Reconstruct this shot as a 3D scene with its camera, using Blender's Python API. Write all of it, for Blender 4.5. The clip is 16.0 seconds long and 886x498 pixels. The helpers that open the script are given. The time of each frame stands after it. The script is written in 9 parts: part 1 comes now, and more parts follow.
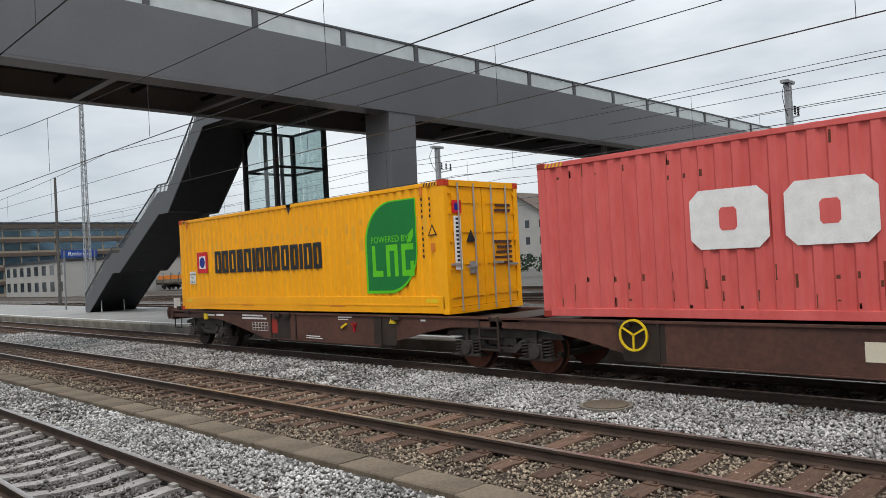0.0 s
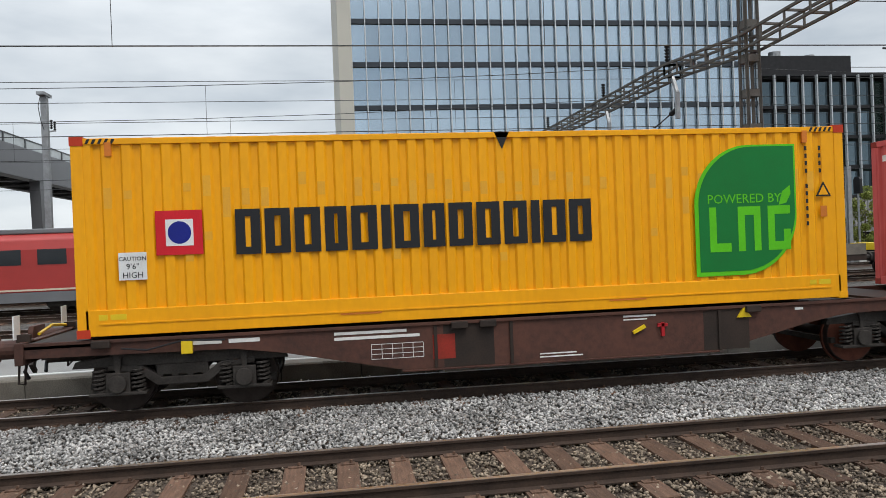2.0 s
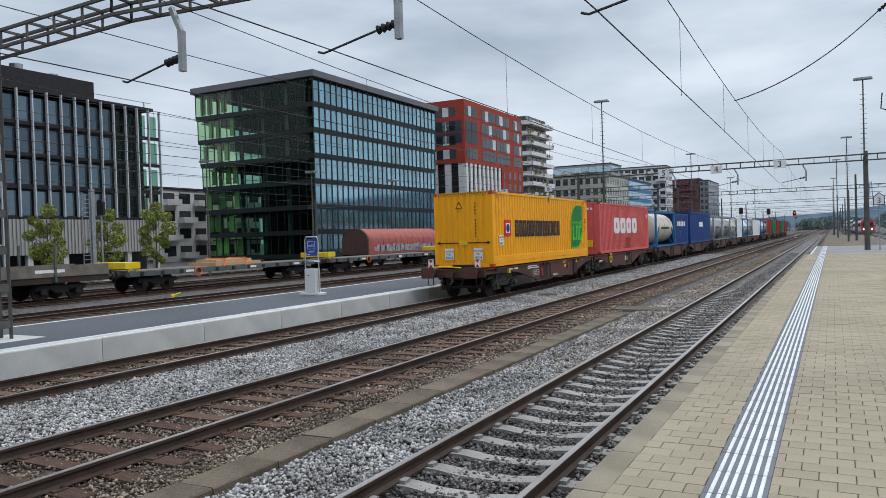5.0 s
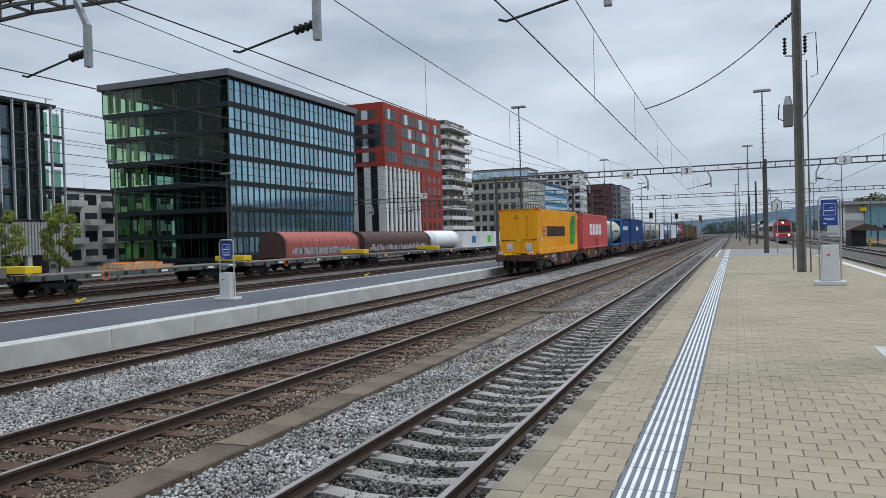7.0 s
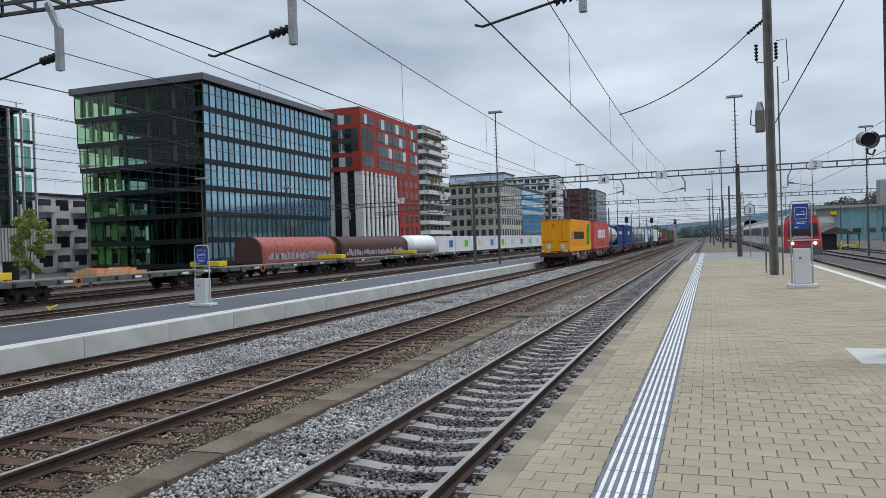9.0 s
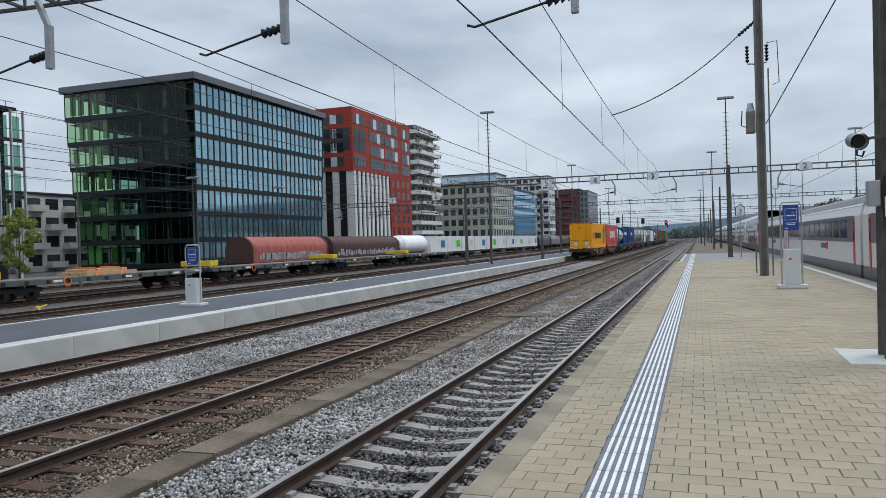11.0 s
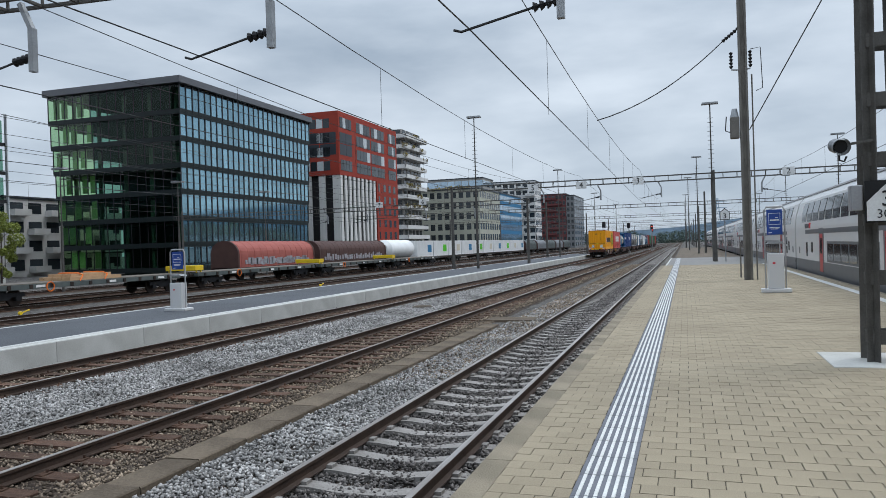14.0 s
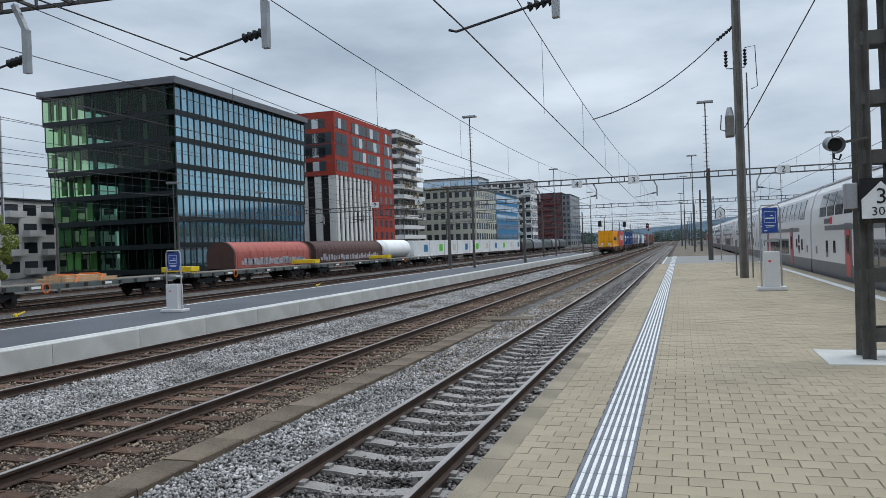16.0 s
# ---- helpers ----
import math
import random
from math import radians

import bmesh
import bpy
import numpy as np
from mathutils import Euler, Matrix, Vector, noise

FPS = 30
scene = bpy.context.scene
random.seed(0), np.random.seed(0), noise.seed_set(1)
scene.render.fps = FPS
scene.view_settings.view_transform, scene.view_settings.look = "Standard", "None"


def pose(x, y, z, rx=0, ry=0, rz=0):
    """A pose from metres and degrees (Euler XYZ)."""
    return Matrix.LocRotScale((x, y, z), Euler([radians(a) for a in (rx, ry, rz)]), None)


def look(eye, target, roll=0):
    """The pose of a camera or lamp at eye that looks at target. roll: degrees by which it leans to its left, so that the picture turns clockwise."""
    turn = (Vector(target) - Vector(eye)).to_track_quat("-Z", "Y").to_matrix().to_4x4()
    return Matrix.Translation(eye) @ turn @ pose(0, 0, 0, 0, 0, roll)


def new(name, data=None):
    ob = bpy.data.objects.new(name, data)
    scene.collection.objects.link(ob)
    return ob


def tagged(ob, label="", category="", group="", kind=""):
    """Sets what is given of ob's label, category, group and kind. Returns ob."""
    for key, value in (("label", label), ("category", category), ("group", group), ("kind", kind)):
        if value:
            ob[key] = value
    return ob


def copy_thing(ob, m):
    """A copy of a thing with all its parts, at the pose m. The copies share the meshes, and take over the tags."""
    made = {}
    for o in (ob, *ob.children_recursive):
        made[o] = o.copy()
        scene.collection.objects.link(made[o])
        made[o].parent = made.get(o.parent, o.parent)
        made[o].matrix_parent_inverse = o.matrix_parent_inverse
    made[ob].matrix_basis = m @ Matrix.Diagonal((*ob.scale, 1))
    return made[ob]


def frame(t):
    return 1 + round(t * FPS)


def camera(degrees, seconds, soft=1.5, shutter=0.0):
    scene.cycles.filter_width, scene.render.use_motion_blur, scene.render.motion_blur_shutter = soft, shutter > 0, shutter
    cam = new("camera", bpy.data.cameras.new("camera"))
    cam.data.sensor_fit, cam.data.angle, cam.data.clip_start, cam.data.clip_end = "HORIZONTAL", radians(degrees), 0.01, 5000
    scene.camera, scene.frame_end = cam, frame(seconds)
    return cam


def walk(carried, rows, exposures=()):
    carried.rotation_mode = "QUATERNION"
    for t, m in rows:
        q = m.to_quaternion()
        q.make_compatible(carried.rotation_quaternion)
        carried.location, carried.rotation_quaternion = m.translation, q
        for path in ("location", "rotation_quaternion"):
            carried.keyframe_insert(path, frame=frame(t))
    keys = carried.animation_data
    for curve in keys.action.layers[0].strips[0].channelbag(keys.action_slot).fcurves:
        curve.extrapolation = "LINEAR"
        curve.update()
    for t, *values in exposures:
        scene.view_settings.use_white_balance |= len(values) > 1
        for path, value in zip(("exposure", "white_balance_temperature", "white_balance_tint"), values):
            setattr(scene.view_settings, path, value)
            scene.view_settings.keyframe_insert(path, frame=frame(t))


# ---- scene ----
# the camera and its walk: a hand-held pan from one spot on the platform
cam = camera(61.48, 16.0, soft=0.75)
PATH = [
    (0.0, pose(0, 0, 2.33, 90.86, 2.96, 134.64)),
    (0.5, pose(0, 0, 2.33, 90.68, 2.86, 125.98)),
    (1.0, pose(0, 0, 2.33, 90.39, 2.63, 113.93)),
    (1.5, pose(0, 0, 2.33, 90.06, 2.45, 98.94)),
    (2.0, pose(0, 0, 2.33, 89.58, 2.22, 81.42)),
    (2.5, pose(0, 0, 2.33, 89.06, 2.02, 63.41)),
    (3.0, pose(0, 0, 2.33, 88.79, 1.65, 48.36)),
    (3.5, pose(0, 0, 2.33, 88.89, 1.49, 39.53)),
    (4.0, pose(0, 0, 2.33, 89.11, 1.89, 34.64)),
    (4.5, pose(0, 0, 2.33, 89.16, 1.81, 30.59)),
    (5.0, pose(0, 0, 2.33, 89.14, 1.73, 27.62)),
    (7.5, pose(0, 0, 2.33, 89.28, 1.67, 20.78)),
    (8.0, pose(0, 0, 2.33, 89.37, 1.70, 20.34)),
    (8.5, pose(0, 0, 2.33, 89.47, 1.80, 19.97)),
    (9.0, pose(0, 0, 2.33, 89.52, 1.86, 19.67)),
    (11.5, pose(0, 0, 2.33, 89.53, 1.70, 18.87)),
    (12.0, pose(0, 0, 2.33, 89.59, 1.68, 18.64)),
    (12.5, pose(0, 0, 2.33, 89.64, 1.63, 18.39)),
    (13.0, pose(0, 0, 2.33, 89.69, 1.67, 18.24)),
    (13.5, pose(0, 0, 2.33, 89.75, 1.73, 18.12)),
    (14.0, pose(0, 0, 2.33, 89.82, 1.75, 18.01)),
    (14.5, pose(0, 0, 2.33, 89.84, 1.81, 17.89)),
    (15.0, pose(0, 0, 2.33, 89.87, 2.01, 17.79)),
    (15.5, pose(0, 0, 2.33, 89.82, 1.93, 17.72)),
    (16.0, pose(0, 0, 2.33, 89.79, 2.04, 17.72)),
]
walk(cam, PATH, exposures=[(0, 0.28, 6800, 10), (1.5, 0.2, 6650, 10), (2.5, 0.34, 6850, 10), (3.3, 0.36, 6850, 10), (4.4, 0.18, 6300, 10), (7.5, 0.05, 6200, 10), (16, 0.04, 6150, 9)])

# ---- world, sky and light: an overcast autumn day ----
world = bpy.data.worlds.new("overcast_sky")
scene.world = world
world.use_nodes = True
wn, wl = world.node_tree.nodes, world.node_tree.links
wn.clear()
w_out, w_bg = wn.new("ShaderNodeOutputWorld"), wn.new("ShaderNodeBackground")
sky = wn.new("ShaderNodeTexSky")
sky.sky_type, sky.sun_disc = "NISHITA", False
sky.sun_elevation, sky.sun_rotation = radians(48), radians(60)
w_tc, w_map = wn.new("ShaderNodeTexCoord"), wn.new("ShaderNodeMapping")
w_map.inputs["Scale"].default_value = (1.0, 1.0, 3.4)
w_n1, w_n2 = wn.new("ShaderNodeTexNoise"), wn.new("ShaderNodeTexNoise")
w_n1.inputs["Scale"].default_value, w_n1.inputs["Detail"].default_value = 2.1, 7
w_n2.inputs["Scale"].default_value, w_n2.inputs["Detail"].default_value = 6.5, 5
w_avg, w_ramp, w_mix = wn.new("ShaderNodeMix"), wn.new("ShaderNodeValToRGB"), wn.new("ShaderNodeMix")
w_mix.data_type = "RGBA"
w_avg.inputs[0].default_value = 0.3
w_ramp.color_ramp.elements[0].position, w_ramp.color_ramp.elements[0].color = 0.33, (3.9, 4.6, 5.4, 1)
w_ramp.color_ramp.elements[1].position, w_ramp.color_ramp.elements[1].color = 0.66, (7.9, 8.5, 9.1, 1)
w_mix.inputs[0].default_value = 0.93
w_bg.inputs["Strength"].default_value = 0.095
wl.new(w_tc.outputs["Generated"], w_map.inputs["Vector"])
for n_ in (w_n1, w_n2):
    wl.new(w_map.outputs["Vector"], n_.inputs["Vector"])
wl.new(w_n1.outputs["Fac"], w_avg.inputs[2])
wl.new(w_n2.outputs["Fac"], w_avg.inputs[3])
wl.new(w_avg.outputs[0], w_ramp.inputs["Fac"])
wl.new(sky.outputs["Color"], w_mix.inputs[6])
wl.new(w_ramp.outputs["Color"], w_mix.inputs[7])
# the cloud cover is brightest overhead
w_sep, w_zen, w_mul = wn.new("ShaderNodeSeparateXYZ"), wn.new("ShaderNodeMapRange"), wn.new("ShaderNodeVectorMath")
w_zen.interpolation_type = "SMOOTHSTEP"
for i_, v_ in ((1, 0.22), (2, 0.95), (3, 1.0), (4, 2.6)):
    w_zen.inputs[i_].default_value = v_
w_mul.operation = "SCALE"
wl.new(w_tc.outputs["Generated"], w_sep.inputs[0])
wl.new(w_sep.outputs["Z"], w_zen.inputs[0])
wl.new(w_mix.outputs[2], w_mul.inputs[0])
wl.new(w_zen.outputs[0], w_mul.inputs["Scale"])
wl.new(w_mul.outputs[0], w_bg.inputs["Color"])
wl.new(w_bg.outputs["Background"], w_out.inputs["Surface"])

sun = new("sun", bpy.data.lights.new("sun", "SUN"))
sun.data.energy, sun.data.angle, sun.data.color = 1.4, radians(25), (1.0, 0.97, 0.93)
sun.matrix_world = look((30, 20, 60), (0, 0, 0))
scene.view_settings.exposure = 0.0


# ---- materials ----
def mat(name, col, rough=0.6, metal=0.0, col2=None, scale=1.5, fine=40.0, bump=0.0, bscale=80.0, rand=0.0, spec=0.5, stretch=None, island=False, mid=0.5):
    """A principled material: two colours mixed by large and fine noise, fine relief, and a shade that differs from piece to piece."""
    m = bpy.data.materials.new(name)
    m.use_nodes = True
    nt = m.node_tree
    p = nt.nodes["Principled BSDF"]
    p.inputs["Roughness"].default_value, p.inputs["Metallic"].default_value = rough, metal
    p.inputs["Specular IOR Level"].default_value = spec if rough < 0.5 else min(spec, 0.22)
    if col2 is None:
        col2 = tuple(c * 0.8 for c in col)
    tc, mp = nt.nodes.new("ShaderNodeTexCoord"), nt.nodes.new("ShaderNodeMapping")
    nt.links.new(tc.outputs["Object"], mp.inputs["Vector"])
    if stretch:
        mp.inputs["Scale"].default_value = stretch
    a, b = nt.nodes.new("ShaderNodeTexNoise"), nt.nodes.new("ShaderNodeTexNoise")
    a.inputs["Scale"].default_value, a.inputs["Detail"].default_value = scale, 6
    b.inputs["Scale"].default_value, b.inputs["Detail"].default_value = fine, 3
    for n in (a, b):
        nt.links.new(mp.outputs["Vector"], n.inputs["Vector"])
    mx = nt.nodes.new("ShaderNodeMix")
    mx.inputs[0].default_value = 0.4
    nt.links.new(a.outputs["Fac"], mx.inputs[2])
    nt.links.new(b.outputs["Fac"], mx.inputs[3])
    rp = nt.nodes.new("ShaderNodeValToRGB")
    rp.color_ramp.elements[0].position, rp.color_ramp.elements[0].color = mid - 0.17, (*col2, 1)
    rp.color_ramp.elements[1].position, rp.color_ramp.elements[1].color = mid + 0.13, (*col, 1)
    nt.links.new(mx.outputs[0], rp.inputs["Fac"])
    out = rp.outputs["Color"]
    if rand:
        hv = nt.nodes.new("ShaderNodeHueSaturation")
        rng = nt.nodes.new("ShaderNodeMapRange")
        rng.inputs[3].default_value, rng.inputs[4].default_value = 1 - rand, 1 + rand
        if island:
            src = nt.nodes.new("ShaderNodeNewGeometry").outputs["Random Per Island"]
        else:
            src = nt.nodes.new("ShaderNodeObjectInfo").outputs["Random"]
        nt.links.new(src, rng.inputs[0])
        nt.links.new(rng.outputs[0], hv.inputs["Value"])
        nt.links.new(out, hv.inputs["Color"])
        out = hv.outputs["Color"]
    nt.links.new(out, p.inputs["Base Color"])
    if bump:
        bn, bp = nt.nodes.new("ShaderNodeTexNoise"), nt.nodes.new("ShaderNodeBump")
        bn.inputs["Scale"].default_value, bn.inputs["Detail"].default_value = bscale, 4
        bp.inputs["Strength"].default_value, bp.inputs["Distance"].default_value = bump, 0.02
        nt.links.new(mp.outputs["Vector"], bn.inputs["Vector"])
        nt.links.new(bn.outputs["Fac"], bp.inputs["Height"])
        nt.links.new(bp.outputs["Normal"], p.inputs["Normal"])
    return m


def glow(name, col, strength):
    m = bpy.data.materials.new(name)
    m.use_nodes = True
    p = m.node_tree.nodes["Principled BSDF"]
    p.inputs["Base Color"].default_value = (*col, 1)
    p.inputs["Emission Color"].default_value, p.inputs["Emission Strength"].default_value = (*col, 1), strength
    return m


def gravel_mat(name, light, dark, cell):
    """Broken stone seen from afar: cells of uneven shade with dark gaps."""
    m = bpy.data.materials.new(name)
    m.use_nodes = True
    nt = m.node_tree
    p = nt.nodes["Principled BSDF"]
    p.inputs["Roughness"].default_value, p.inputs["Specular IOR Level"].default_value = 0.95, 0.15
    tc = nt.nodes.new("ShaderNodeTexCoord")
    v = nt.nodes.new("ShaderNodeTexVoronoi")
    v.inputs["Scale"].default_value = cell
    n = nt.nodes.new("ShaderNodeTexNoise")
    n.inputs["Scale"].default_value, n.inputs["Detail"].default_value = 0.55, 5
    for x in (v, n):
        nt.links.new(tc.outputs["Object"], x.inputs["Vector"])
    sep = nt.nodes.new("ShaderNodeSeparateColor")
    nt.links.new(v.outputs["Color"], sep.inputs[0])
    mx = nt.nodes.new("ShaderNodeMix")
    mx.inputs[0].default_value = 0.45
    nt.links.new(sep.outputs[0], mx.inputs[2])
    nt.links.new(n.outputs["Fac"], mx.inputs[3])
    rp = nt.nodes.new("ShaderNodeValToRGB")
    rp.color_ramp.elements[0].position, rp.color_ramp.elements[0].color = 0.15, (*dark, 1)
    rp.color_ramp.elements[1].position, rp.color_ramp.elements[1].color = 0.85, (*light, 1)
    nt.links.new(mx.outputs[0], rp.inputs["Fac"])
    nt.links.new(rp.outputs["Color"], p.inputs["Base Color"])
    bp = nt.nodes.new("ShaderNodeBump")
    bp.inputs["Strength"].default_value, bp.inputs["Distance"].default_value, bp.invert = 0.9, 0.04, True
    nt.links.new(v.outputs["Distance"], bp.inputs["Height"])
    nt.links.new(bp.outputs["Normal"], p.inputs["Normal"])
    return m


def glass_mat(name, tint, see, rough=0.02, base=0.05):
    """A pane: mostly clear to tinted, with mirror reflection."""
    m = bpy.data.materials.new(name)
    m.use_nodes = True
    nt = m.node_tree
    nt.nodes.clear()
    out, mix = nt.nodes.new("ShaderNodeOutputMaterial"), nt.nodes.new("ShaderNodeMixShader")
    tr, gl, fr = nt.nodes.new("ShaderNodeBsdfTransparent"), nt.nodes.new("ShaderNodeBsdfGlossy"), nt.nodes.new("ShaderNodeLayerWeight")
    pw, ml = nt.nodes.new("ShaderNodeMath"), nt.nodes.new("ShaderNodeMath")
    pw.operation, ml.operation = "POWER", "MULTIPLY_ADD"
    pw.inputs[1].default_value, ml.inputs[1].default_value, ml.inputs[2].default_value = 4.0, 0.5, base
    tr.inputs["Color"].default_value = (*(c * see for c in tint), 1)
    gl.inputs["Roughness"].default_value = rough
    fr.inputs["Blend"].default_value = 0.5
    nt.links.new(fr.outputs["Facing"], pw.inputs[0])
    nt.links.new(pw.outputs[0], ml.inputs[0])
    nt.links.new(ml.outputs[0], mix.inputs[0])
    nt.links.new(tr.outputs[0], mix.inputs[1])
    nt.links.new(gl.outputs[0], mix.inputs[2])
    nt.links.new(mix.outputs[0], out.inputs["Surface"])
    return m


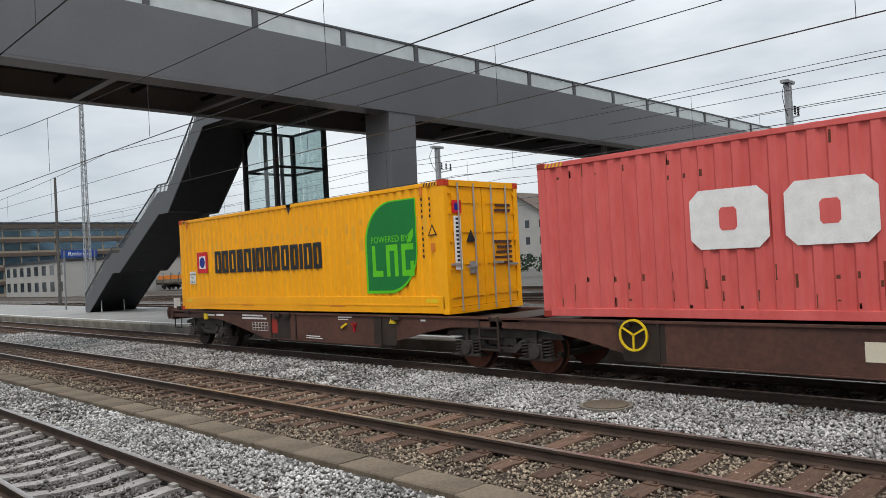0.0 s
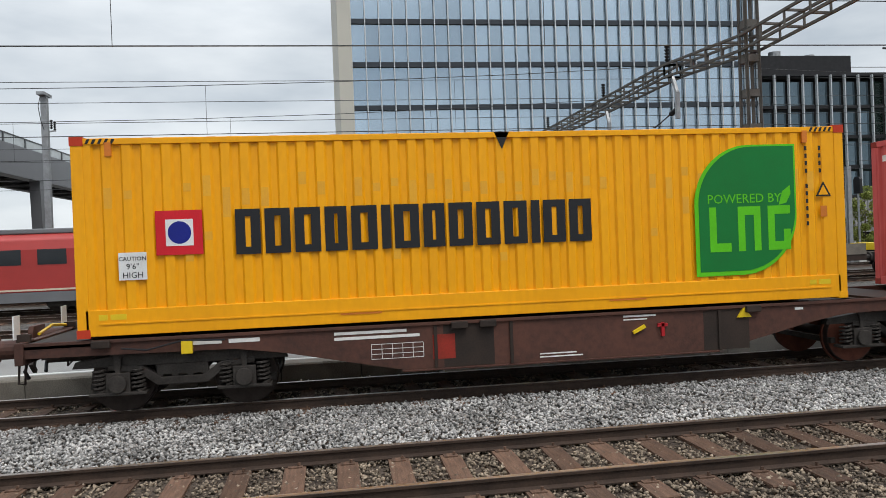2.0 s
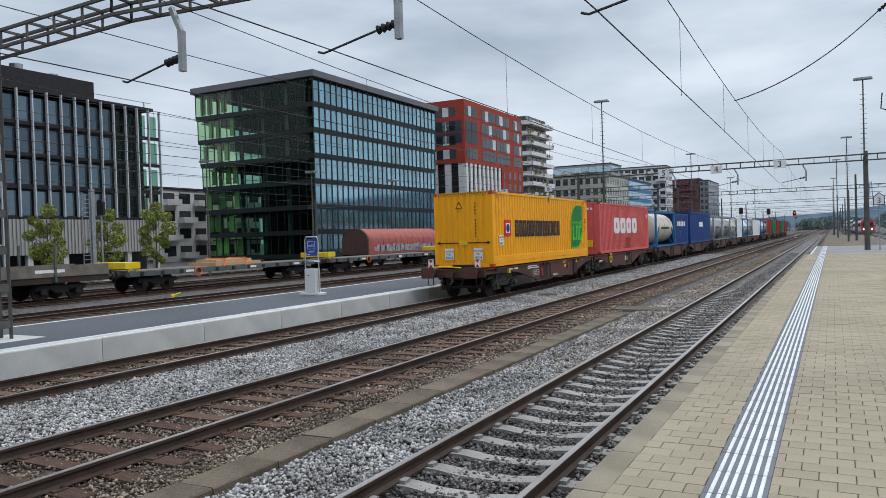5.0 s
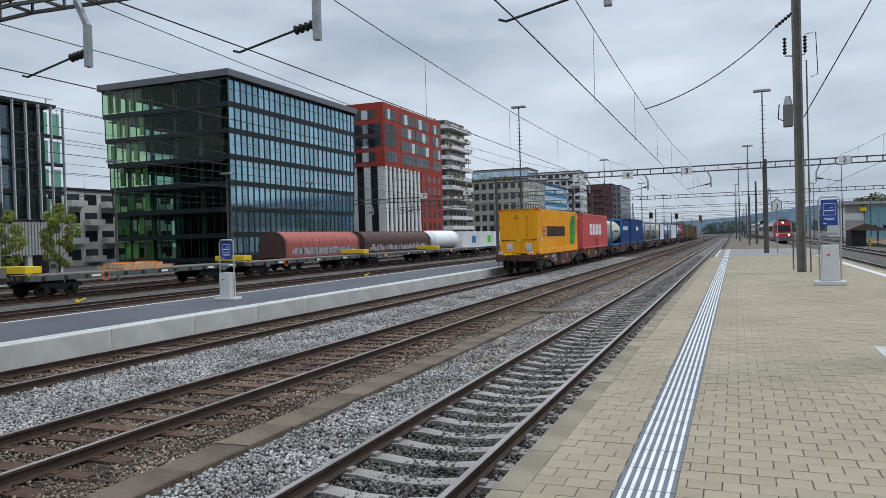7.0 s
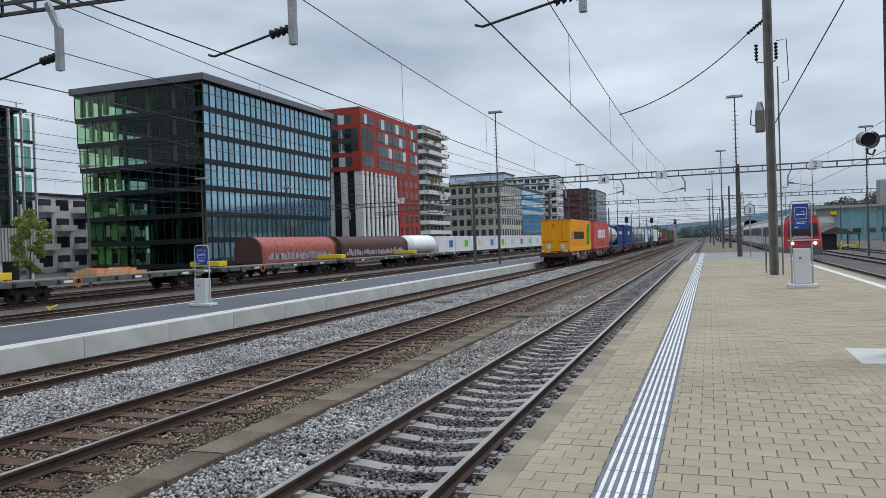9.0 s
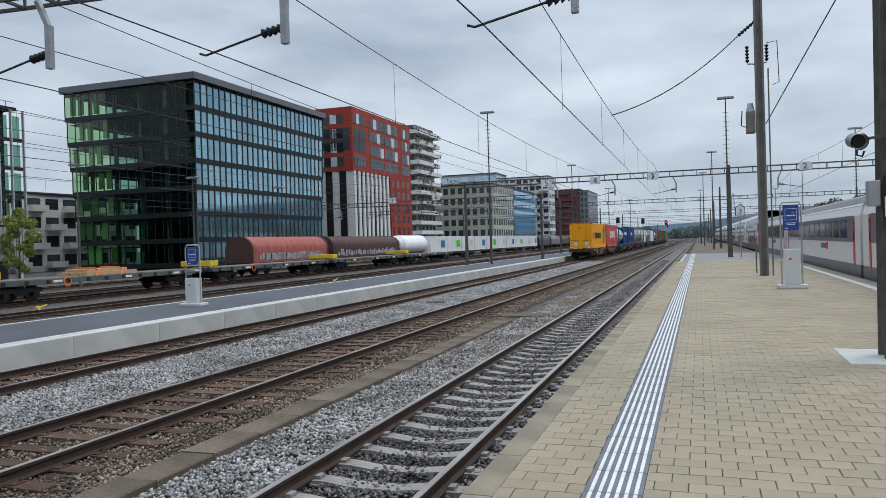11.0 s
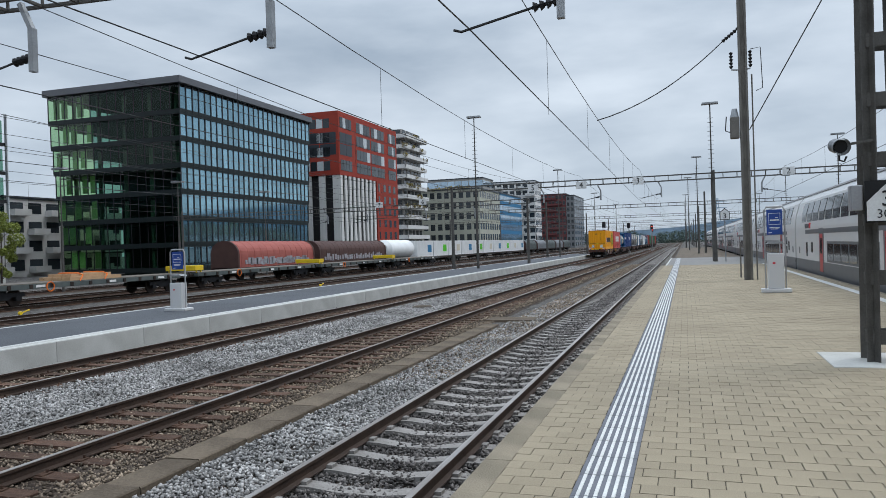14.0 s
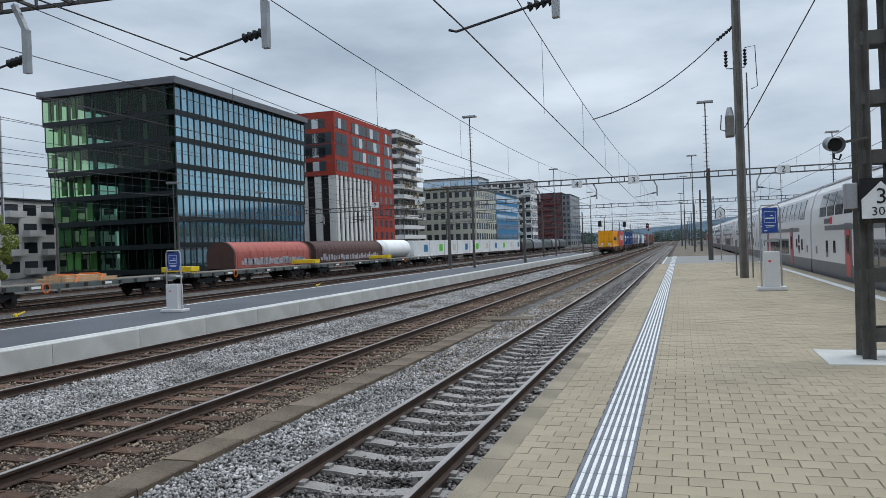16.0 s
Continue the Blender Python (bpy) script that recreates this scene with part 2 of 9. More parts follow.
M = {
    "ground": gravel_mat("ballast_ground", (0.16, 0.15, 0.14), (0.022, 0.02, 0.018), 15),
    "earth": mat("earthy_gravel", (0.16, 0.13, 0.10), 0.95, col2=(0.08, 0.065, 0.05), scale=0.7, bump=0.8, bscale=40),
    "stone_dark": mat("dark_ballast_stone", (0.17, 0.155, 0.145), 0.88, col2=(0.035, 0.03, 0.028), scale=1.2, fine=60, rand=0.7, island=True),
    "track_bed": gravel_mat("oily_track_bed", (0.095, 0.072, 0.056), (0.016, 0.012, 0.01), 17),
    "trough": mat("brownish_trough_concrete", (0.15, 0.118, 0.085), 0.92, col2=(0.065, 0.05, 0.036), scale=0.9, fine=25, bump=0.5, bscale=40, rand=0.1),
    "kerb": mat("sandy_kerb_concrete", (0.27, 0.23, 0.168), 0.9, col2=(0.13, 0.11, 0.08), scale=1.6, fine=110, bump=0.6, bscale=60, rand=0.12),
    "stone_grey": mat("grey_ballast_stone", (0.40, 0.385, 0.37), 0.9, col2=(0.125, 0.118, 0.11), scale=0.9, fine=70, rand=0.6, island=True),
    "stone_brown": mat("rusty_ballast_stone", (0.26, 0.205, 0.15), 0.9, col2=(0.07, 0.052, 0.04), scale=0.9, fine=50, rand=0.7, island=True),
    "rail": mat("rusty_rail", (0.058, 0.037, 0.027), 0.7, col2=(0.028, 0.019, 0.015), scale=3, bump=0.2, bscale=50),
    "pole_steel": mat("old_grey_pole_paint", (0.19, 0.178, 0.16), 0.7, 0.1, col2=(0.12, 0.112, 0.10), scale=2, bump=0.15),
    "rail_top": mat("worn_rail_head", (0.50, 0.46, 0.43), 0.3, 0.8, col2=(0.24, 0.19, 0.16), scale=2, stretch=(6, 0.3, 6)),
    "wood": mat("creosoted_sleeper_wood", (0.13, 0.075, 0.05), 0.85, col2=(0.045, 0.027, 0.02), scale=3, fine=30, stretch=(1, 9, 9), bump=0.5, bscale=22, rand=0.35),
    "sleeper": mat("concrete_sleeper", (0.28, 0.262, 0.245), 0.85, col2=(0.17, 0.155, 0.14), scale=3, bump=0.25, rand=0.12),
    "concrete": mat("platform_edge_concrete", (0.47, 0.465, 0.44), 0.8, col2=(0.33, 0.325, 0.30), scale=1.1, bump=0.2, rand=0.05),
    "old_concrete": mat("old_mossy_concrete", (0.175, 0.155, 0.13), 0.9, col2=(0.085, 0.075, 0.062), scale=1.5, bump=0.5, bscale=40, rand=0.12),
    "paver": mat("sandy_concrete_paver", (0.31, 0.262, 0.185), 0.85, col2=(0.225, 0.187, 0.13), scale=0.45, fine=90, bump=0.35, rand=0.07),
    "paver_i": mat("sandy_concrete_paver_far", (0.31, 0.262, 0.185), 0.85, col2=(0.225, 0.187, 0.13), scale=0.45, fine=90, bump=0.35, rand=0.07, island=True),
    "joint": mat("paving_joint_sand", (0.05, 0.042, 0.03), 0.95),
    "tactile_w": mat("white_tactile_rib", (0.68, 0.68, 0.66), 0.6, col2=(0.46, 0.46, 0.44), scale=2),
    "tactile_d": mat("grey_tactile_ground", (0.155, 0.16, 0.18), 0.8, col2=(0.10, 0.105, 0.12), scale=2),
    "asphalt": mat("new_platform_asphalt", (0.085, 0.09, 0.10), 0.75, col2=(0.06, 0.063, 0.07), scale=0.35, fine=120, bump=0.3, bscale=150),
    "asphalt_old": mat("worn_grey_asphalt", (0.23, 0.225, 0.215), 0.85, col2=(0.165, 0.16, 0.155), scale=0.4, fine=90, bump=0.3, bscale=120),
    "white_line": mat("white_marking", (0.58, 0.58, 0.56), 0.7, col2=(0.40, 0.40, 0.385), scale=2.5),
    "steel": mat("galvanised_steel", (0.36, 0.37, 0.38), 0.5, 0.6, col2=(0.25, 0.255, 0.26), scale=4),
    "dull_steel": mat("weathered_steel", (0.115, 0.109, 0.10), 0.65, 0.2, col2=(0.07, 0.066, 0.06), scale=4, bump=0.1),
    "dark_paint": mat("anthracite_paint", (0.075, 0.078, 0.083), 0.45, 0.15, col2=(0.062, 0.064, 0.068), scale=0.6),
    "bridge": mat("anthracite_bridge_panel", (0.118, 0.118, 0.126), 0.36, 0.25, col2=(0.10, 0.10, 0.107), scale=0.4, fine=8),
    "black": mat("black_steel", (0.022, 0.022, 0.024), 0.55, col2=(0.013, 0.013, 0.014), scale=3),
    "wire": mat("overhead_wire", (0.045, 0.045, 0.045), 0.5, 0.4),
    "yellow": mat("container_yellow_paint", (0.86, 0.37, 0.003), 0.45, col2=(0.75, 0.315, 0.004), scale=0.9, fine=14, stretch=(1, 1, 0.35), bump=0.06, bscale=9, spec=0.3),
    "yellow_patch": mat("faded_yellow_patch", (0.76, 0.37, 0.03), 0.5, col2=(0.68, 0.32, 0.035), scale=2),
    "orange": mat("container_orange_paint", (0.62, 0.17, 0.012), 0.45),
    "red_cast": mat("red_corner_casting", (0.50, 0.045, 0.018), 0.5),
    "red": mat("faded_red_container", (0.60, 0.118, 0.108), 0.5, col2=(0.50, 0.078, 0.07), scale=0.7, fine=7, stretch=(1, 1, 0.3), bump=0.08, bscale=9),
    "red_dark": mat("rust_red_paint", (0.30, 0.03, 0.02), 0.6, col2=(0.17, 0.025, 0.015), scale=3),
    "rust": mat("rust_streak", (0.13, 0.04, 0.022), 0.8, col2=(0.07, 0.024, 0.014), scale=9),
    "wagon": mat("brown_wagon_paint", (0.10, 0.043, 0.031), 0.6, col2=(0.048, 0.025, 0.02), scale=1.1, fine=12, bump=0.12, bscale=25),
    "wagon_dark": mat("grimy_wagon_plate", (0.042, 0.028, 0.022), 0.7, col2=(0.02, 0.016, 0.014), scale=2),
    "bogie": mat("grimy_bogie_steel", (0.05, 0.043, 0.038), 0.6, 0.1, col2=(0.02, 0.017, 0.015), scale=5, bump=0.3),
    "wheel": mat("wheel_steel", (0.045, 0.035, 0.03), 0.5, 0.5, col2=(0.03, 0.022, 0.02), scale=6),
    "wheel_red": mat("rusty_wheel_rim", (0.16, 0.055, 0.035), 0.6, 0.3, col2=(0.09, 0.03, 0.02), scale=6),
    "letter_black": mat("black_lettering", (0.02, 0.021, 0.024), 0.5),
    "letter_white": mat("white_lettering", (0.72, 0.71, 0.69), 0.6, col2=(0.60, 0.58, 0.56), scale=6),
    "sticker_white": mat("white_sticker", (0.75, 0.75, 0.74), 0.5),
    "sticker_red": mat("red_sticker", (0.62, 0.018, 0.03), 0.5),
    "sticker_blue": mat("blue_sticker", (0.012, 0.02, 0.22), 0.5),
    "green": mat("dark_green_leaf_paint", (0.005, 0.17, 0.035), 0.5, col2=(0.008, 0.145, 0.03), scale=2),
    "green_light": mat("bright_green_paint", (0.10, 0.52, 0.015), 0.5),
    "chrome": mat("zinc_locking_bar", (0.45, 0.45, 0.45), 0.4, 0.7),
    "blue_paint": mat("blue_container_paint", (0.018, 0.055, 0.20), 0.5, col2=(0.012, 0.04, 0.145), scale=1, stretch=(1, 1, 0.3)),
    "tank_blue": mat("light_blue_frame_paint", (0.03, 0.17, 0.33), 0.5),
    "cream": mat("cream_tank_paint", (0.60, 0.54, 0.42), 0.4, col2=(0.52, 0.46, 0.36), scale=1),
    "silver": mat("brushed_tank_steel", (0.42, 0.42, 0.43), 0.35, 0.7, col2=(0.33, 0.33, 0.34), scale=1),
    "green_paint": mat("green_container_paint", (0.02, 0.15, 0.07), 0.5),
    "white_paint": mat("white_body_paint", (0.78, 0.78, 0.77), 0.4, col2=(0.66, 0.655, 0.64), scale=0.8),
    "grey_paint": mat("grey_body_paint", (0.16, 0.165, 0.175), 0.45, col2=(0.13, 0.134, 0.14), scale=0.8),
    "coach_white": mat("pale_coach_paint", (0.58, 0.565, 0.55), 0.35, col2=(0.54, 0.54, 0.545), scale=0.5),
    "coach_grey": mat("dark_coach_paint", (0.10, 0.104, 0.115), 0.4),
    "coach_roof": mat("coach_roof_grey", (0.17, 0.17, 0.175), 0.5, col2=(0.13, 0.13, 0.135), scale=1),
    "train_red": mat("train_red_paint", (0.42, 0.014, 0.02), 0.35),
    "loco_red": mat("old_locomotive_red", (0.40, 0.04, 0.035), 0.45, col2=(0.33, 0.035, 0.03), scale=1),
    "dark_glass": mat("dark_train_window", (0.02, 0.024, 0.028), 0.08, spec=0.4),
    "sign_blue": mat("sign_blue", (0.012, 0.055, 0.27), 0.4),
    "machine_yellow": mat("machine_yellow", (0.72, 0.50, 0.01), 0.4, col2=(0.64, 0.43, 0.01), scale=1.5),
    "tarp": mat("faded_red_tarpaulin", (0.34, 0.105, 0.085), 0.65, col2=(0.27, 0.075, 0.06), scale=1.2, bump=0.5, bscale=6),
    "tarp_brown": mat("brown_tarpaulin", (0.085, 0.045, 0.038), 0.65, col2=(0.06, 0.034, 0.03), scale=1.2, bump=0.4, bscale=6),
    "graffiti": mat("pale_graffiti", (0.36, 0.40, 0.42), 0.6, col2=(0.22, 0.14, 0.15), scale=4),
    "flat_grey": mat("flat_wagon_paint", (0.095, 0.11, 0.105), 0.6, col2=(0.06, 0.068, 0.066), scale=2),
    "board": mat("weathered_wagon_board", (0.17, 0.15, 0.125), 0.8, col2=(0.09, 0.078, 0.066), scale=2, rand=0.1),
    "lumber": mat("fresh_lumber", (0.46, 0.30, 0.17), 0.7, col2=(0.36, 0.23, 0.13), scale=5),
    "strap": mat("orange_lashing_strap", (0.70, 0.16, 0.02), 0.6),
    "facade_glass": mat("coated_facade_glass", (0.52, 0.62, 0.70), 0.06, 0.85, col2=(0.36, 0.45, 0.53), scale=0.05, fine=0.4, rand=0.12),
    "office_glass": mat("teal_office_glass", (0.36, 0.53, 0.61), 0.05, 0.85, col2=(0.21, 0.36, 0.42), scale=0.05, fine=0.4, rand=0.2),
    "slate_glass": mat("slate_office_glass", (0.17, 0.225, 0.26), 0.05, 0.85, col2=(0.07, 0.10, 0.115), scale=0.06, fine=0.5, rand=0.3),
    "dark_facade": mat("dark_facade_glass", (0.13, 0.21, 0.27), 0.06, 0.75, col2=(0.05, 0.085, 0.11), scale=0.06, fine=0.5, rand=0.3),
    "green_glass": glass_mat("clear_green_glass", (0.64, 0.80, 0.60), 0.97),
    # green glazing again, with the dark rooms behind put into its tint
    "deep_glass": glass_mat("darkened_green_glass", (0.44, 0.62, 0.53), 0.97, base=0.022),
    "clear_glass": glass_mat("clear_lift_glass", (0.82, 0.88, 0.88), 0.95),
    "frosted": mat("frosted_balustrade_glass", (0.50, 0.54, 0.55), 0.25, spec=0.6),
    "spandrel": mat("dark_floor_band", (0.035, 0.042, 0.052), 0.4, 0.3),
    "gb_band": mat("green_black_band", (0.010, 0.016, 0.016), 0.4, 0.0, spec=0.3),
    "mullion": mat("pale_metal_fin", (0.56, 0.58, 0.59), 0.45, 0.4),
    "mullion_dark": mat("dark_metal_fin", (0.025, 0.028, 0.03), 0.45, 0.4),
    "beige_wall": mat("beige_end_wall", (0.50, 0.48, 0.42), 0.8, col2=(0.45, 0.43, 0.38), scale=0.3),
    "white_wall": mat("white_render", (0.62, 0.61, 0.59), 0.85, col2=(0.54, 0.53, 0.51), scale=0.4),
    "cream_wall": mat("cream_render", (0.42, 0.42, 0.345), 0.85, col2=(0.36, 0.36, 0.30), scale=0.3),
    "red_wall": mat("brick_red_panel", (0.30, 0.043, 0.026), 0.7, col2=(0.25, 0.035, 0.022), scale=0.5),
    "wine_wall": mat("wine_red_brick", (0.14, 0.045, 0.045), 0.8, col2=(0.11, 0.035, 0.036), scale=0.5),
    "grey_wall": mat("grey_render", (0.33, 0.32, 0.30), 0.85, col2=(0.27, 0.26, 0.245), scale=0.3),
    "brown_wall": mat("brown_render", (0.30, 0.25, 0.19), 0.85, col2=(0.25, 0.20, 0.155), scale=0.3),
    "roof_brown": mat("brown_roof_tile", (0.10, 0.075, 0.06), 0.8, col2=(0.07, 0.052, 0.043), scale=2),
    "window": mat("house_window_glass", (0.04, 0.048, 0.055), 0.1, spec=0.4, rand=0.4),
    # the dimness of unlit rooms is put into this colour
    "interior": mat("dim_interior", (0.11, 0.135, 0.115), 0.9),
    # blind colour carries the green-filtered sky light seen through the corner
    "interior_green": mat("sky_green_blind", (0.42, 0.55, 0.33), 0.8, rand=0.5),
    "leaf_green": mat("fresh_leaf", (0.24, 0.27, 0.06), 0.6, col2=(0.14, 0.17, 0.035), rand=0.35, island=True),
    "leaf_autumn": mat("autumn_leaf", (0.27, 0.20, 0.045), 0.6, col2=(0.15, 0.12, 0.03), rand=0.4, island=True),
    # foliage muted by haze that is painted into the colour
    "leaf_slope": mat("haze_tinted_slope_foliage", (0.17, 0.18, 0.10), 0.7, col2=(0.09, 0.10, 0.06), rand=0.4, island=True),
    "leaf_dark": mat("dark_conifer", (0.025, 0.045, 0.022), 0.7, col2=(0.014, 0.028, 0.014), rand=0.35, island=True),
    "bark": mat("tree_bark", (0.12, 0.10, 0.085), 0.9, col2=(0.07, 0.058, 0.05), scale=8),
    # aerial haze is mixed into this colour, for the hill and the far pylon
    "hill": mat("blue_haze_tint", (0.27, 0.37, 0.47), 0.95, col2=(0.20, 0.28, 0.36), scale=0.006, fine=0.05),
    # far trees greyed with distance haze in the base colour
    "wood_far": mat("haze_tinted_far_wood", (0.10, 0.13, 0.11), 0.95, col2=(0.065, 0.09, 0.075), scale=0.05, rand=0.3, island=True),
    "teal": mat("teal_hall_wall", (0.19, 0.35, 0.39), 0.6),
    "red_light": glow("red_signal_light", (1.0, 0.05, 0.03), 6.0),
    "lamp_warm": glow("train_headlight", (1.0, 0.86, 0.6), 3.0),
}


# ---- mesh building ----
class MB:
    """Collects vertices and faces for one mesh."""

    def __init__(self):
        self.v, self.f = [], []

    def box(self, x0, x1, y0, y1, z0, z1):
        i = len(self.v)
        self.v += [(x0, y0, z0), (x1, y0, z0), (x1, y1, z0), (x0, y1, z0), (x0, y0, z1), (x1, y0, z1), (x1, y1, z1), (x0, y1, z1)]
        self.f += [tuple(i + k for k in q) for q in ((3, 2, 1, 0), (4, 5, 6, 7), (0, 1, 5, 4), (1, 2, 6, 5), (2, 3, 7, 6), (3, 0, 4, 7))]
        return self

    def prism(self, pts, axis, a, b):
        """A closed outline (counter-clockwise about the axis) drawn out along 'x', 'y' or 'z' from a to b."""
        def at(p, c):
            return {"x": (c, p[0], p[1]), "y": (p[0], c, p[1]), "z": (p[0], p[1], c)}[axis]
        i, n = len(self.v), len(pts)
        self.v += [at(p, a) for p in pts] + [at(p, b) for p in pts]
        self.f += [(i + k, i + (k + 1) % n, i + n + (k + 1) % n, i + n + k) for k in range(n)]
        self.f += [tuple(i + k for k in reversed(range(n))), tuple(i + n + k for k in range(n))]
        return self

    def cyl(self, p, q, r, r2=None, n=10, caps=True):
        p, q = Vector(p), Vector(q)
        r2 = r if r2 is None else r2
        d = (q - p).normalized()
        u = d.orthogonal().normalized()
        w = d.cross(u)
        i = len(self.v)
        for c, rad in ((p, r), (q, r2)):
            self.v += [tuple(c + rad * (math.cos(2 * math.pi * k / n) * u + math.sin(2 * math.pi * k / n) * w)) for k in range(n)]
        self.f += [(i + k, i + (k + 1) % n, i + n + (k + 1) % n, i + n + k) for k in range(n)]
        if caps:
            self.f += [tuple(i + k for k in reversed(range(n))), tuple(i + n + k for k in range(n))]
        return self

    def beam(self, p, q, w, h=None):
        """A square bar from p to q."""
        p, q = Vector(p), Vector(q)
        h = w if h is None else h
        d = (q - p).normalized()
        s = d.cross(Vector((0, 0, 1)))
        s = s.normalized() if s.length > 1e-4 else Vector((1, 0, 0))
        t = s.cross(d).normalized()
        i = len(self.v)
        for c in (p, q):
            self.v += [tuple(c + a * s * w / 2 + b * t * h / 2) for a, b in ((-1, -1), (1, -1), (1, 1), (-1, 1))]
        self.f += [tuple(i + k for k in qd) for qd in ((3, 2, 1, 0), (4, 5, 6, 7), (0, 1, 5, 4), (1, 2, 6, 5), (2, 3, 7, 6), (3, 0, 4, 7))]
        return self

    def tube(self, pts, r, n=6):
        pts = [Vector(p) for p in pts]
        i = len(self.v)
        for k, p in enumerate(pts):
            d = (pts[min(k + 1, len(pts) - 1)] - pts[max(k - 1, 0)]).normalized()
            u = d.cross(Vector((0.31, 0.52, 0.79))).normalized()
            w = d.cross(u)
            self.v += [tuple(p + r * (math.cos(2 * math.pi * j / n) * u + math.sin(2 * math.pi * j / n) * w)) for j in range(n)]
        for k in range(len(pts) - 1):
            a = i + k * n
            self.f += [(a + j, a + (j + 1) % n, a + n + (j + 1) % n, a + n + j) for j in range(n)]
        self.f += [tuple(i + j for j in reversed(range(n))), tuple(i + (len(pts) - 1) * n + j for j in range(n))]
        return self

    def mesh(self, name, material, smooth=False):
        me = bpy.data.meshes.new(name)
        me.from_pydata(self.v, [], self.f)
        me.materials.append(material)
        if smooth:
            me.polygons.foreach_set("use_smooth", [True] * len(me.polygons))
            me.set_sharp_from_angle(angle=radians(35))
        me.update()
        return me


def part(name, mb, material, parent, label="", bevel=0.0, smooth=False, loc=None):
    """Links a mesh as one part under a thing or another part."""
    me = mb if isinstance(mb, bpy.types.Mesh) else mb.mesh(name, material, smooth)
    ob = new(name, me)
    ob.parent = parent
    if loc is not None:
        ob.location = loc
    if bevel:
        bv = ob.modifiers.new("bevel", "BEVEL")
        bv.width, bv.segments, bv.limit_method = bevel, 2, "ANGLE"
    if label:
        tagged(ob, label)
    return ob


def thing(name, label, category, group="", kind="", m=None):
    ob = new(name)
    ob.empty_display_size = 0.2
    if m is not None:
        ob.matrix_basis = m
    return tagged(ob, label, category, group, kind)


def letters(text, size, material, depth=0.003, align="LEFT"):
    """A mesh of written characters, lying in x-y."""
    cu = bpy.data.curves.new("lettering", "FONT")
    cu.body, cu.size, cu.extrude, cu.align_x, cu.resolution_u = text, size, depth, align, 2
    ob = bpy.data.objects.new("lettering", cu)
    scene.collection.objects.link(ob)
    dg = bpy.context.evaluated_depsgraph_get()
    me = bpy.data.meshes.new_from_object(ob.evaluated_get(dg))
    bpy.data.objects.remove(ob)
    me.materials.clear()
    me.materials.append(material)
    return me


def write(name, text, size, material, parent, origin, right, up, label="", align="LEFT"):
    """Written characters on a thing: origin, reading direction and up, in the thing's space."""
    ob = new(name, letters(text, size, material, align=align))
    r, u = Vector(right).normalized(), Vector(up).normalized()
    m = Matrix((r, u, r.cross(u))).transposed().to_4x4()
    m.translation = origin
    ob.parent = parent
    ob.matrix_local = m
    if label:
        tagged(ob, label)
    return ob


TRACK_1, TRACK_2, TRACK_3 = -3.28, -7.97, -12.60   # centre lines beside the platform
TRACK_R = 7.25                                      # beyond the platform
YARD = (-21.9, -27.2, -34.0, -38.6, -47.0)
YARD_Z = -0.12
PLAT_Z, FAR_Z = 0.55, 0.36


# ---- ground ----
def ground_sheet():
    xs = np.unique(np.concatenate([np.array([-3000, -1200, -500, -250, -150, -100, -70, -50]), np.arange(-44, 14.1, 0.5), np.array([16, 20, 30, 50, 90, 160, 300, 600, 1500, 3000])]))
    ys = np.unique(np.concatenate([np.array([-3000, -1200, -500, -250, -120]), np.arange(-80, 90, 1.0), np.arange(90, 400, 10.0), np.array([500, 800, 1500, 3000])]))
    gx, gy = np.meshgrid(xs, ys)
    z = np.full(gx.shape, -0.20)
    near = (gx > -42) & (gx < 12) & (gy > -80) & (gy < 90)
    z[near] += 0.025 * np.sin(gx[near] * 2.3 + gy[near] * 0.7) * np.cos(gy[near] * 1.9)
    z[gx < -18] -= 0.10
    z[(gx > TRACK_1 - 1.0) & (gx < TRACK_1 + 1.8) & (gy < 90) & (gy > -80)] = -0.275
    n, m = len(xs), len(ys)
    v = np.stack([gx.ravel(), gy.ravel(), z.ravel()], 1)
    f = [(j * n + i, j * n + i + 1, (j + 1) * n + i + 1, (j + 1) * n + i) for j in range(m - 1) for i in range(n - 1)]
    me = bpy.data.meshes.new("ground")
    me.from_pydata(v.tolist(), [], f)
    me.materials.append(M["ground"])
    me.materials.append(M["track_bed"])
    beds = [(TRACK_2, 2.0), (TRACK_3, 1.5), (TRACK_1, 1.75)] + [(x, 1.5) for x in YARD]
    for p in me.polygons:
        if any(abs(p.center.x - x) < w for x, w in beds):
            p.material_index = 1
    return tagged(new("ground", me), "grey railway ballast ground of the station yard", "ground", kind="structure")


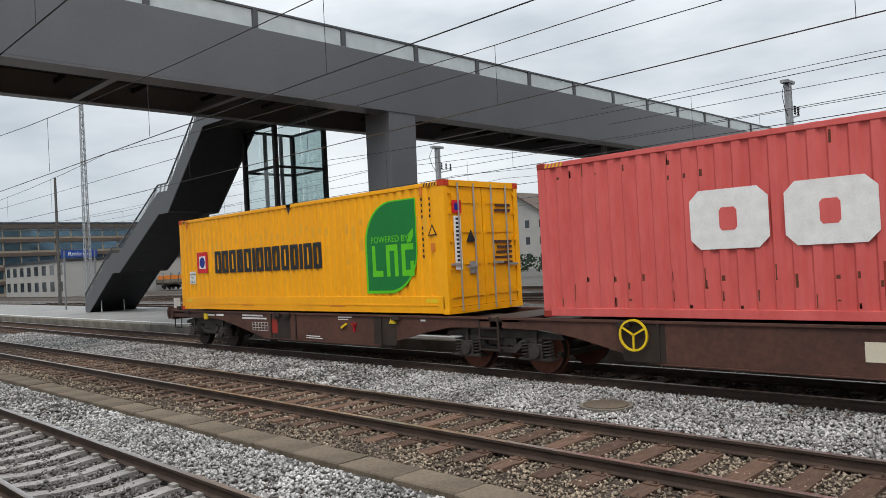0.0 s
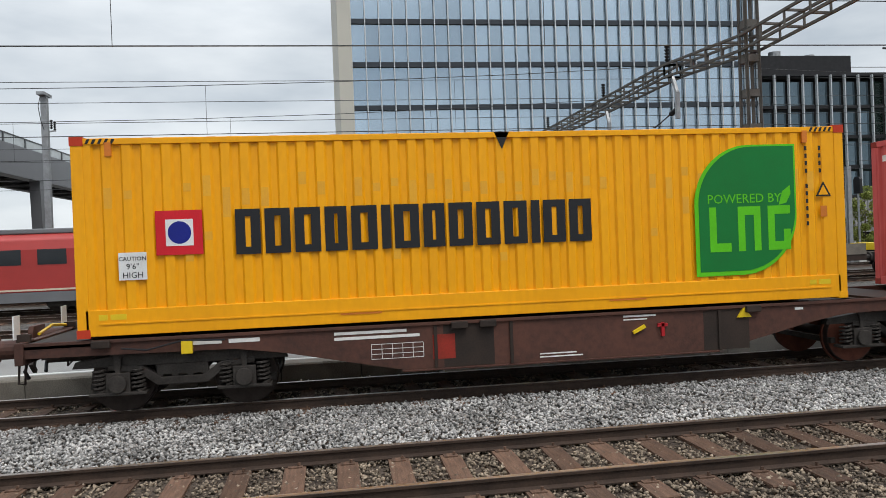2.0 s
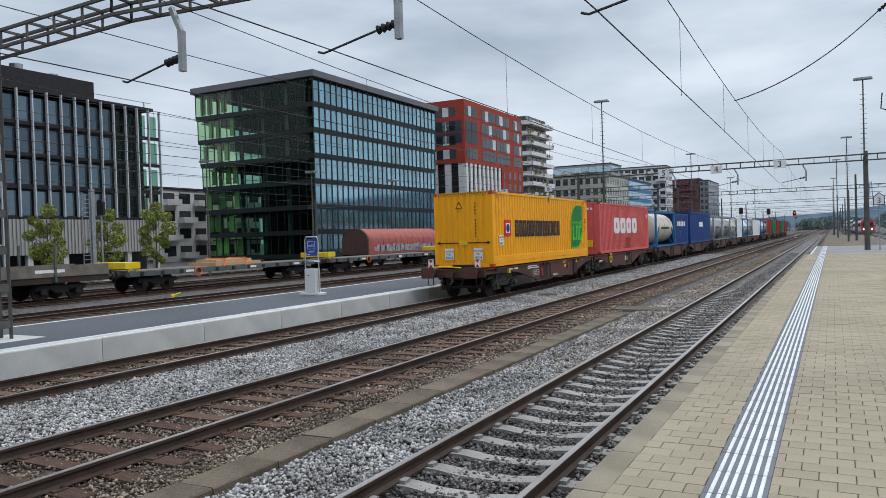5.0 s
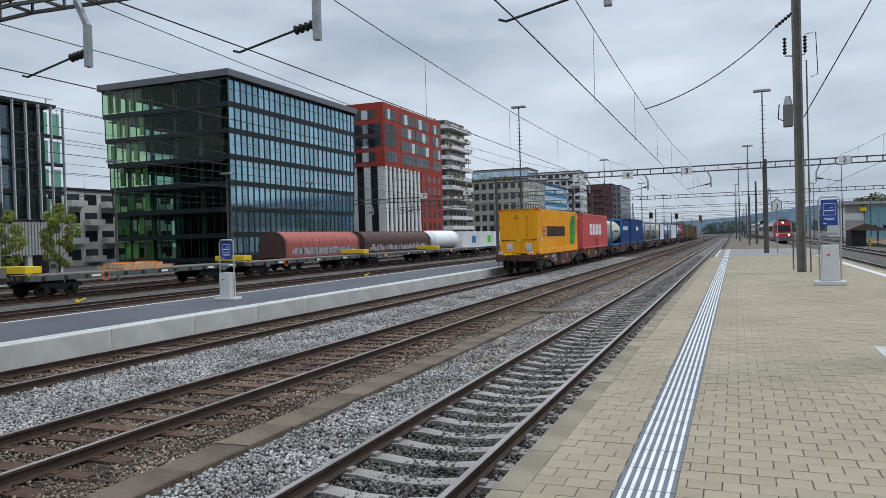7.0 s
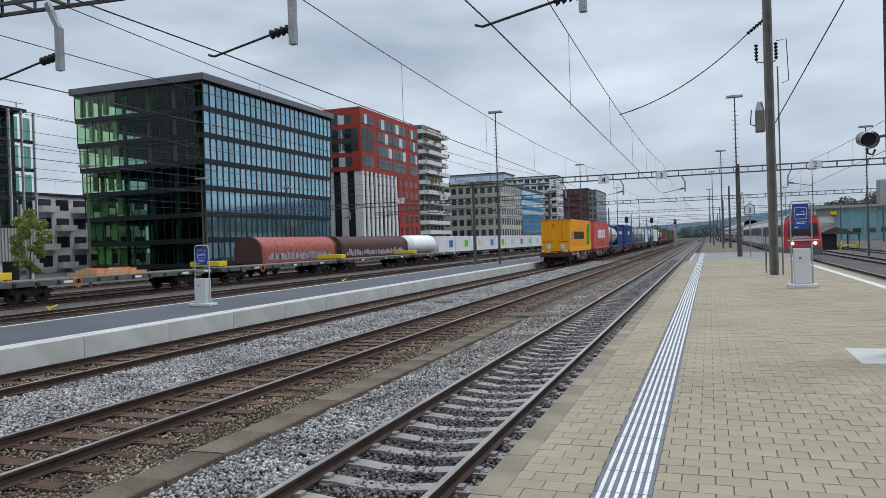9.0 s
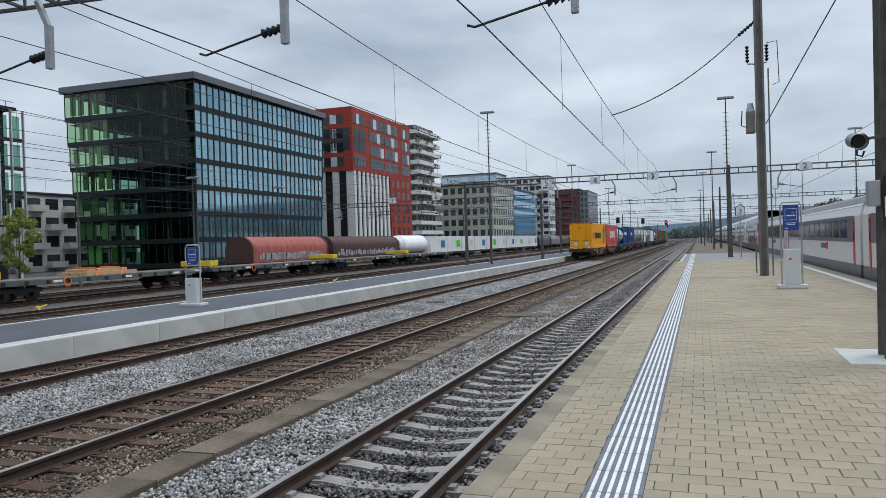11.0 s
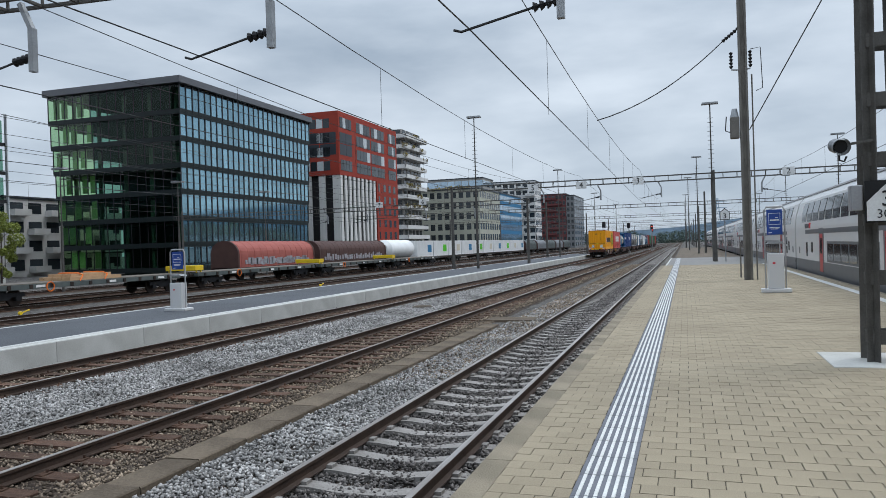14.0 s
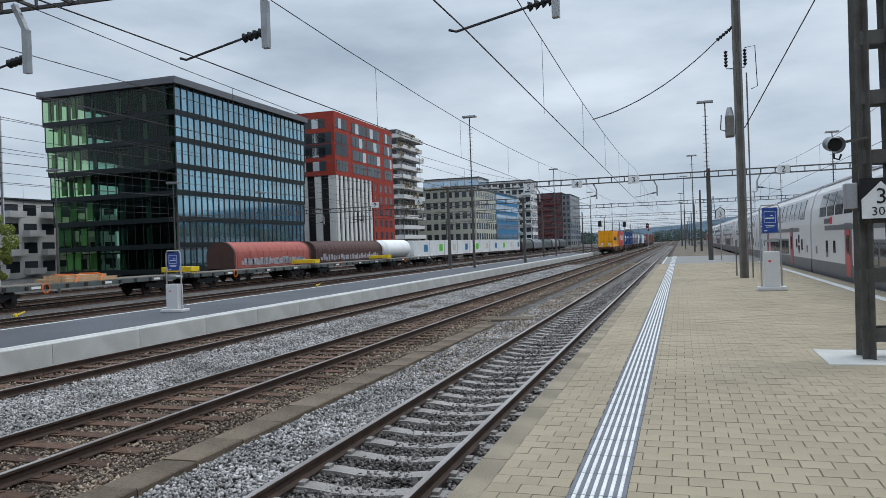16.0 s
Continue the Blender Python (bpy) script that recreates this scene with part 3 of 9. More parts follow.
def stones(name, label, material, regions, seed):
    """Loose broken stones, each an angular lump, strewn over regions of (x0, x1, y0, y1, per square metre, size, z)."""
    rg = np.random.default_rng(seed)
    base = np.array([(1, 0, 0), (0, 1, 0), (-1, 0, 0), (0, -1, 0), (0, 0, 0.8), (0, 0, -0.8)], float)
    tri = np.array([(0, 1, 4), (1, 2, 4), (2, 3, 4), (3, 0, 4), (1, 0, 5), (2, 1, 5), (3, 2, 5), (0, 3, 5)])
    vs, fs, count = [], [], 0
    for x0, x1, y0, y1, dens, size, z in regions:
        k = int((x1 - x0) * (y1 - y0) * dens)
        c = np.stack([rg.uniform(x0, x1, k), rg.uniform(y0, y1, k), z + rg.uniform(-0.02, 0.02, k)], 1)
        s = size * rg.uniform(0.55, 1.25, (k, 1, 1)) * rg.uniform(0.7, 1.2, (k, 1, 3))
        p = base[None] + rg.uniform(-0.38, 0.38, (k, 6, 3))
        a = rg.uniform(0, 2 * np.pi, k)
        b = rg.uniform(-0.7, 0.7, k)
        ca, sa, cb, sb = np.cos(a), np.sin(a), np.cos(b), np.sin(b)
        p = p * s
        x = p[..., 0] * cb[:, None] - p[..., 2] * sb[:, None]
        zz = p[..., 0] * sb[:, None] + p[..., 2] * cb[:, None]
        p = np.stack([x * ca[:, None] - p[..., 1] * sa[:, None], x * sa[:, None] + p[..., 1] * ca[:, None], zz], 2) + c[:, None]
        vs.append(p.reshape(-1, 3))
        fs.append((tri[None] + 6 * np.arange(k)[:, None, None]).reshape(-1, 3) + count)
        count += 6 * k
    v, f = np.concatenate(vs), np.concatenate(fs)
    me = bpy.data.meshes.new(name)
    me.vertices.add(len(v))
    me.vertices.foreach_set("co", v.ravel())
    me.loops.add(f.size)
    me.loops.foreach_set("vertex_index", f.ravel().astype(np.int32))
    me.polygons.add(len(f))
    me.polygons.foreach_set("loop_start", np.arange(0, f.size, 3, dtype=np.int32))
    me.update(calc_edges=True)
    me.materials.append(material)
    return tagged(new(name, me), label, "ballast", kind="stuff")


# ---- tracks ----
RAIL_PROFILE = [(-0.065, -0.155), (0.065, -0.155), (0.065, -0.143), (0.012, -0.122), (0.010, -0.045), (0.036, -0.034), (0.036, -0.006), (-0.036, -0.006), (-0.036, -0.034), (-0.010, -0.045), (-0.012, -0.122), (-0.065, -0.143)]


def railway_track(cx, y0, y1, wood, near, z=0.0, label="", pitch=0.60):
    tr = thing("railway_track", label, "railway track", group="tracks of the station", kind="structure")
    for s in (-0.7525, 0.7525):
        pts = [(cx + s + a, z + b) for a, b in RAIL_PROFILE]
        rail = part("rail", MB().prism(pts[::-1], "y", y0, y1), M["rail"], tr)
        part("rail_head", MB().box(cx + s - 0.034, cx + s + 0.034, y0, y1, z - 0.007, z), M["rail_top"], rail, "worn brown running surface")
    top = z - 0.155

    def one(mb, y, turn=0.0):
        if wood:
            w = 0.12
            mb.prism([(-1.3, top - 0.14), (1.3, top - 0.14), (1.3, top - 0.012), (1.285, top), (-1.285, top), (-1.3, top - 0.012)][::-1], "y", y - w, y + w)
            for s in (-0.7525, 0.7525):
                mb.box(s - 0.16, s + 0.16, y - 0.08, y + 0.08, top, top + 0.014)
                for q in (-0.11, 0.11):
                    mb.cyl((s + q, y + 0.04, top), (s + q, y + 0.04, top + 0.05), 0.018, n=6)
        else:
            prof = [(-1.3, -0.19), (1.3, -0.19), (1.3, -0.03), (1.1, -0.002), (0.55, -0.002), (0.25, -0.035), (-0.25, -0.035), (-0.55, -0.002), (-1.1, -0.002), (-1.3, -0.03)]
            mb.prism([(a, top + b) for a, b in prof][::-1], "y", y - 0.11, y + 0.11)
            for s in (-0.7525, 0.7525):
                for q in (-0.105, 0.105):
                    mb.box(s + q - 0.035, s + q + 0.035, y - 0.06, y + 0.06, top - 0.004, top + 0.035)
        return mb
    shared = one(MB(), 0.0).mesh("sleeper", M["wood"] if wood else M["sleeper"])
    rest = MB()
    n = int((y1 - y0) / pitch)
    for k in range(n):
        y = y0 + (k + 0.5) * pitch
        if near[0] <= y <= near[1]:
            ob = part("sleeper", shared, None, tr, loc=(cx + (random.uniform(-0.03, 0.03) if wood else 0), y + (random.uniform(-0.03, 0.03) if wood else 0), 0))
            if wood:
                ob.rotation_euler = (0, 0, random.uniform(-0.015, 0.015))
        elif y < 260:
            i = len(rest.v)
            one(rest, y)
            rest.v[i:] = [(a + cx, b, c) for a, b, c in rest.v[i:]]
    if rest.v:
        tagged(part("far_sleepers", rest, M["wood"] if wood else M["sleeper"], tr), kind="stuff")
    return tr


ground_sheet()
railway_track(TRACK_1, -70, 420, False, (-14, 60), label="platform track with worn rails on pale concrete sleepers")
railway_track(TRACK_2, -110, 420, True, (-24, 46), label="rusty track on dark creosoted wooden sleepers")
railway_track(TRACK_3, -110, 420, True, (-16, 28), label="track under the freight train on dark wooden sleepers")
railway_track(TRACK_R, -40, 420, False, (24, 44), label="track beside the far edge of the paved platform")
for x_, y0_ in ((12.2, -30), (17.0, -30)):
    railway_track(x_, y0_, 300, True, (1, 0), z=-0.05, label="siding on wooden sleepers beyond the platform")
for x_ in YARD:
    railway_track(x_, -90, 320, True, (1, 0), z=YARD_Z, label="rusty yard siding on dark wooden sleepers")

# light stone between the tracks, darker stone along the wooden sleepers
stones("grey_ballast", "pale grey broken ballast stones between the tracks", M["stone_grey"], [
    (-11.7, -9.25, -12, 16, 620, 0.030, -0.155), (-11.7, -9.25, 16, 45, 270, 0.034, -0.155), (-11.7, -9.25, 45, 80, 90, 0.044, -0.16), (-11.7, -9.25, -40, -12, 190, 0.038, -0.155),
    (-5.45, -4.15, 2, 13, 700, 0.029, -0.155), (-5.45, -4.15, 13, 20, 440, 0.031, -0.155), (-5.45, -4.15, 20, 28, 220, 0.034, -0.155), (-5.45, -4.15, 28, 44, 90, 0.036, -0.155), (-5.45, -4.15, -14, 2, 620, 0.030, -0.155), (-5.45, -4.15, -40, -14, 170, 0.040, -0.155),
    (-14.25, -13.45, -30, 45, 170, 0.036, -0.17)], 3)
stones("brown_ballast", "rust-stained broken ballast stones along the wooden sleepers", M["stone_brown"], [
    (-9.25, -6.2, -10, 14, 450, 0.027, -0.186), (-9.25, -6.2, 14, 45, 190, 0.033, -0.186), (-9.25, -6.2, 45, 80, 80, 0.042, -0.186), (-9.25, -6.2, -40, -10, 150, 0.035, -0.186),
    (-6.25, -5.95, -14, 24, 350, 0.026, -0.165), (-5.45, -4.15, 13, 20, 160, 0.031, -0.155), (-5.45, -4.15, 20, 28, 190, 0.034, -0.155), (-5.45, -4.15, 28, 50, 240, 0.036, -0.155), (-5.45, -4.15, 50, 80, 90, 0.044, -0.16),
    (-13.4, -11.7, -30, 45, 180, 0.032, -0.186)], 4)
stones("dark_ballast", "dark grey ballast stones between the rails of the platform track", M["stone_dark"], [
    (-4.0, -2.55, 2, 16, 620, 0.029, -0.204), (-4.0, -2.55, 16, 45, 280, 0.037, -0.204), (-4.0, -2.55, 45, 80, 110, 0.044, -0.204), (-4.0, -2.55, -25, 2, 240, 0.034, -0.204),
    (-2.45, -1.68, 2, 14, 520, 0.031, -0.18), (-2.45, -1.68, 14, 45, 240, 0.038, -0.18), (-2.45, -1.68, 45, 80, 100, 0.044, -0.18)], 5)


# ---- cable trough ----
def cable_trough():
    th = thing("cable_trough", "weathered concrete cable trough with butted lids along the ballast", "cable trough", kind="structure")
    lid = MB().prism([(-0.25, -0.2), (0.25, -0.2), (0.25, -0.075), (0.235, -0.06), (-0.235, -0.06), (-0.25, -0.075)][::-1], "y", -0.493, 0.493).mesh("trough_lid", M["trough"])
    for k in range(66):
        ob = part("trough_lid", lid, None, th, loc=(-5.82 + random.uniform(-0.012, 0.012), -43 + k, -0.06 + random.uniform(-0.012, 0.008)))
        ob.rotation_euler = (random.uniform(-0.006, 0.006), random.uniform(-0.012, 0.012), random.uniform(-0.008, 0.008))
    pit = MB().box(-6.3, -4.7, 23.6, 24.6, -0.22, -0.11)
    part("pit_cover", pit, M["trough"], th, "square concrete pit cover", bevel=0.015)
    return th


cable_trough()
for x_, y_ in ((-10.2, -6.6), (-10.4, 29)):
    mh = thing("manhole_cover", "low round concrete manhole cover in the ballast", "manhole")
    part("rim", MB().cyl((x_, y_, -0.2), (x_, y_, -0.1), 0.42, n=20), M["old_concrete"], mh)
    part("lid", MB().cyl((x_, y_, -0.1), (x_, y_, -0.085), 0.36, n=20), M["trough"], mh)


# ---- near platform: sandy pavers, tactile strip, kerb ----
PL, PR, PAVE_END = -1.66, 5.60, 54.0


def near_platform():
    th = thing("platform", "station platform paved with sandy concrete pavers and a kerb", "platform", kind="structure")
    part("platform_base", MB().box(PL + 0.02, PR - 0.02, -60, PAVE_END, -0.25, PLAT_Z - 0.006), M["joint"], th)
    part("asphalt_end", MB().box(PL + 0.3, PR + 0.5, PAVE_END, 75, -0.25, PLAT_Z - 0.002), M["asphalt_old"], th, "worn asphalt at the far end of the platform")
    part("gravel_end", MB().box(PL + 0.7, PR - 0.3, 75, 170, -0.25, PLAT_Z - 0.08), M["earth"], th, "bare gravel past the platform's end")
    kerb = MB().prism([(-0.07, -0.75), (0.07, -0.75), (0.07, 0), (-0.055, 0), (-0.07, -0.015)][::-1], "y", -0.495, 0.495).mesh("kerb_stone", M["kerb"])
    broad = MB().prism([(-0.12, -0.75), (0.12, -0.75), (0.12, 0), (-0.10, 0), (-0.12, -0.02)][::-1], "y", -0.495, 0.495).mesh("kerb_stone", M["kerb"])
    for k in range(75):
        part("kerb_stone", broad, None, th, loc=(PL + 0.12 + random.uniform(-0.004, 0.004), -20.5 + k, PLAT_Z + random.uniform(-0.004, 0.002)))
    for k in range(62):
        part("edge_stone", kerb, None, th, loc=(PR - 0.07, -7.5 + k, PLAT_Z))
    line = MB().box(PR - 0.75, PR - 0.5, -40, PAVE_END, PLAT_Z - 0.01, PLAT_Z + 0.004)
    part("safety_line", line, M["white_line"], th, "broad white safety line")
    line = MB().box(PL + 0.32, PL + 0.42, PAVE_END, 75, PLAT_Z - 0.01, PLAT_Z + 0.003)
    part("edge_line", line, M["white_line"], th)
    # tactile strip of white ribs on grey slabs
    t0 = -0.82
    slab = MB().box(0, 0.40, -0.247, 0.247, PLAT_Z - 0.06, PLAT_Z + 0.001).mesh("tactile_slab", M["tactile_d"])
    rib = MB()
    for i in range(6):
        x = 0.032 + i * 0.0615
        rib.prism([(x, PLAT_Z), (x + 0.030, PLAT_Z), (x + 0.027, PLAT_Z + 0.006), (x + 0.004, PLAT_Z + 0.006)][::-1], "y", -0.243, 0.243)
    rib = rib.mesh("tactile_ribbing", M["tactile_w"])
    for k in range(150):
        y = 0.5 + k * 0.5
        part("tactile_slab", slab, None, th, loc=(t0, y, 0))
        part("tactile_ribbing", rib, None, th, loc=(t0, y, 0))
    # the same strip behind the standpoint
    part("tactile_rear", MB().box(t0, t0 + 0.40, -12, 0.247, PLAT_Z - 0.06, PLAT_Z + 0.001), M["tactile_d"], th)
    rear = MB()
    for i in range(6):
        x = t0 + 0.032 + i * 0.0615
        rear.prism([(x, PLAT_Z), (x + 0.030, PLAT_Z), (x + 0.027, PLAT_Z + 0.006), (x + 0.004, PLAT_Z + 0.006)][::-1], "y", -12, 0.24)
    part("tactile_ribbing", rear, M["tactile_w"], th)
    # pavers in running bond
    pw, pl = 0.235, 0.20
    xs0, x_end = PL + 0.245, PR - 0.145
    piece = MB().prism([(-pw / 2 + 0.003, -0.05), (pw / 2 - 0.003, -0.05), (pw / 2 - 0.003, -0.004), (pw / 2 - 0.007, 0), (-pw / 2 + 0.007, 0), (-pw / 2 + 0.003, -0.004)][::-1], "y", -pl / 2 + 0.003, pl / 2 - 0.003).mesh("paver", M["paver"])
    rest, singles = MB(), 0
    for j in range(int((PAVE_END + 12) / pl)):
        y = -12 + (j + 0.5) * pl
        x = xs0 + (0.0 if j % 2 else 0.5) * pw
        while x < x_end + pw / 2:
            xa, xb = max(xs0, x - pw / 2 + 0.004), min(x_end, x + pw / 2 - 0.003)
            for g0, g1 in ((t0, t0 + 0.40), (PR - 0.75, PR - 0.5)):
                if xa < g0 < xb:
                    xb = g0 - 0.004
                elif xa < g1 < xb:
                    xa = g1 + 0.004
                elif g0 <= xa and xb <= g1:
                    xb = xa
            if xb - xa > 0.015:
                if 4.6 < y < 9.6 and -0.42 < x < 3.0 and singles < 300 and xb - xa > 0.2:
                    part("paver", piece, None, th, loc=(x, y, PLAT_Z + random.uniform(-0.002, 0.002)))
                    singles += 1
                else:
                    h = PLAT_Z + random.uniform(-0.002, 0.002)
                    i = len(rest.v)
                    b = pl / 2 - 0.003
                    rest.v += [(xa, y - b, h), (xb, y - b, h), (xb, y + b, h), (xa, y + b, h), (xa, y - b, h - 0.02), (xb, y - b, h - 0.02), (xb, y + b, h - 0.02), (xa, y + b, h - 0.02)]
                    rest.f += [tuple(i + k for k in q) for q in ((0, 1, 2, 3), (4, 5, 1, 0), (5, 6, 2, 1), (6, 7, 3, 2), (7, 4, 0, 3))]
            x += pw
    tagged(part("far_pavers", rest, M["paver_i"], th), kind="stuff")
    return th


# ---- far platform: new asphalt with concrete edge, older low part behind ----
FL, FR, FY = -19.0, -14.30, 2.0


def far_platform():
    th = thing("island_platform", "island platform of dark new asphalt with pale concrete edge blocks", "platform", kind="structure")
    part("asphalt", MB().box(FL + 0.05, FR - 0.36, FY, 130, -0.3, FAR_Z), M["asphalt"], th)
    blk = MB().prism([(-0.36, -0.66), (0, -0.66), (0, -0.02), (-0.02, 0), (-0.36, 0)][::-1], "y", -1.493, 1.493).mesh("edge_block", M["concrete"])
    for k in range(42):
        part("edge_block", blk, None, th, loc=(FR, FY + 1.5 + 3 * k, FAR_Z))
    part("safety_line", MB().box(FR - 0.52, FR - 0.37, FY, 130, FAR_Z - 0.05, FAR_Z + 0.004), M["white_line"], th)
    part("edge_line", MB().box(FR - 0.10, FR - 0.02, FY, 130, FAR_Z - 0.05, FAR_Z + 0.003), M["white_line"], th)
    part("rear_line", MB().box(FL + 0.05, FL + 0.2, FY, 130, FAR_Z - 0.05, FAR_Z + 0.004), M["white_line"], th)
    part("rear_edge", MB().box(FL - 0.1, FL + 0.05, FY, 130, -0.3, FAR_Z - 0.01), M["concrete"], th)
    part("old_surface", MB().box(FL - 3.0, FR - 0.45, -110, FY - 0.01, -0.3, 0.17), M["asphalt_old"], th, "older low grey asphalt surface")
    old = MB().prism([(-0.45, -0.5), (0, -0.5), (0, -0.03), (-0.03, 0), (-0.45, 0)][::-1], "y", -0.74, 0.74).mesh("old_edge_stone", M["old_concrete"])
    for k in range(72):
        part("old_edge_stone", old, None, th, loc=(FR + random.uniform(-0.01, 0.01), FY - 0.76 - 1.5 * k, 0.18))
    part("old_line", MB().box(FR - 0.75, FR - 0.6, -110, FY - 0.02, 0.1, 0.174), M["white_line"], th)
    return th


near_platform()
far_platform()


# ---- lattice portals over the tracks, masts and wires ----
def lattice_post(mb, x, y, z0, z1, w, flange=0.15):
    for sx in (-1, 1):
        for sy in (-1, 1):
            mb.beam((x + sx * w * 0.5, y + sy * w * 0.36, z0), (x + sx * w * 0.38, y + sy * w * 0.3, z1), 0.02, flange)
            mb.beam((x + sx * (w * 0.5 - flange / 2), y + sy * w * 0.39, z0), (x + sx * (w * 0.38 - flange / 2), y + sy * w * 0.33, z1), flange, 0.02)
    z, k = z0 + 0.25, 0
    while z < z1 - 0.1:
        s = 0.5 - 0.14 * (z - z0) / (z1 - z0)
        for sy in (-1, 1):
            mb.box(x - w * s, x + w * s, y + sy * w * 0.34 - 0.012, y + sy * w * 0.34 + 0.012, z, z + 0.19)
        for sx in (-1, 1):
            mb.box(x + sx * w * s - 0.012, x + sx * w * s + 0.012, y - w * 0.33, y + w * 0.33, z, z + 0.17)
        z += 0.82
    return mb


def ladder_beam(mb, p, q, h, w, step=0.75):
    """Two pairs of chords with upright and crossing bars."""
    p, q = Vector(p), Vector(q)
    d = (q - p).normalized()
    s = Vector((-d.y, d.x, 0)).normalized()
    for a in (-w / 2, w / 2):
        for b in (0, h):
            off = s * a + Vector((0, 0, b))
            mb.beam(p + off, q + off, 0.06)
    n = max(1, int((q - p).length / step))
    for k in range(n + 1):
        c = p + (q - p) * k / n
        for a in (-w / 2, w / 2):
            mb.beam(c + s * a, c + s * a + Vector((0, 0, h)), 0.04)
        mb.beam(c - s * w / 2, c + s * w / 2, 0.05)
        mb.beam(c - s * w / 2 + Vector((0, 0, h)), c + s * w / 2 + Vector((0, 0, h)), 0.05)
    return mb


def insulator(mb, p, q, n=6):
    p, q = Vector(p), Vector(q)
    for k in range(n):
        a = p + (q - p) * (k + 0.15) / n
        b = p + (q - p) * (k + 0.75) / n
        mb.cyl(a, b, 0.05, 0.085, n=8)
    mb.cyl(p, q, 0.03, n=6)
    return mb


def steady_arm(th, x, y, zb, side):
    """A drop post under the beam with an insulated arm that steadies the contact wire."""
    dp = MB().beam((x, y, zb), (x + 0.25 * side, y, zb - 0.5), 0.09).beam((x + 0.25 * side, y, zb - 0.48), (x + 0.25 * side, y, zb - 1.25), 0.11)
    part("drop_post", dp, M["steel"], th)
    part("insulator", insulator(MB(), (x + 0.22 * side, y, zb - 0.98), (x - 0.18 * side, y, zb - 1.04), 4), M["black"], th)
    part("steady_arm", MB().tube([(x - 0.18 * side, y, zb - 1.04), (x - 1.3 * side, y, zb - 1.27), (x - 1.42 * side, y, zb - 1.23)], 0.022), M["wire"], th)


def near_portal():
    th = thing("catenary_portal", "weathered lattice steel catenary portal spanning the tracks", "catenary portal", group="catenary portals")
    a, b = Vector((2.64, 11.75, PLAT_Z)), Vector((-16.5, 10.05, FAR_Z))
    part("lattice_post", lattice_post(MB(), a.x, a.y, a.z, 9.0, 0.48, 0.13), M["dull_steel"], th)
    part("lattice_post", lattice_post(MB(), b.x, b.y, b.z, 8.6, 0.44, 0.08), M["dull_steel"], th)
    d = (b - a)
    at = lambda x: b.y if x < b.x else a.y - 0.3 + (x - a.x) / d.x * (d.y + 0.3)
    zb = 6.92
    part("beam", ladder_beam(MB(), (a.x, a.y - 0.3, zb), (b.x + 4.0, at(b.x + 4), zb), 0.36, 0.5), M["dull_steel"], th)
    part("beam_end", ladder_beam(MB(), (b.x + 4.0, at(b.x + 4), zb), (b.x, b.y, zb - 0.28), 0.36, 0.5), M["dull_steel"], th)
    part("beam_end", ladder_beam(MB(), (b.x, b.y, zb - 0.28), (b.x - 4, at(b.x - 4), zb), 0.36, 0.5), M["dull_steel"], th)
    part("beam", ladder_beam(MB(), (b.x - 4, at(b.x - 4), zb), (-46, at(-46), zb), 0.36, 0.5), M["dull_steel"], th)
    for x, s in ((TRACK_1 + 1.37, 1), (TRACK_2 + 1.37, 1), (TRACK_3 + 1.37, 1), (-20.5, 1), (-25.8, 1), (-32.6, 1)):
        steady_arm(th, x, at(x), zb, s)
    for x in (TRACK_2, TRACK_3 + 0.4, -20.8, -26, -33):
        part("insulator", insulator(MB(), (x, at(x), zb + 0.42), (x, at(x), zb + 1.0)), M["black"], th)
    part("base_plate", MB().box(1.85, 3.3, 11.1, 12.5, PLAT_Z - 0.05, PLAT_Z + 0.012), M["concrete"], th, bevel=0.01)
    part("base_plate", MB().box(-17.2, -15.8, 9.4, 10.7, FAR_Z - 0.05, FAR_Z + 0.012), M["concrete"], th, bevel=0.01)
    return th


def far_portal(y, x0, x1, posts, zb=6.95, h=0.42):
    th = thing("catenary_portal", "slender lattice steel catenary portal over the yard tracks", "catenary portal", group="catenary portals")
    part("beam", ladder_beam(MB(), (x0, y, zb), (x1, y, zb), h, 0.45, 1.0), M["dull_steel"], th)
    for x, top in posts:
        part("post", MB().cyl((x, y, 0), (x, y, top), 0.16, 0.11, n=8), M["dull_steel"], th)
    return th


near_portal()
P2 = 61.0
portal2 = far_portal(P2, -19.2, 26, ((2.2, 7.6), (-18.9, 7.4), (25.5, 9)))
for x_ in (TRACK_1 + 1.37, TRACK_2 + 1.37, TRACK_3 + 1.37, TRACK_R - 1.37):
    steady_arm(portal2, x_, P2, 6.95, 1 if x_ < 0 else -1)
portal3 = far_portal(75.0, -58, -15, ((-57, 7.5), (-15.2, 7.0)), zb=6.5)
for x_ in (-21, -26.4, -33.2, -38):
    steady_arm(portal3, x_, 75.0, 6.5, 1)
for y_ in (105, 150, 195, 245, 300, 360):
    far_portal(y_, -48, 30, ((2.6, 8.6), (-18.6, 8.2), (-47, 8), (29, 8)), zb=6.9)
far_portal(-75, -45, 12, ((-24.5, 12), (11, 8)), zb=7.0)


def number_plate(num, x, y, z):
    th = thing("track_number_sign", "white track number sign with black numeral %s on the portal" % num, "sign", group="track number signs")
    part("panel", MB().box(x - 0.42, x + 0.42, y - 0.03, y, z - 0.3, z + 0.3), M["sticker_white"], th, bevel=0.01)
    write("numeral", num, 0.62, M["letter_black"], th, (x, y - 0.036, z - 0.21), (1, 0, 0), (0, 0, 1), align="CENTER")


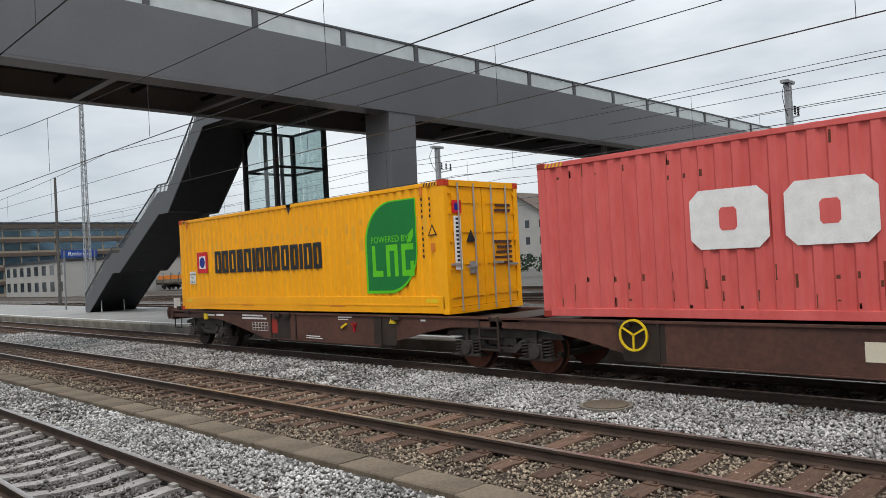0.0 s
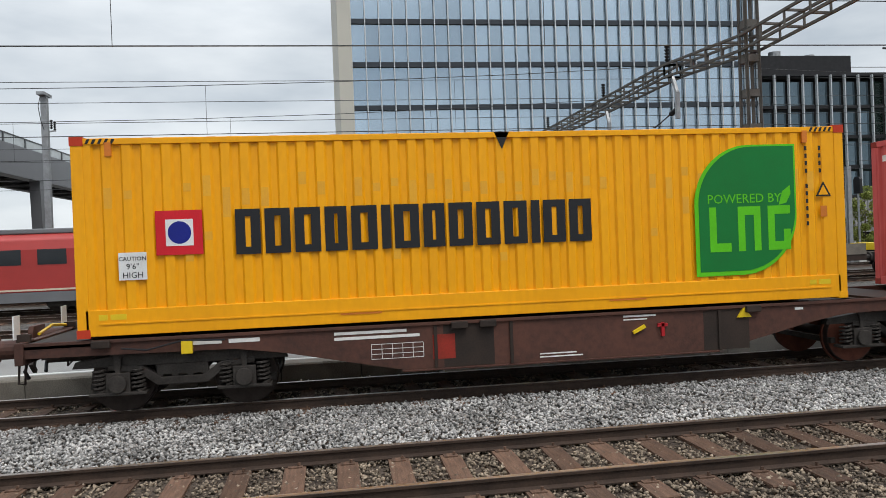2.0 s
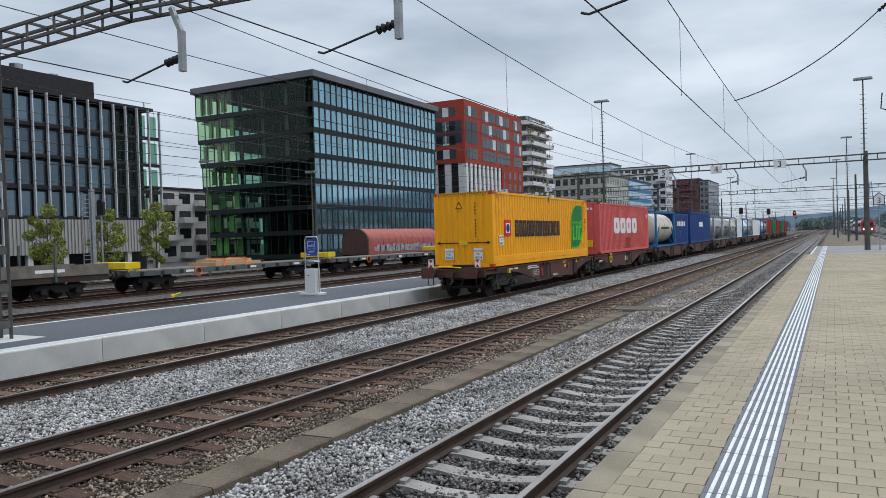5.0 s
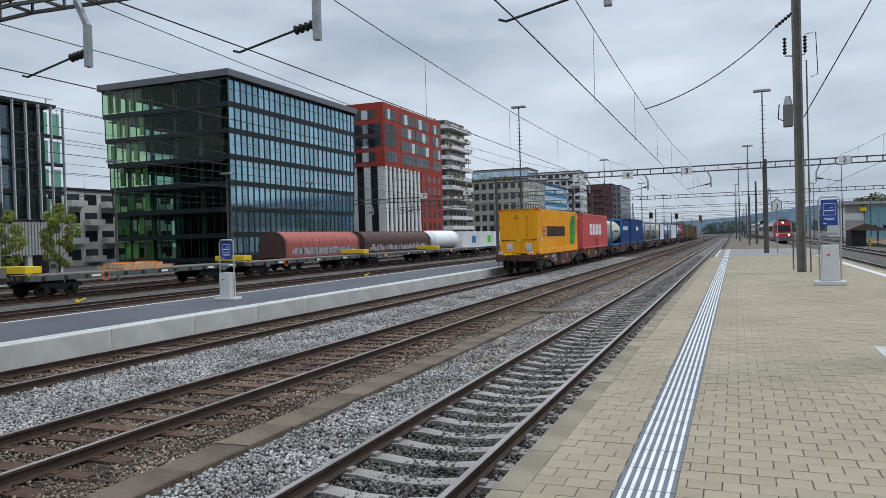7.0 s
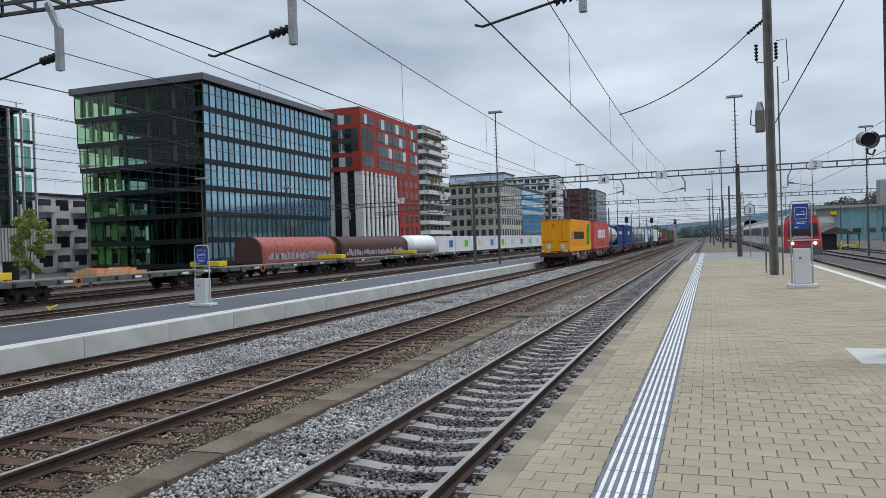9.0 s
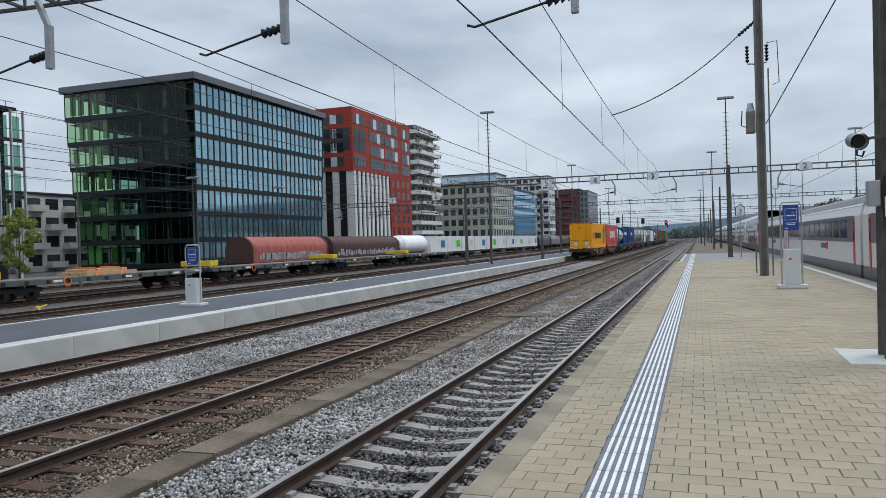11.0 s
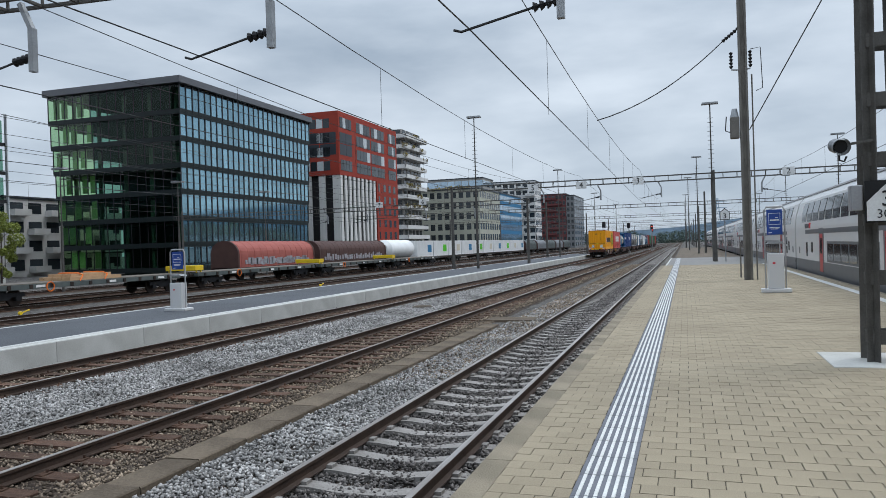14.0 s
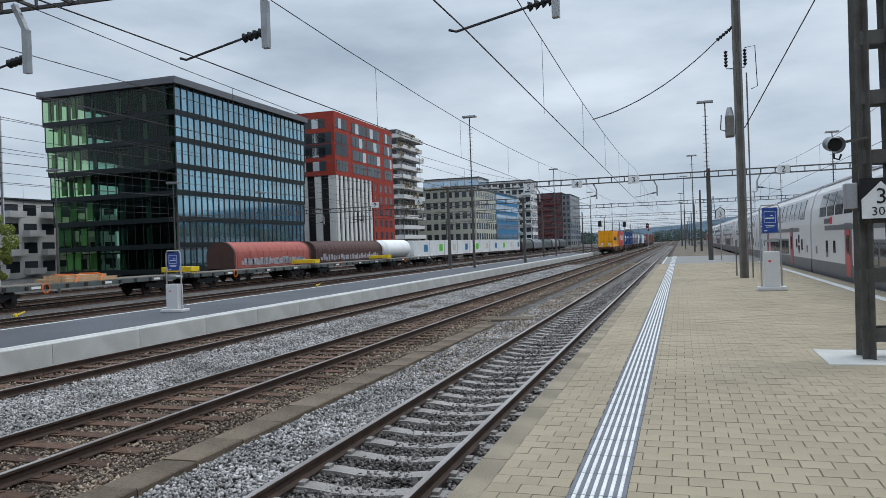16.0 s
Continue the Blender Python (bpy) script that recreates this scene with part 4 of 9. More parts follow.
for num_, x_, y_, z_ in (("5", -11.8, P2 - 0.3, 6.95), ("4", -7.85, P2 - 0.3, 6.95), ("3", -3.4, P2 - 0.3, 7.05), ("2", 7.45, P2 - 0.3, 7.2), ("7", -31.4, 74.7, 7.05), ("6", -26.4, 74.7, 7.15)):
    number_plate(num_, x_, y_, z_)


def overhead_line(x, supports, stagger=0.2, zc=5.68, zm=7.6, sag=0.6):
    th = thing("overhead_line", "thin catenary of messenger and contact wire with droppers", "overhead line", group="overhead lines")
    part("contact_wire", MB().tube([(x + (-stagger if k % 2 else stagger), y, zc) for k, y in enumerate(supports)], 0.012), M["wire"], th)
    mes, drops = [], []
    for a, b in zip(supports, supports[1:]):
        for k in range(8):
            u = k / 8
            mes.append((x, a + (b - a) * u, zm - 4 * sag * u * (1 - u)))
        for k in range(1, 6):
            u = k / 6
            drops.append((a + (b - a) * u, zm - 4 * sag * u * (1 - u)))
    mes.append((x, supports[-1], zm))
    part("messenger_wire", MB().tube(mes, 0.011), M["wire"], th)
    for y, z in drops:
        part("dropper", MB().cyl((x, y, zc), (x, y, z), 0.006, n=5), M["wire"], th)


SUP = [-75, -32, 11, 61, 105, 150, 195, 245, 300]
overhead_line(TRACK_1, SUP, zm=7.95)
overhead_line(TRACK_2, SUP, zc=5.7, zm=7.7)
overhead_line(TRACK_3, SUP)
for x_ in (TRACK_R, *YARD[:4]):
    overhead_line(x_, SUP)
feeder = thing("feeder_wire", "thin high feeder wires along the yard", "overhead line", group="overhead lines")
for x_, z_ in ((-40, 11.2), (-40.8, 10.3), (-41.6, 9.4), (-20.5, 9.2)):
    part("wire", MB().tube([(x_, y, z_) for y in (-120, -40, 40, 120, 300)], 0.016), M["wire"], feeder)


def mast(x, y, z0, h, label, arms=True):
    th = thing("catenary_mast", label, "mast", group="catenary masts")
    part("pole", MB().prism([(x - 0.16, y - 0.16), (x + 0.16, y - 0.16), (x + 0.16, y + 0.16), (x - 0.16, y + 0.16)], "z", z0, z0 + h), M["steel"], th, bevel=0.02)
    part("cap", MB().box(x - 0.55, x + 0.55, y - 0.2, y + 0.2, z0 + h, z0 + h + 0.16), M["steel"], th)
    if arms:
        part("cross_arm", MB().beam((x - 1.5, y, z0 + h - 1.6), (x, y, z0 + h - 1.9), 0.08), M["steel"], th)
        for k in (-1.4, -0.9, -0.4):
            part("insulator", insulator(MB(), (x + k, y, z0 + h - 1.6), (x + k, y, z0 + h - 1.1), 4), M["black"], th)
        part("loop_wire", MB().tube([(x + 0.5, y, z0 + h), (x + 0.9, y, z0 + h - 0.7), (x + 0.6, y, z0 + h - 1.4), (x + 0.2, y, z0 + h - 1.8)], 0.02), M["wire"], th)
    return th


mast(-42.5, -14.8, -0.3, 11.3, "grey steel mast with cross arms beside the yard")
mast(-41.0, -40.5, -0.3, 11.3, "grey steel mast with cross arms behind the footbridge")


def lattice_mast(x, y, z0, h, label):
    th = thing("lattice_mast", label, "mast", group="lattice masts")
    mb = MB()
    for s in (-1, 1):
        for t in (-1, 1):
            mb.beam((x + s * 0.2, y + t * 0.2, z0), (x + s * 0.09, y + t * 0.09, z0 + h), 0.05)
    for k in range(int(h / 0.55)):
        z = z0 + k * 0.55
        r = 0.2 - 0.11 * k * 0.55 / h
        for s in (-1, 1):
            mb.beam((x - r, y + s * r, z), (x + r, y + s * r, z + 0.5), 0.03)
            mb.beam((x + s * r, y + r, z), (x + s * r, y - r, z + 0.5), 0.03)
    part("lattice", mb, M["steel"], th)
    return th


lattice_mast(-47.3, -56.2, -0.3, 13, "slim lattice steel mast in the yard")
lattice_mast(-44.0, -27.5, -0.3, 12, "slim lattice steel mast beyond the footbridge")


def lamp_post(x, y, z0, h, label="tall platform lamp post with rungs and a flat floodlight"):
    th = thing("lamp_post", label, "lamp post", group="platform lamp posts")
    part("lower_pole", MB().cyl((x, y, z0), (x, y, z0 + h * 0.55), 0.11, 0.09, n=10), M["dull_steel"], th, smooth=True)
    part("upper_pole", MB().cyl((x, y, z0 + h * 0.55), (x, y, z0 + h), 0.055, 0.045, n=8), M["dull_steel"], th, smooth=True)
    rungs = MB()
    for k in range(int(h * 0.4 / 0.35)):
        z = z0 + h * 0.57 + k * 0.35
        rungs.cyl((x - 0.22, y, z), (x + 0.22, y, z), 0.014, n=5)
    part("rungs", rungs, M["dull_steel"], th)
    part("lamp_head", MB().prism([(-0.62, 0), (0.62, 0), (0.58, 0.16), (-0.58, 0.16)][::-1], "y", -0.25, 0.25), M["steel"], th, loc=(x, y, z0 + h), bevel=0.02)
    return th


lamp_post(-17.07, 62.2, FAR_Z, 13.0)
for x_, y_, z_ in ((2.11, 61.6, PLAT_Z), (1.63, 100, PLAT_Z - 0.1), (0.7, 132, 0.4), (0.3, 171, -0.25), (0.2, 215, -0.25), (-16.8, 105, FAR_Z), (-16.9, 150, -0.25), (-17, 200, -0.25), (14.2, 80, -0.25), (15.5, 130, -0.25), (16, 180, -0.25), (-49, 8.2, -0.3), (-46, 45.9, -0.3), (-46, 60, -0.3), (-46, 75.5, -0.3)):
    lamp_post(x_, y_, z_, 12.2 if x_ > -20 else 9.5)


# ---- footbridge with stairs, lift tower and pier ----
def footbridge():
    th = thing("footbridge", "anthracite steel footbridge with frosted glass balustrade over the tracks", "footbridge")
    y0, y1, zb, zt = -25.0, -30.3, 9.25, 11.70
    part("girder", MB().box(-150, 14, y0 - 0.25, y0, zb, zt), M["bridge"], th, "smooth anthracite side panel", bevel=0.02)
    part("girder", MB().box(-150, 14, y1, y1 + 0.25, zb, zt), M["bridge"], th, bevel=0.02)
    part("bottom_flange", MB().box(-95, 14, y0 - 1.0, y0 + 0.02, zb - 0.08, zb), M["bridge"], th)
    part("bottom_flange", MB().box(-95, 14, y1 - 0.02, y1 + 0.5, zb - 0.08, zb), M["bridge"], th)
    # black deck: the shade under the bridge is put into its colour
    part("deck", MB().box(-150, 14, y1 + 0.25, y0 - 0.25, zb + 0.9, zb + 1.1), M["black"], th, "walkway underside blackened for its shade")
    for k in range(22):
        part("cross_beam", MB().box(-94 + 4.9 * k, -93.72 + 4.9 * k, y1 + 0.5, y0 - 1.0, zb - 0.06, zb + 0.06), M["bridge"], th)
    for k in range(36):
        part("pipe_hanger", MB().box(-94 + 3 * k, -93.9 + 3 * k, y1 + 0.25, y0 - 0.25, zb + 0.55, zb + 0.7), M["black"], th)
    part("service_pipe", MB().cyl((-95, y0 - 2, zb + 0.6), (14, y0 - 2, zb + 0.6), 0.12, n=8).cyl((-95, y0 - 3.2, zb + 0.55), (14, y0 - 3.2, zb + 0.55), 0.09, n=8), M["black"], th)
    sp = 4.3
    post = MB().box(-0.11, 0.11, -0.09, 0.09, 0, 0.80).mesh("balustrade_post", M["dark_paint"])
    pane = MB().box(0.13, sp - 0.13, -0.012, 0.012, 0.02, 0.72).mesh("glass_pane", M["frosted"])
    for yy in (y0 - 0.12, y1 + 0.12):
        rail = part("handrail", MB().box(-150, 14, yy - 0.06, yy + 0.06, zt + 0.74, zt + 0.82), M["dark_paint"], th)
        for k in range(38 if yy > y1 + 1 else 0):
            part("balustrade_post", post, None, th, loc=(-149 + sp * k, yy, zt))
            part("glass_pane", pane, None, th, "frosted glass panel", loc=(-149 + sp * k, yy, zt))
    # pier on the platform, wider towards the top
    part("pier", MB().prism([(-23.8, 0.15), (-22.35, 0.15), (-22.35, zb), (-24.0, zb)], "y", y0 - 0.02, y0 - 1.7), M["bridge"], th, "flat tapering steel pier", bevel=0.02)
    part("pier", MB().prism([(-72, -0.2), (-70.5, -0.2), (-70, zb), (-72.3, zb)], "y", y0 - 0.02, y0 - 0.9), M["bridge"], th)
    return th


footbridge()


def stairs():
    th = thing("stairs", "dark steel stairs with landings and bar railings down to the platform", "stairs")
    x0, x1 = -20.7, -17.9
    path = [(-50.0, 0.2), (-45.4, 3.0), (-44.4, 3.0), (-38.9, 6.0), (-37.8, 6.0), (-33.6, 9.9), (-30.3, 9.9)]
    under = path + [(y, z - 0.35) for y, z in reversed(path)]
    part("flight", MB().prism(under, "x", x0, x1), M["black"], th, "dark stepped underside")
    for xx in (x0 - 0.04, x1 + 0.04):
        outline = [(y, z + 0.75) for y, z in path] + [(y, z - 0.42) for y, z in reversed(path)]
        part("side_plate", MB().prism(outline, "x", xx - 0.03, xx + 0.03), M["dark_paint"], th, "anthracite side plate")
        rail = MB()
        for (ya, za), (yb, zb) in zip(path, path[1:]):
            rail.beam((xx, ya, za + 1.15), (xx, yb, zb + 1.15), 0.06)
        part("handrail", rail, M["dark_paint"], th)
        for (ya, za), (yb, zb) in zip(path, path[1:]):
            n = max(2, int(abs(yb - ya) / 0.14))
            bars = MB()
            for k in range(n):
                u = k / n
                y, z = ya + (yb - ya) * u, za + (zb - za) * u
                bars.box(xx - 0.012, xx + 0.012, y - 0.012, y + 0.012, z + 0.7, z + 1.15)
            tagged(part("bars", bars, M["dark_paint"], th), kind="stuff")
    for (ya, za), (yb, zb) in zip(path, path[1:]):
        if zb > za + 0.1:
            n = int((zb - za) / 0.172)
            for k in range(n):
                u = k / n
                part("step", MB().box(x0, x1, ya + (yb - ya) * u, ya + (yb - ya) * (u + 1 / n), za + (zb - za) * u, za + (zb - za) * (u + 1 / n)), M["dark_paint"], th)
    part("support", MB().prism([(-0.2, -0.2), (0.2, -0.2), (0.2, 0.2), (-0.2, 0.2)], "z", 0.15, 5.6), M["dark_paint"], th, loc=(-20.2, -38.4, 0))
    return th


stairs()


def lift_tower():
    th = thing("lift_tower", "glazed lift tower with dark steel frame under the footbridge", "lift tower")
    x0, x1, y0, y1, z1 = -22.9, -20.0, -33.5, -30.7, 9.4
    part("plinth", MB().box(x0 - 0.05, x1 + 0.05, y0 - 0.05, y1 + 0.05, 0.1, 0.45), M["dark_paint"], th)
    for x in (x0, x1):
        for y in (y0, y1):
            part("frame_post", MB().box(x - 0.1, x + 0.1, y - 0.1, y + 0.1, 0.15, z1), M["black"], th)
    for z in (2.6, 4.9, 7.2, 9.3):
        fr = MB()
        for y in (y0, y1):
            fr.box(x0, x1, y - 0.05, y + 0.05, z, z + 0.12)
        for x in (x0, x1):
            fr.box(x - 0.05, x + 0.05, y0, y1, z, z + 0.12)
        part("frame_rail", fr, M["black"], th)
    lo = 0.45
    for z in (2.6, 4.9, 7.2, 9.3):
        for a in (0, 1):
            g = part("glass_pane", MB().box(x0 + 0.1 + a * 1.32, x0 + 1.38 + a * 1.32, y1 - 0.01, y1 + 0.01, lo, z), M["clear_glass"], th)
            g.visible_shadow = False
            g = part("glass_pane", MB().box(x1 - 0.01, x1 + 0.01, y0 + 0.1 + a * 1.32, y0 + 1.38 + a * 1.32, lo, z), M["clear_glass"], th)
            g.visible_shadow = False
            g = part("glass_pane", MB().box(x0 - 0.01, x0 + 0.01, y0 + 0.1 + a * 1.32, y0 + 1.38 + a * 1.32, lo, z), M["clear_glass"], th)
            g.visible_shadow = False
        lo = z + 0.12
    part("guide_rail", MB().box(x0 + 0.9, x0 + 1.05, y0 + 0.3, y0 + 0.45, 0.4, 9.3).box(x1 - 1.05, x1 - 0.9, y0 + 0.3, y0 + 0.45, 0.4, 9.3), M["steel"], th)
    head = MB().box(x0 - 0.1, x1 + 0.1, y0 + 1.2, y1 + 1.2, 13.7, 13.85)
    part("head_roof", head, M["dark_paint"], th, "flat roof of the upper lift lobby")
    for a, b in ((x0, y0 + 1.2), (x1, y0 + 1.2), (x0, y1 + 1.2), (x1, y1 + 1.2)):
        part("lobby_post", MB().box(a - 0.06, a + 0.06, b - 0.06, b + 0.06, 10.3, 13.7), M["dark_paint"], th)
    for xx in (x0, x1):
        part("lobby_glass", MB().box(xx - 0.01, xx + 0.01, y0 + 1.3, y1 + 1.1, 10.4, 13.6), M["frosted"], th)
    return th


lift_tower()


# ---- freight train ----
def corrugated(mb, length, z0, z1, pitch, depth, flip=1.0, margin=0.12):
    """A corrugated sheet in the y-z plane, ribs upright, outside towards +x * flip; x from 0 (outer) to -depth."""
    n = int((length - 2 * margin) / pitch)
    p = (length - 2 * margin) / n
    prof = [(0.0, 0.0), (margin, 0.0)]
    for k in range(n):
        y = margin + k * p
        prof += [(y + p * 0.12, -depth), (y + p * 0.44, -depth), (y + p * 0.56, 0.0), (y + p * 0.98, 0.0)]
    prof += [(length - margin, 0.0), (length, 0.0)]
    i = len(mb.v)
    for y, x in prof:
        mb.v += [(x * flip, y, z0), (x * flip, y, z1)]
    for k in range(len(prof) - 1):
        a = i + 2 * k
        mb.f.append((a, a + 2, a + 3, a + 1) if flip > 0 else (a + 1, a + 3, a + 2, a))
    return mb


def spun(mb, w, place):
    """Turn a sheet built in y-z so that it runs along x, and put it at place (for container ends)."""
    mb.v = [(place[0] + y, place[1] + s * 1.0, z) for (s, y, z) in mb.v]
    return mb


def container(name, label, length, body, height=2.896, width=2.44, doors_front=True, castings=None, pitch=0.275, sill=0.17):
    """A box container; y runs from its rear end at 0 to the doors at its length, z from its underside."""
    th = thing(name, label, "container", group="containers on the train")
    L, H, W = length, height, width / 2
    castings = castings or body
    for s in (1, -1):
        sheet = corrugated(MB(), L - 0.30, sill - 0.01, H - 0.10, pitch, 0.036, s)
        sheet.v = [(x + s * (W - 0.012), y + 0.15, z) for x, y, z in sheet.v]
        part("side_wall", sheet, body, th)
        part("bottom_rail", MB().box(min(s * (W - 0.07), s * W), max(s * (W - 0.07), s * W), 0.12, L - 0.12, 0.02, sill), body, th, bevel=0.008)
        part("top_rail", MB().box(min(s * (W - 0.06), s * W), max(s * (W - 0.06), s * W), 0.12, L - 0.12, H - 0.11, H - 0.02), body, th, bevel=0.008)
        for y in (0.0, L):
            a, b = (0.0, 0.17) if y == 0 else (L - 0.17, L)
            part("corner_post", MB().box(min(s * (W - 0.14), s * W), max(s * (W - 0.14), s * W), a, b, 0.11, H - 0.11), body, th, bevel=0.012)
            for z in (0.0, H - 0.12):
                part("corner_casting", MB().box(min(s * (W - 0.165), s * (W + 0.004)), max(s * (W - 0.165), s * (W + 0.004)), a - 0.004, b + 0.004, z, z + 0.12), castings, th, bevel=0.01)
    end = corrugated(MB(), 2 * W - 0.28, 0.16, H - 0.10, 0.25, 0.04, -1, margin=0.05)
    end.v = [(y - W + 0.14, 0.012 + x, z) for x, y, z in end.v]
    part("end_wall", end, body, th)
    part("end_sill", MB().box(-W + 0.16, W - 0.16, 0.0, 0.1, 0.0, 0.16), body, th)
    part("end_header", MB().box(-W + 0.16, W - 0.16, 0.0, 0.08, H - 0.11, H), body, th)
    roof = corrugated(MB(), L - 0.2, -W + 0.04, W - 0.04, 0.30, 0.02, 1)
    roof.v = [(z, y + 0.1, H - 0.012 + x) for x, y, z in roof.v]
    roof.f = [tuple(reversed(f)) for f in roof.f]
    part("roof", roof, body, th)
    part("floor", MB().box(-W + 0.05, W - 0.05, 0.05, L - 0.05, 0.06, 0.16), M["wagon_dark"], th)
    if doors_front:
        part("door_header", MB().box(-W + 0.16, W - 0.16, L - 0.1, L, H - 0.13, H), body, th)
        part("door_sill", MB().box(-W + 0.16, W - 0.16, L - 0.1, L, 0.0, 0.14), body, th)
        for s in (-1, 1):
            a, b = (-W + 0.16, -0.012) if s < 0 else (0.012, W - 0.16)
            leaf = MB().box(a, b, L - 0.07, L - 0.03, 0.15, H - 0.14)
            for z in (0.35, 1.05, 1.75, 2.4):
                leaf.box(a + 0.08, b - 0.08, L - 0.032, L - 0.012, z, z + 0.2)
            door = part("door", leaf, body, th)
            for u in (0.28, 0.75):
                x = a + (b - a) * u
                bar = part("locking_bar", MB().cyl((x, L + 0.015, 0.05), (x, L + 0.015, H - 0.05), 0.019, n=8), M["chrome"], door, "zinc-plated locking bar")
                part("bar_handle", MB().box(min(x, x + 0.32 * s), max(x, x + 0.32 * s), L + 0.02, L + 0.035, 0.95 + 0.12 * u, 1.0 + 0.12 * u), M["chrome"], door)
            for z in (0.35, 0.95, 1.55, 2.15, 2.6):
                xx = a if s < 0 else b
                part("hinge", MB().box(xx - 0.05, xx + 0.05, L - 0.02, L + 0.006, z, z + 0.09), body, door)
    return th


def plate(mb, W, y0, y1, z0, z1, d):
    """A thin sticker on the outer side face."""
    return mb.box(W - 0.002, W + d, y0, y1, z0, z1)


def outline_plate(mb, W, pts, d):
    return mb.prism(pts, "x", W, W + d)


def yellow_container():
    th = container("container", "bright yellow corrugated container with dark bars and a green leaf", 12.192, M["yellow"], width=2.5, castings=M["yellow"], sill=0.40)
    W, H, L = 1.25, 2.896, 12.192
    for s in (-1, 1):
        part("castings_cap", MB().box(min(s * (W - 0.17), s * (W + 0.008)), max(s * (W - 0.17), s * (W + 0.008)), -0.008, 0.178, H - 0.125, H + 0.004), M["red_cast"], th, "red upper corner casting")
        part("castings_cap", MB().box(min(s * (W - 0.17), s * (W + 0.008)), max(s * (W - 0.17), s * (W + 0.008)), -0.008, 0.178, -0.002, 0.122), M["red_cast"], th, "red lower corner casting")
        part("castings_cap", MB().box(min(s * (W - 0.17), s * (W + 0.008)), max(s * (W - 0.17), s * (W + 0.008)), L - 0.178, L + 0.008, H - 0.125, H + 0.004), M["red_cast"], th, "red upper corner casting")
    for a in (0.2, L - 0.62):
        stripes = MB()
        for k in range(5):
            stripes.prism([(a + k * 0.085, H - 0.10), (a + k * 0.085 + 0.04, H - 0.10), (a + k * 0.085 + 0.075, H - 0.03), (a + k * 0.085 + 0.035, H - 0.03)], "x", W - 0.004, W + 0.003)
        part("hazard_stripes", stripes, M["letter_black"], th)
    stripes = MB()
    for k in range(22):
        x = -1.05 + k * 0.095
        stripes.prism([(x, H - 0.09), (x + 0.045, H - 0.09), (x + 0.08, H - 0.02), (x + 0.035, H - 0.02)][::-1], "y", -0.004, 0.01)
    part("hazard_stripes", stripes, M["letter_black"], th, "black slanted header stripes")
    # faded repaint patches on the ribs
    rp = random.Random(5)
    patch = MB()
    for k in range(41):
        y = 0.27 + k * 0.2774 + 0.158
        if rp.random() < 0.8:
            z = H - rp.uniform(0.55, 0.8)
            plate(patch, W - 0.0115, y, y + 0.112, z - rp.uniform(0.12, 0.35), z, 0.001)
        if rp.random() < 0.3:
            z = rp.uniform(0.8, 1.7)
            plate(patch, W - 0.0115, y, y + 0.112, z, z + rp.uniform(0.1, 0.3), 0.001)
    tagged(part("paint_wear", patch, M["yellow_patch"], th), kind="stuff")
    # lower double rail with fork pockets
    part("lower_rib", MB().box(W - 0.03, W + 0.012, 0.3, L - 0.3, 0.185, 0.205), M["yellow"], th)
    for y in (3.75, 8.0):
        part("pocket_strip", MB().box(W - 0.02, W + 0.008, y, y + 0.62, 0.15, 0.175), M["orange"], th, "orange strip at a fork pocket")
    for y in (0.47, L - 0.75):
        part("lashing_slot", MB().box(W - 0.03, W + 0.006, y, y + 0.09, H - 0.28, H - 0.08), M["orange"], th)
    part("damage_mark", outline_plate(MB(), W - 0.006, [(6.22, H - 0.02), (6.34, H - 0.29), (6.46, H - 0.02)], 0.006), M["letter_black"], th, "black triangular mark")
    # square emblem
    em = part("emblem", plate(MB(), W, 1.13, 1.79, H - 1.74, H - 1.09, 0.003), M["sticker_red"], th, "red square emblem with white field and blue disc")
    part("emblem_field", plate(MB(), W, 1.27, 1.66, H - 1.61, H - 1.22, 0.006), M["sticker_white"], em)
    disc = MB().cyl((W + 0.004, 1.465, H - 1.415), (W + 0.009, 1.465, H - 1.415), 0.165, n=28)
    part("emblem_disc", disc, M["sticker_blue"], em)
    # the shipping line's name: letter-high dark bars
    y = 2.26
    for wdt in (0.36, 0.37, 0.38, 0.33, 0.39, 0.13, 0.38, 0.33, 0.37, 0.37, 0.37, 0.13, 0.36, 0.36):
        bar = plate(MB(), W, y, y + 0.14, H - 1.77, H - 1.10, 0.003)
        if wdt > 0.2:
            plate(bar, W, y + wdt - 0.14, y + wdt, H - 1.77, H - 1.10, 0.003)
            plate(bar, W, y + 0.14, y + wdt - 0.14, H - 1.77, H - 1.66, 0.003)
            plate(bar, W, y + 0.14, y + wdt - 0.14, H - 1.21, H - 1.10, 0.003)
        part("name_bar", bar, M["letter_black"], th)
        y += wdt + 0.066
    # leaf-shaped panel
    def leaf(y0, y1, z0, z1, r):
        pts = [(y0, z0)]
        pts += [(y1 - r + r * math.sin(a), z0 + r - r * math.cos(a)) for a in np.linspace(0, math.pi / 2, 14)]
        pts += [(y1, z1)]
        pts += [(y0 + r - r * math.sin(a), z1 - r + r * math.cos(a)) for a in np.linspace(0, math.pi / 2, 14)]
        return pts
    lf = part("leaf_panel", outline_plate(MB(), W - 0.002, leaf(9.50, 11.30, H - 2.43, H - 0.30, 0.98), 0.004), M["green_light"], th, "green leaf-shaped panel with bright rim")
    part("leaf_face", outline_plate(MB(), W, leaf(9.57, 11.27, H - 2.36, H - 0.33, 0.94), 0.005), M["green"], lf)
    write("leaf_words", "POWERED BY", 0.212, M["green_light"], lf, (W + 0.006, 9.72, H - 1.25), (0, 1, 0), (0, 0, 1), "bright green words")
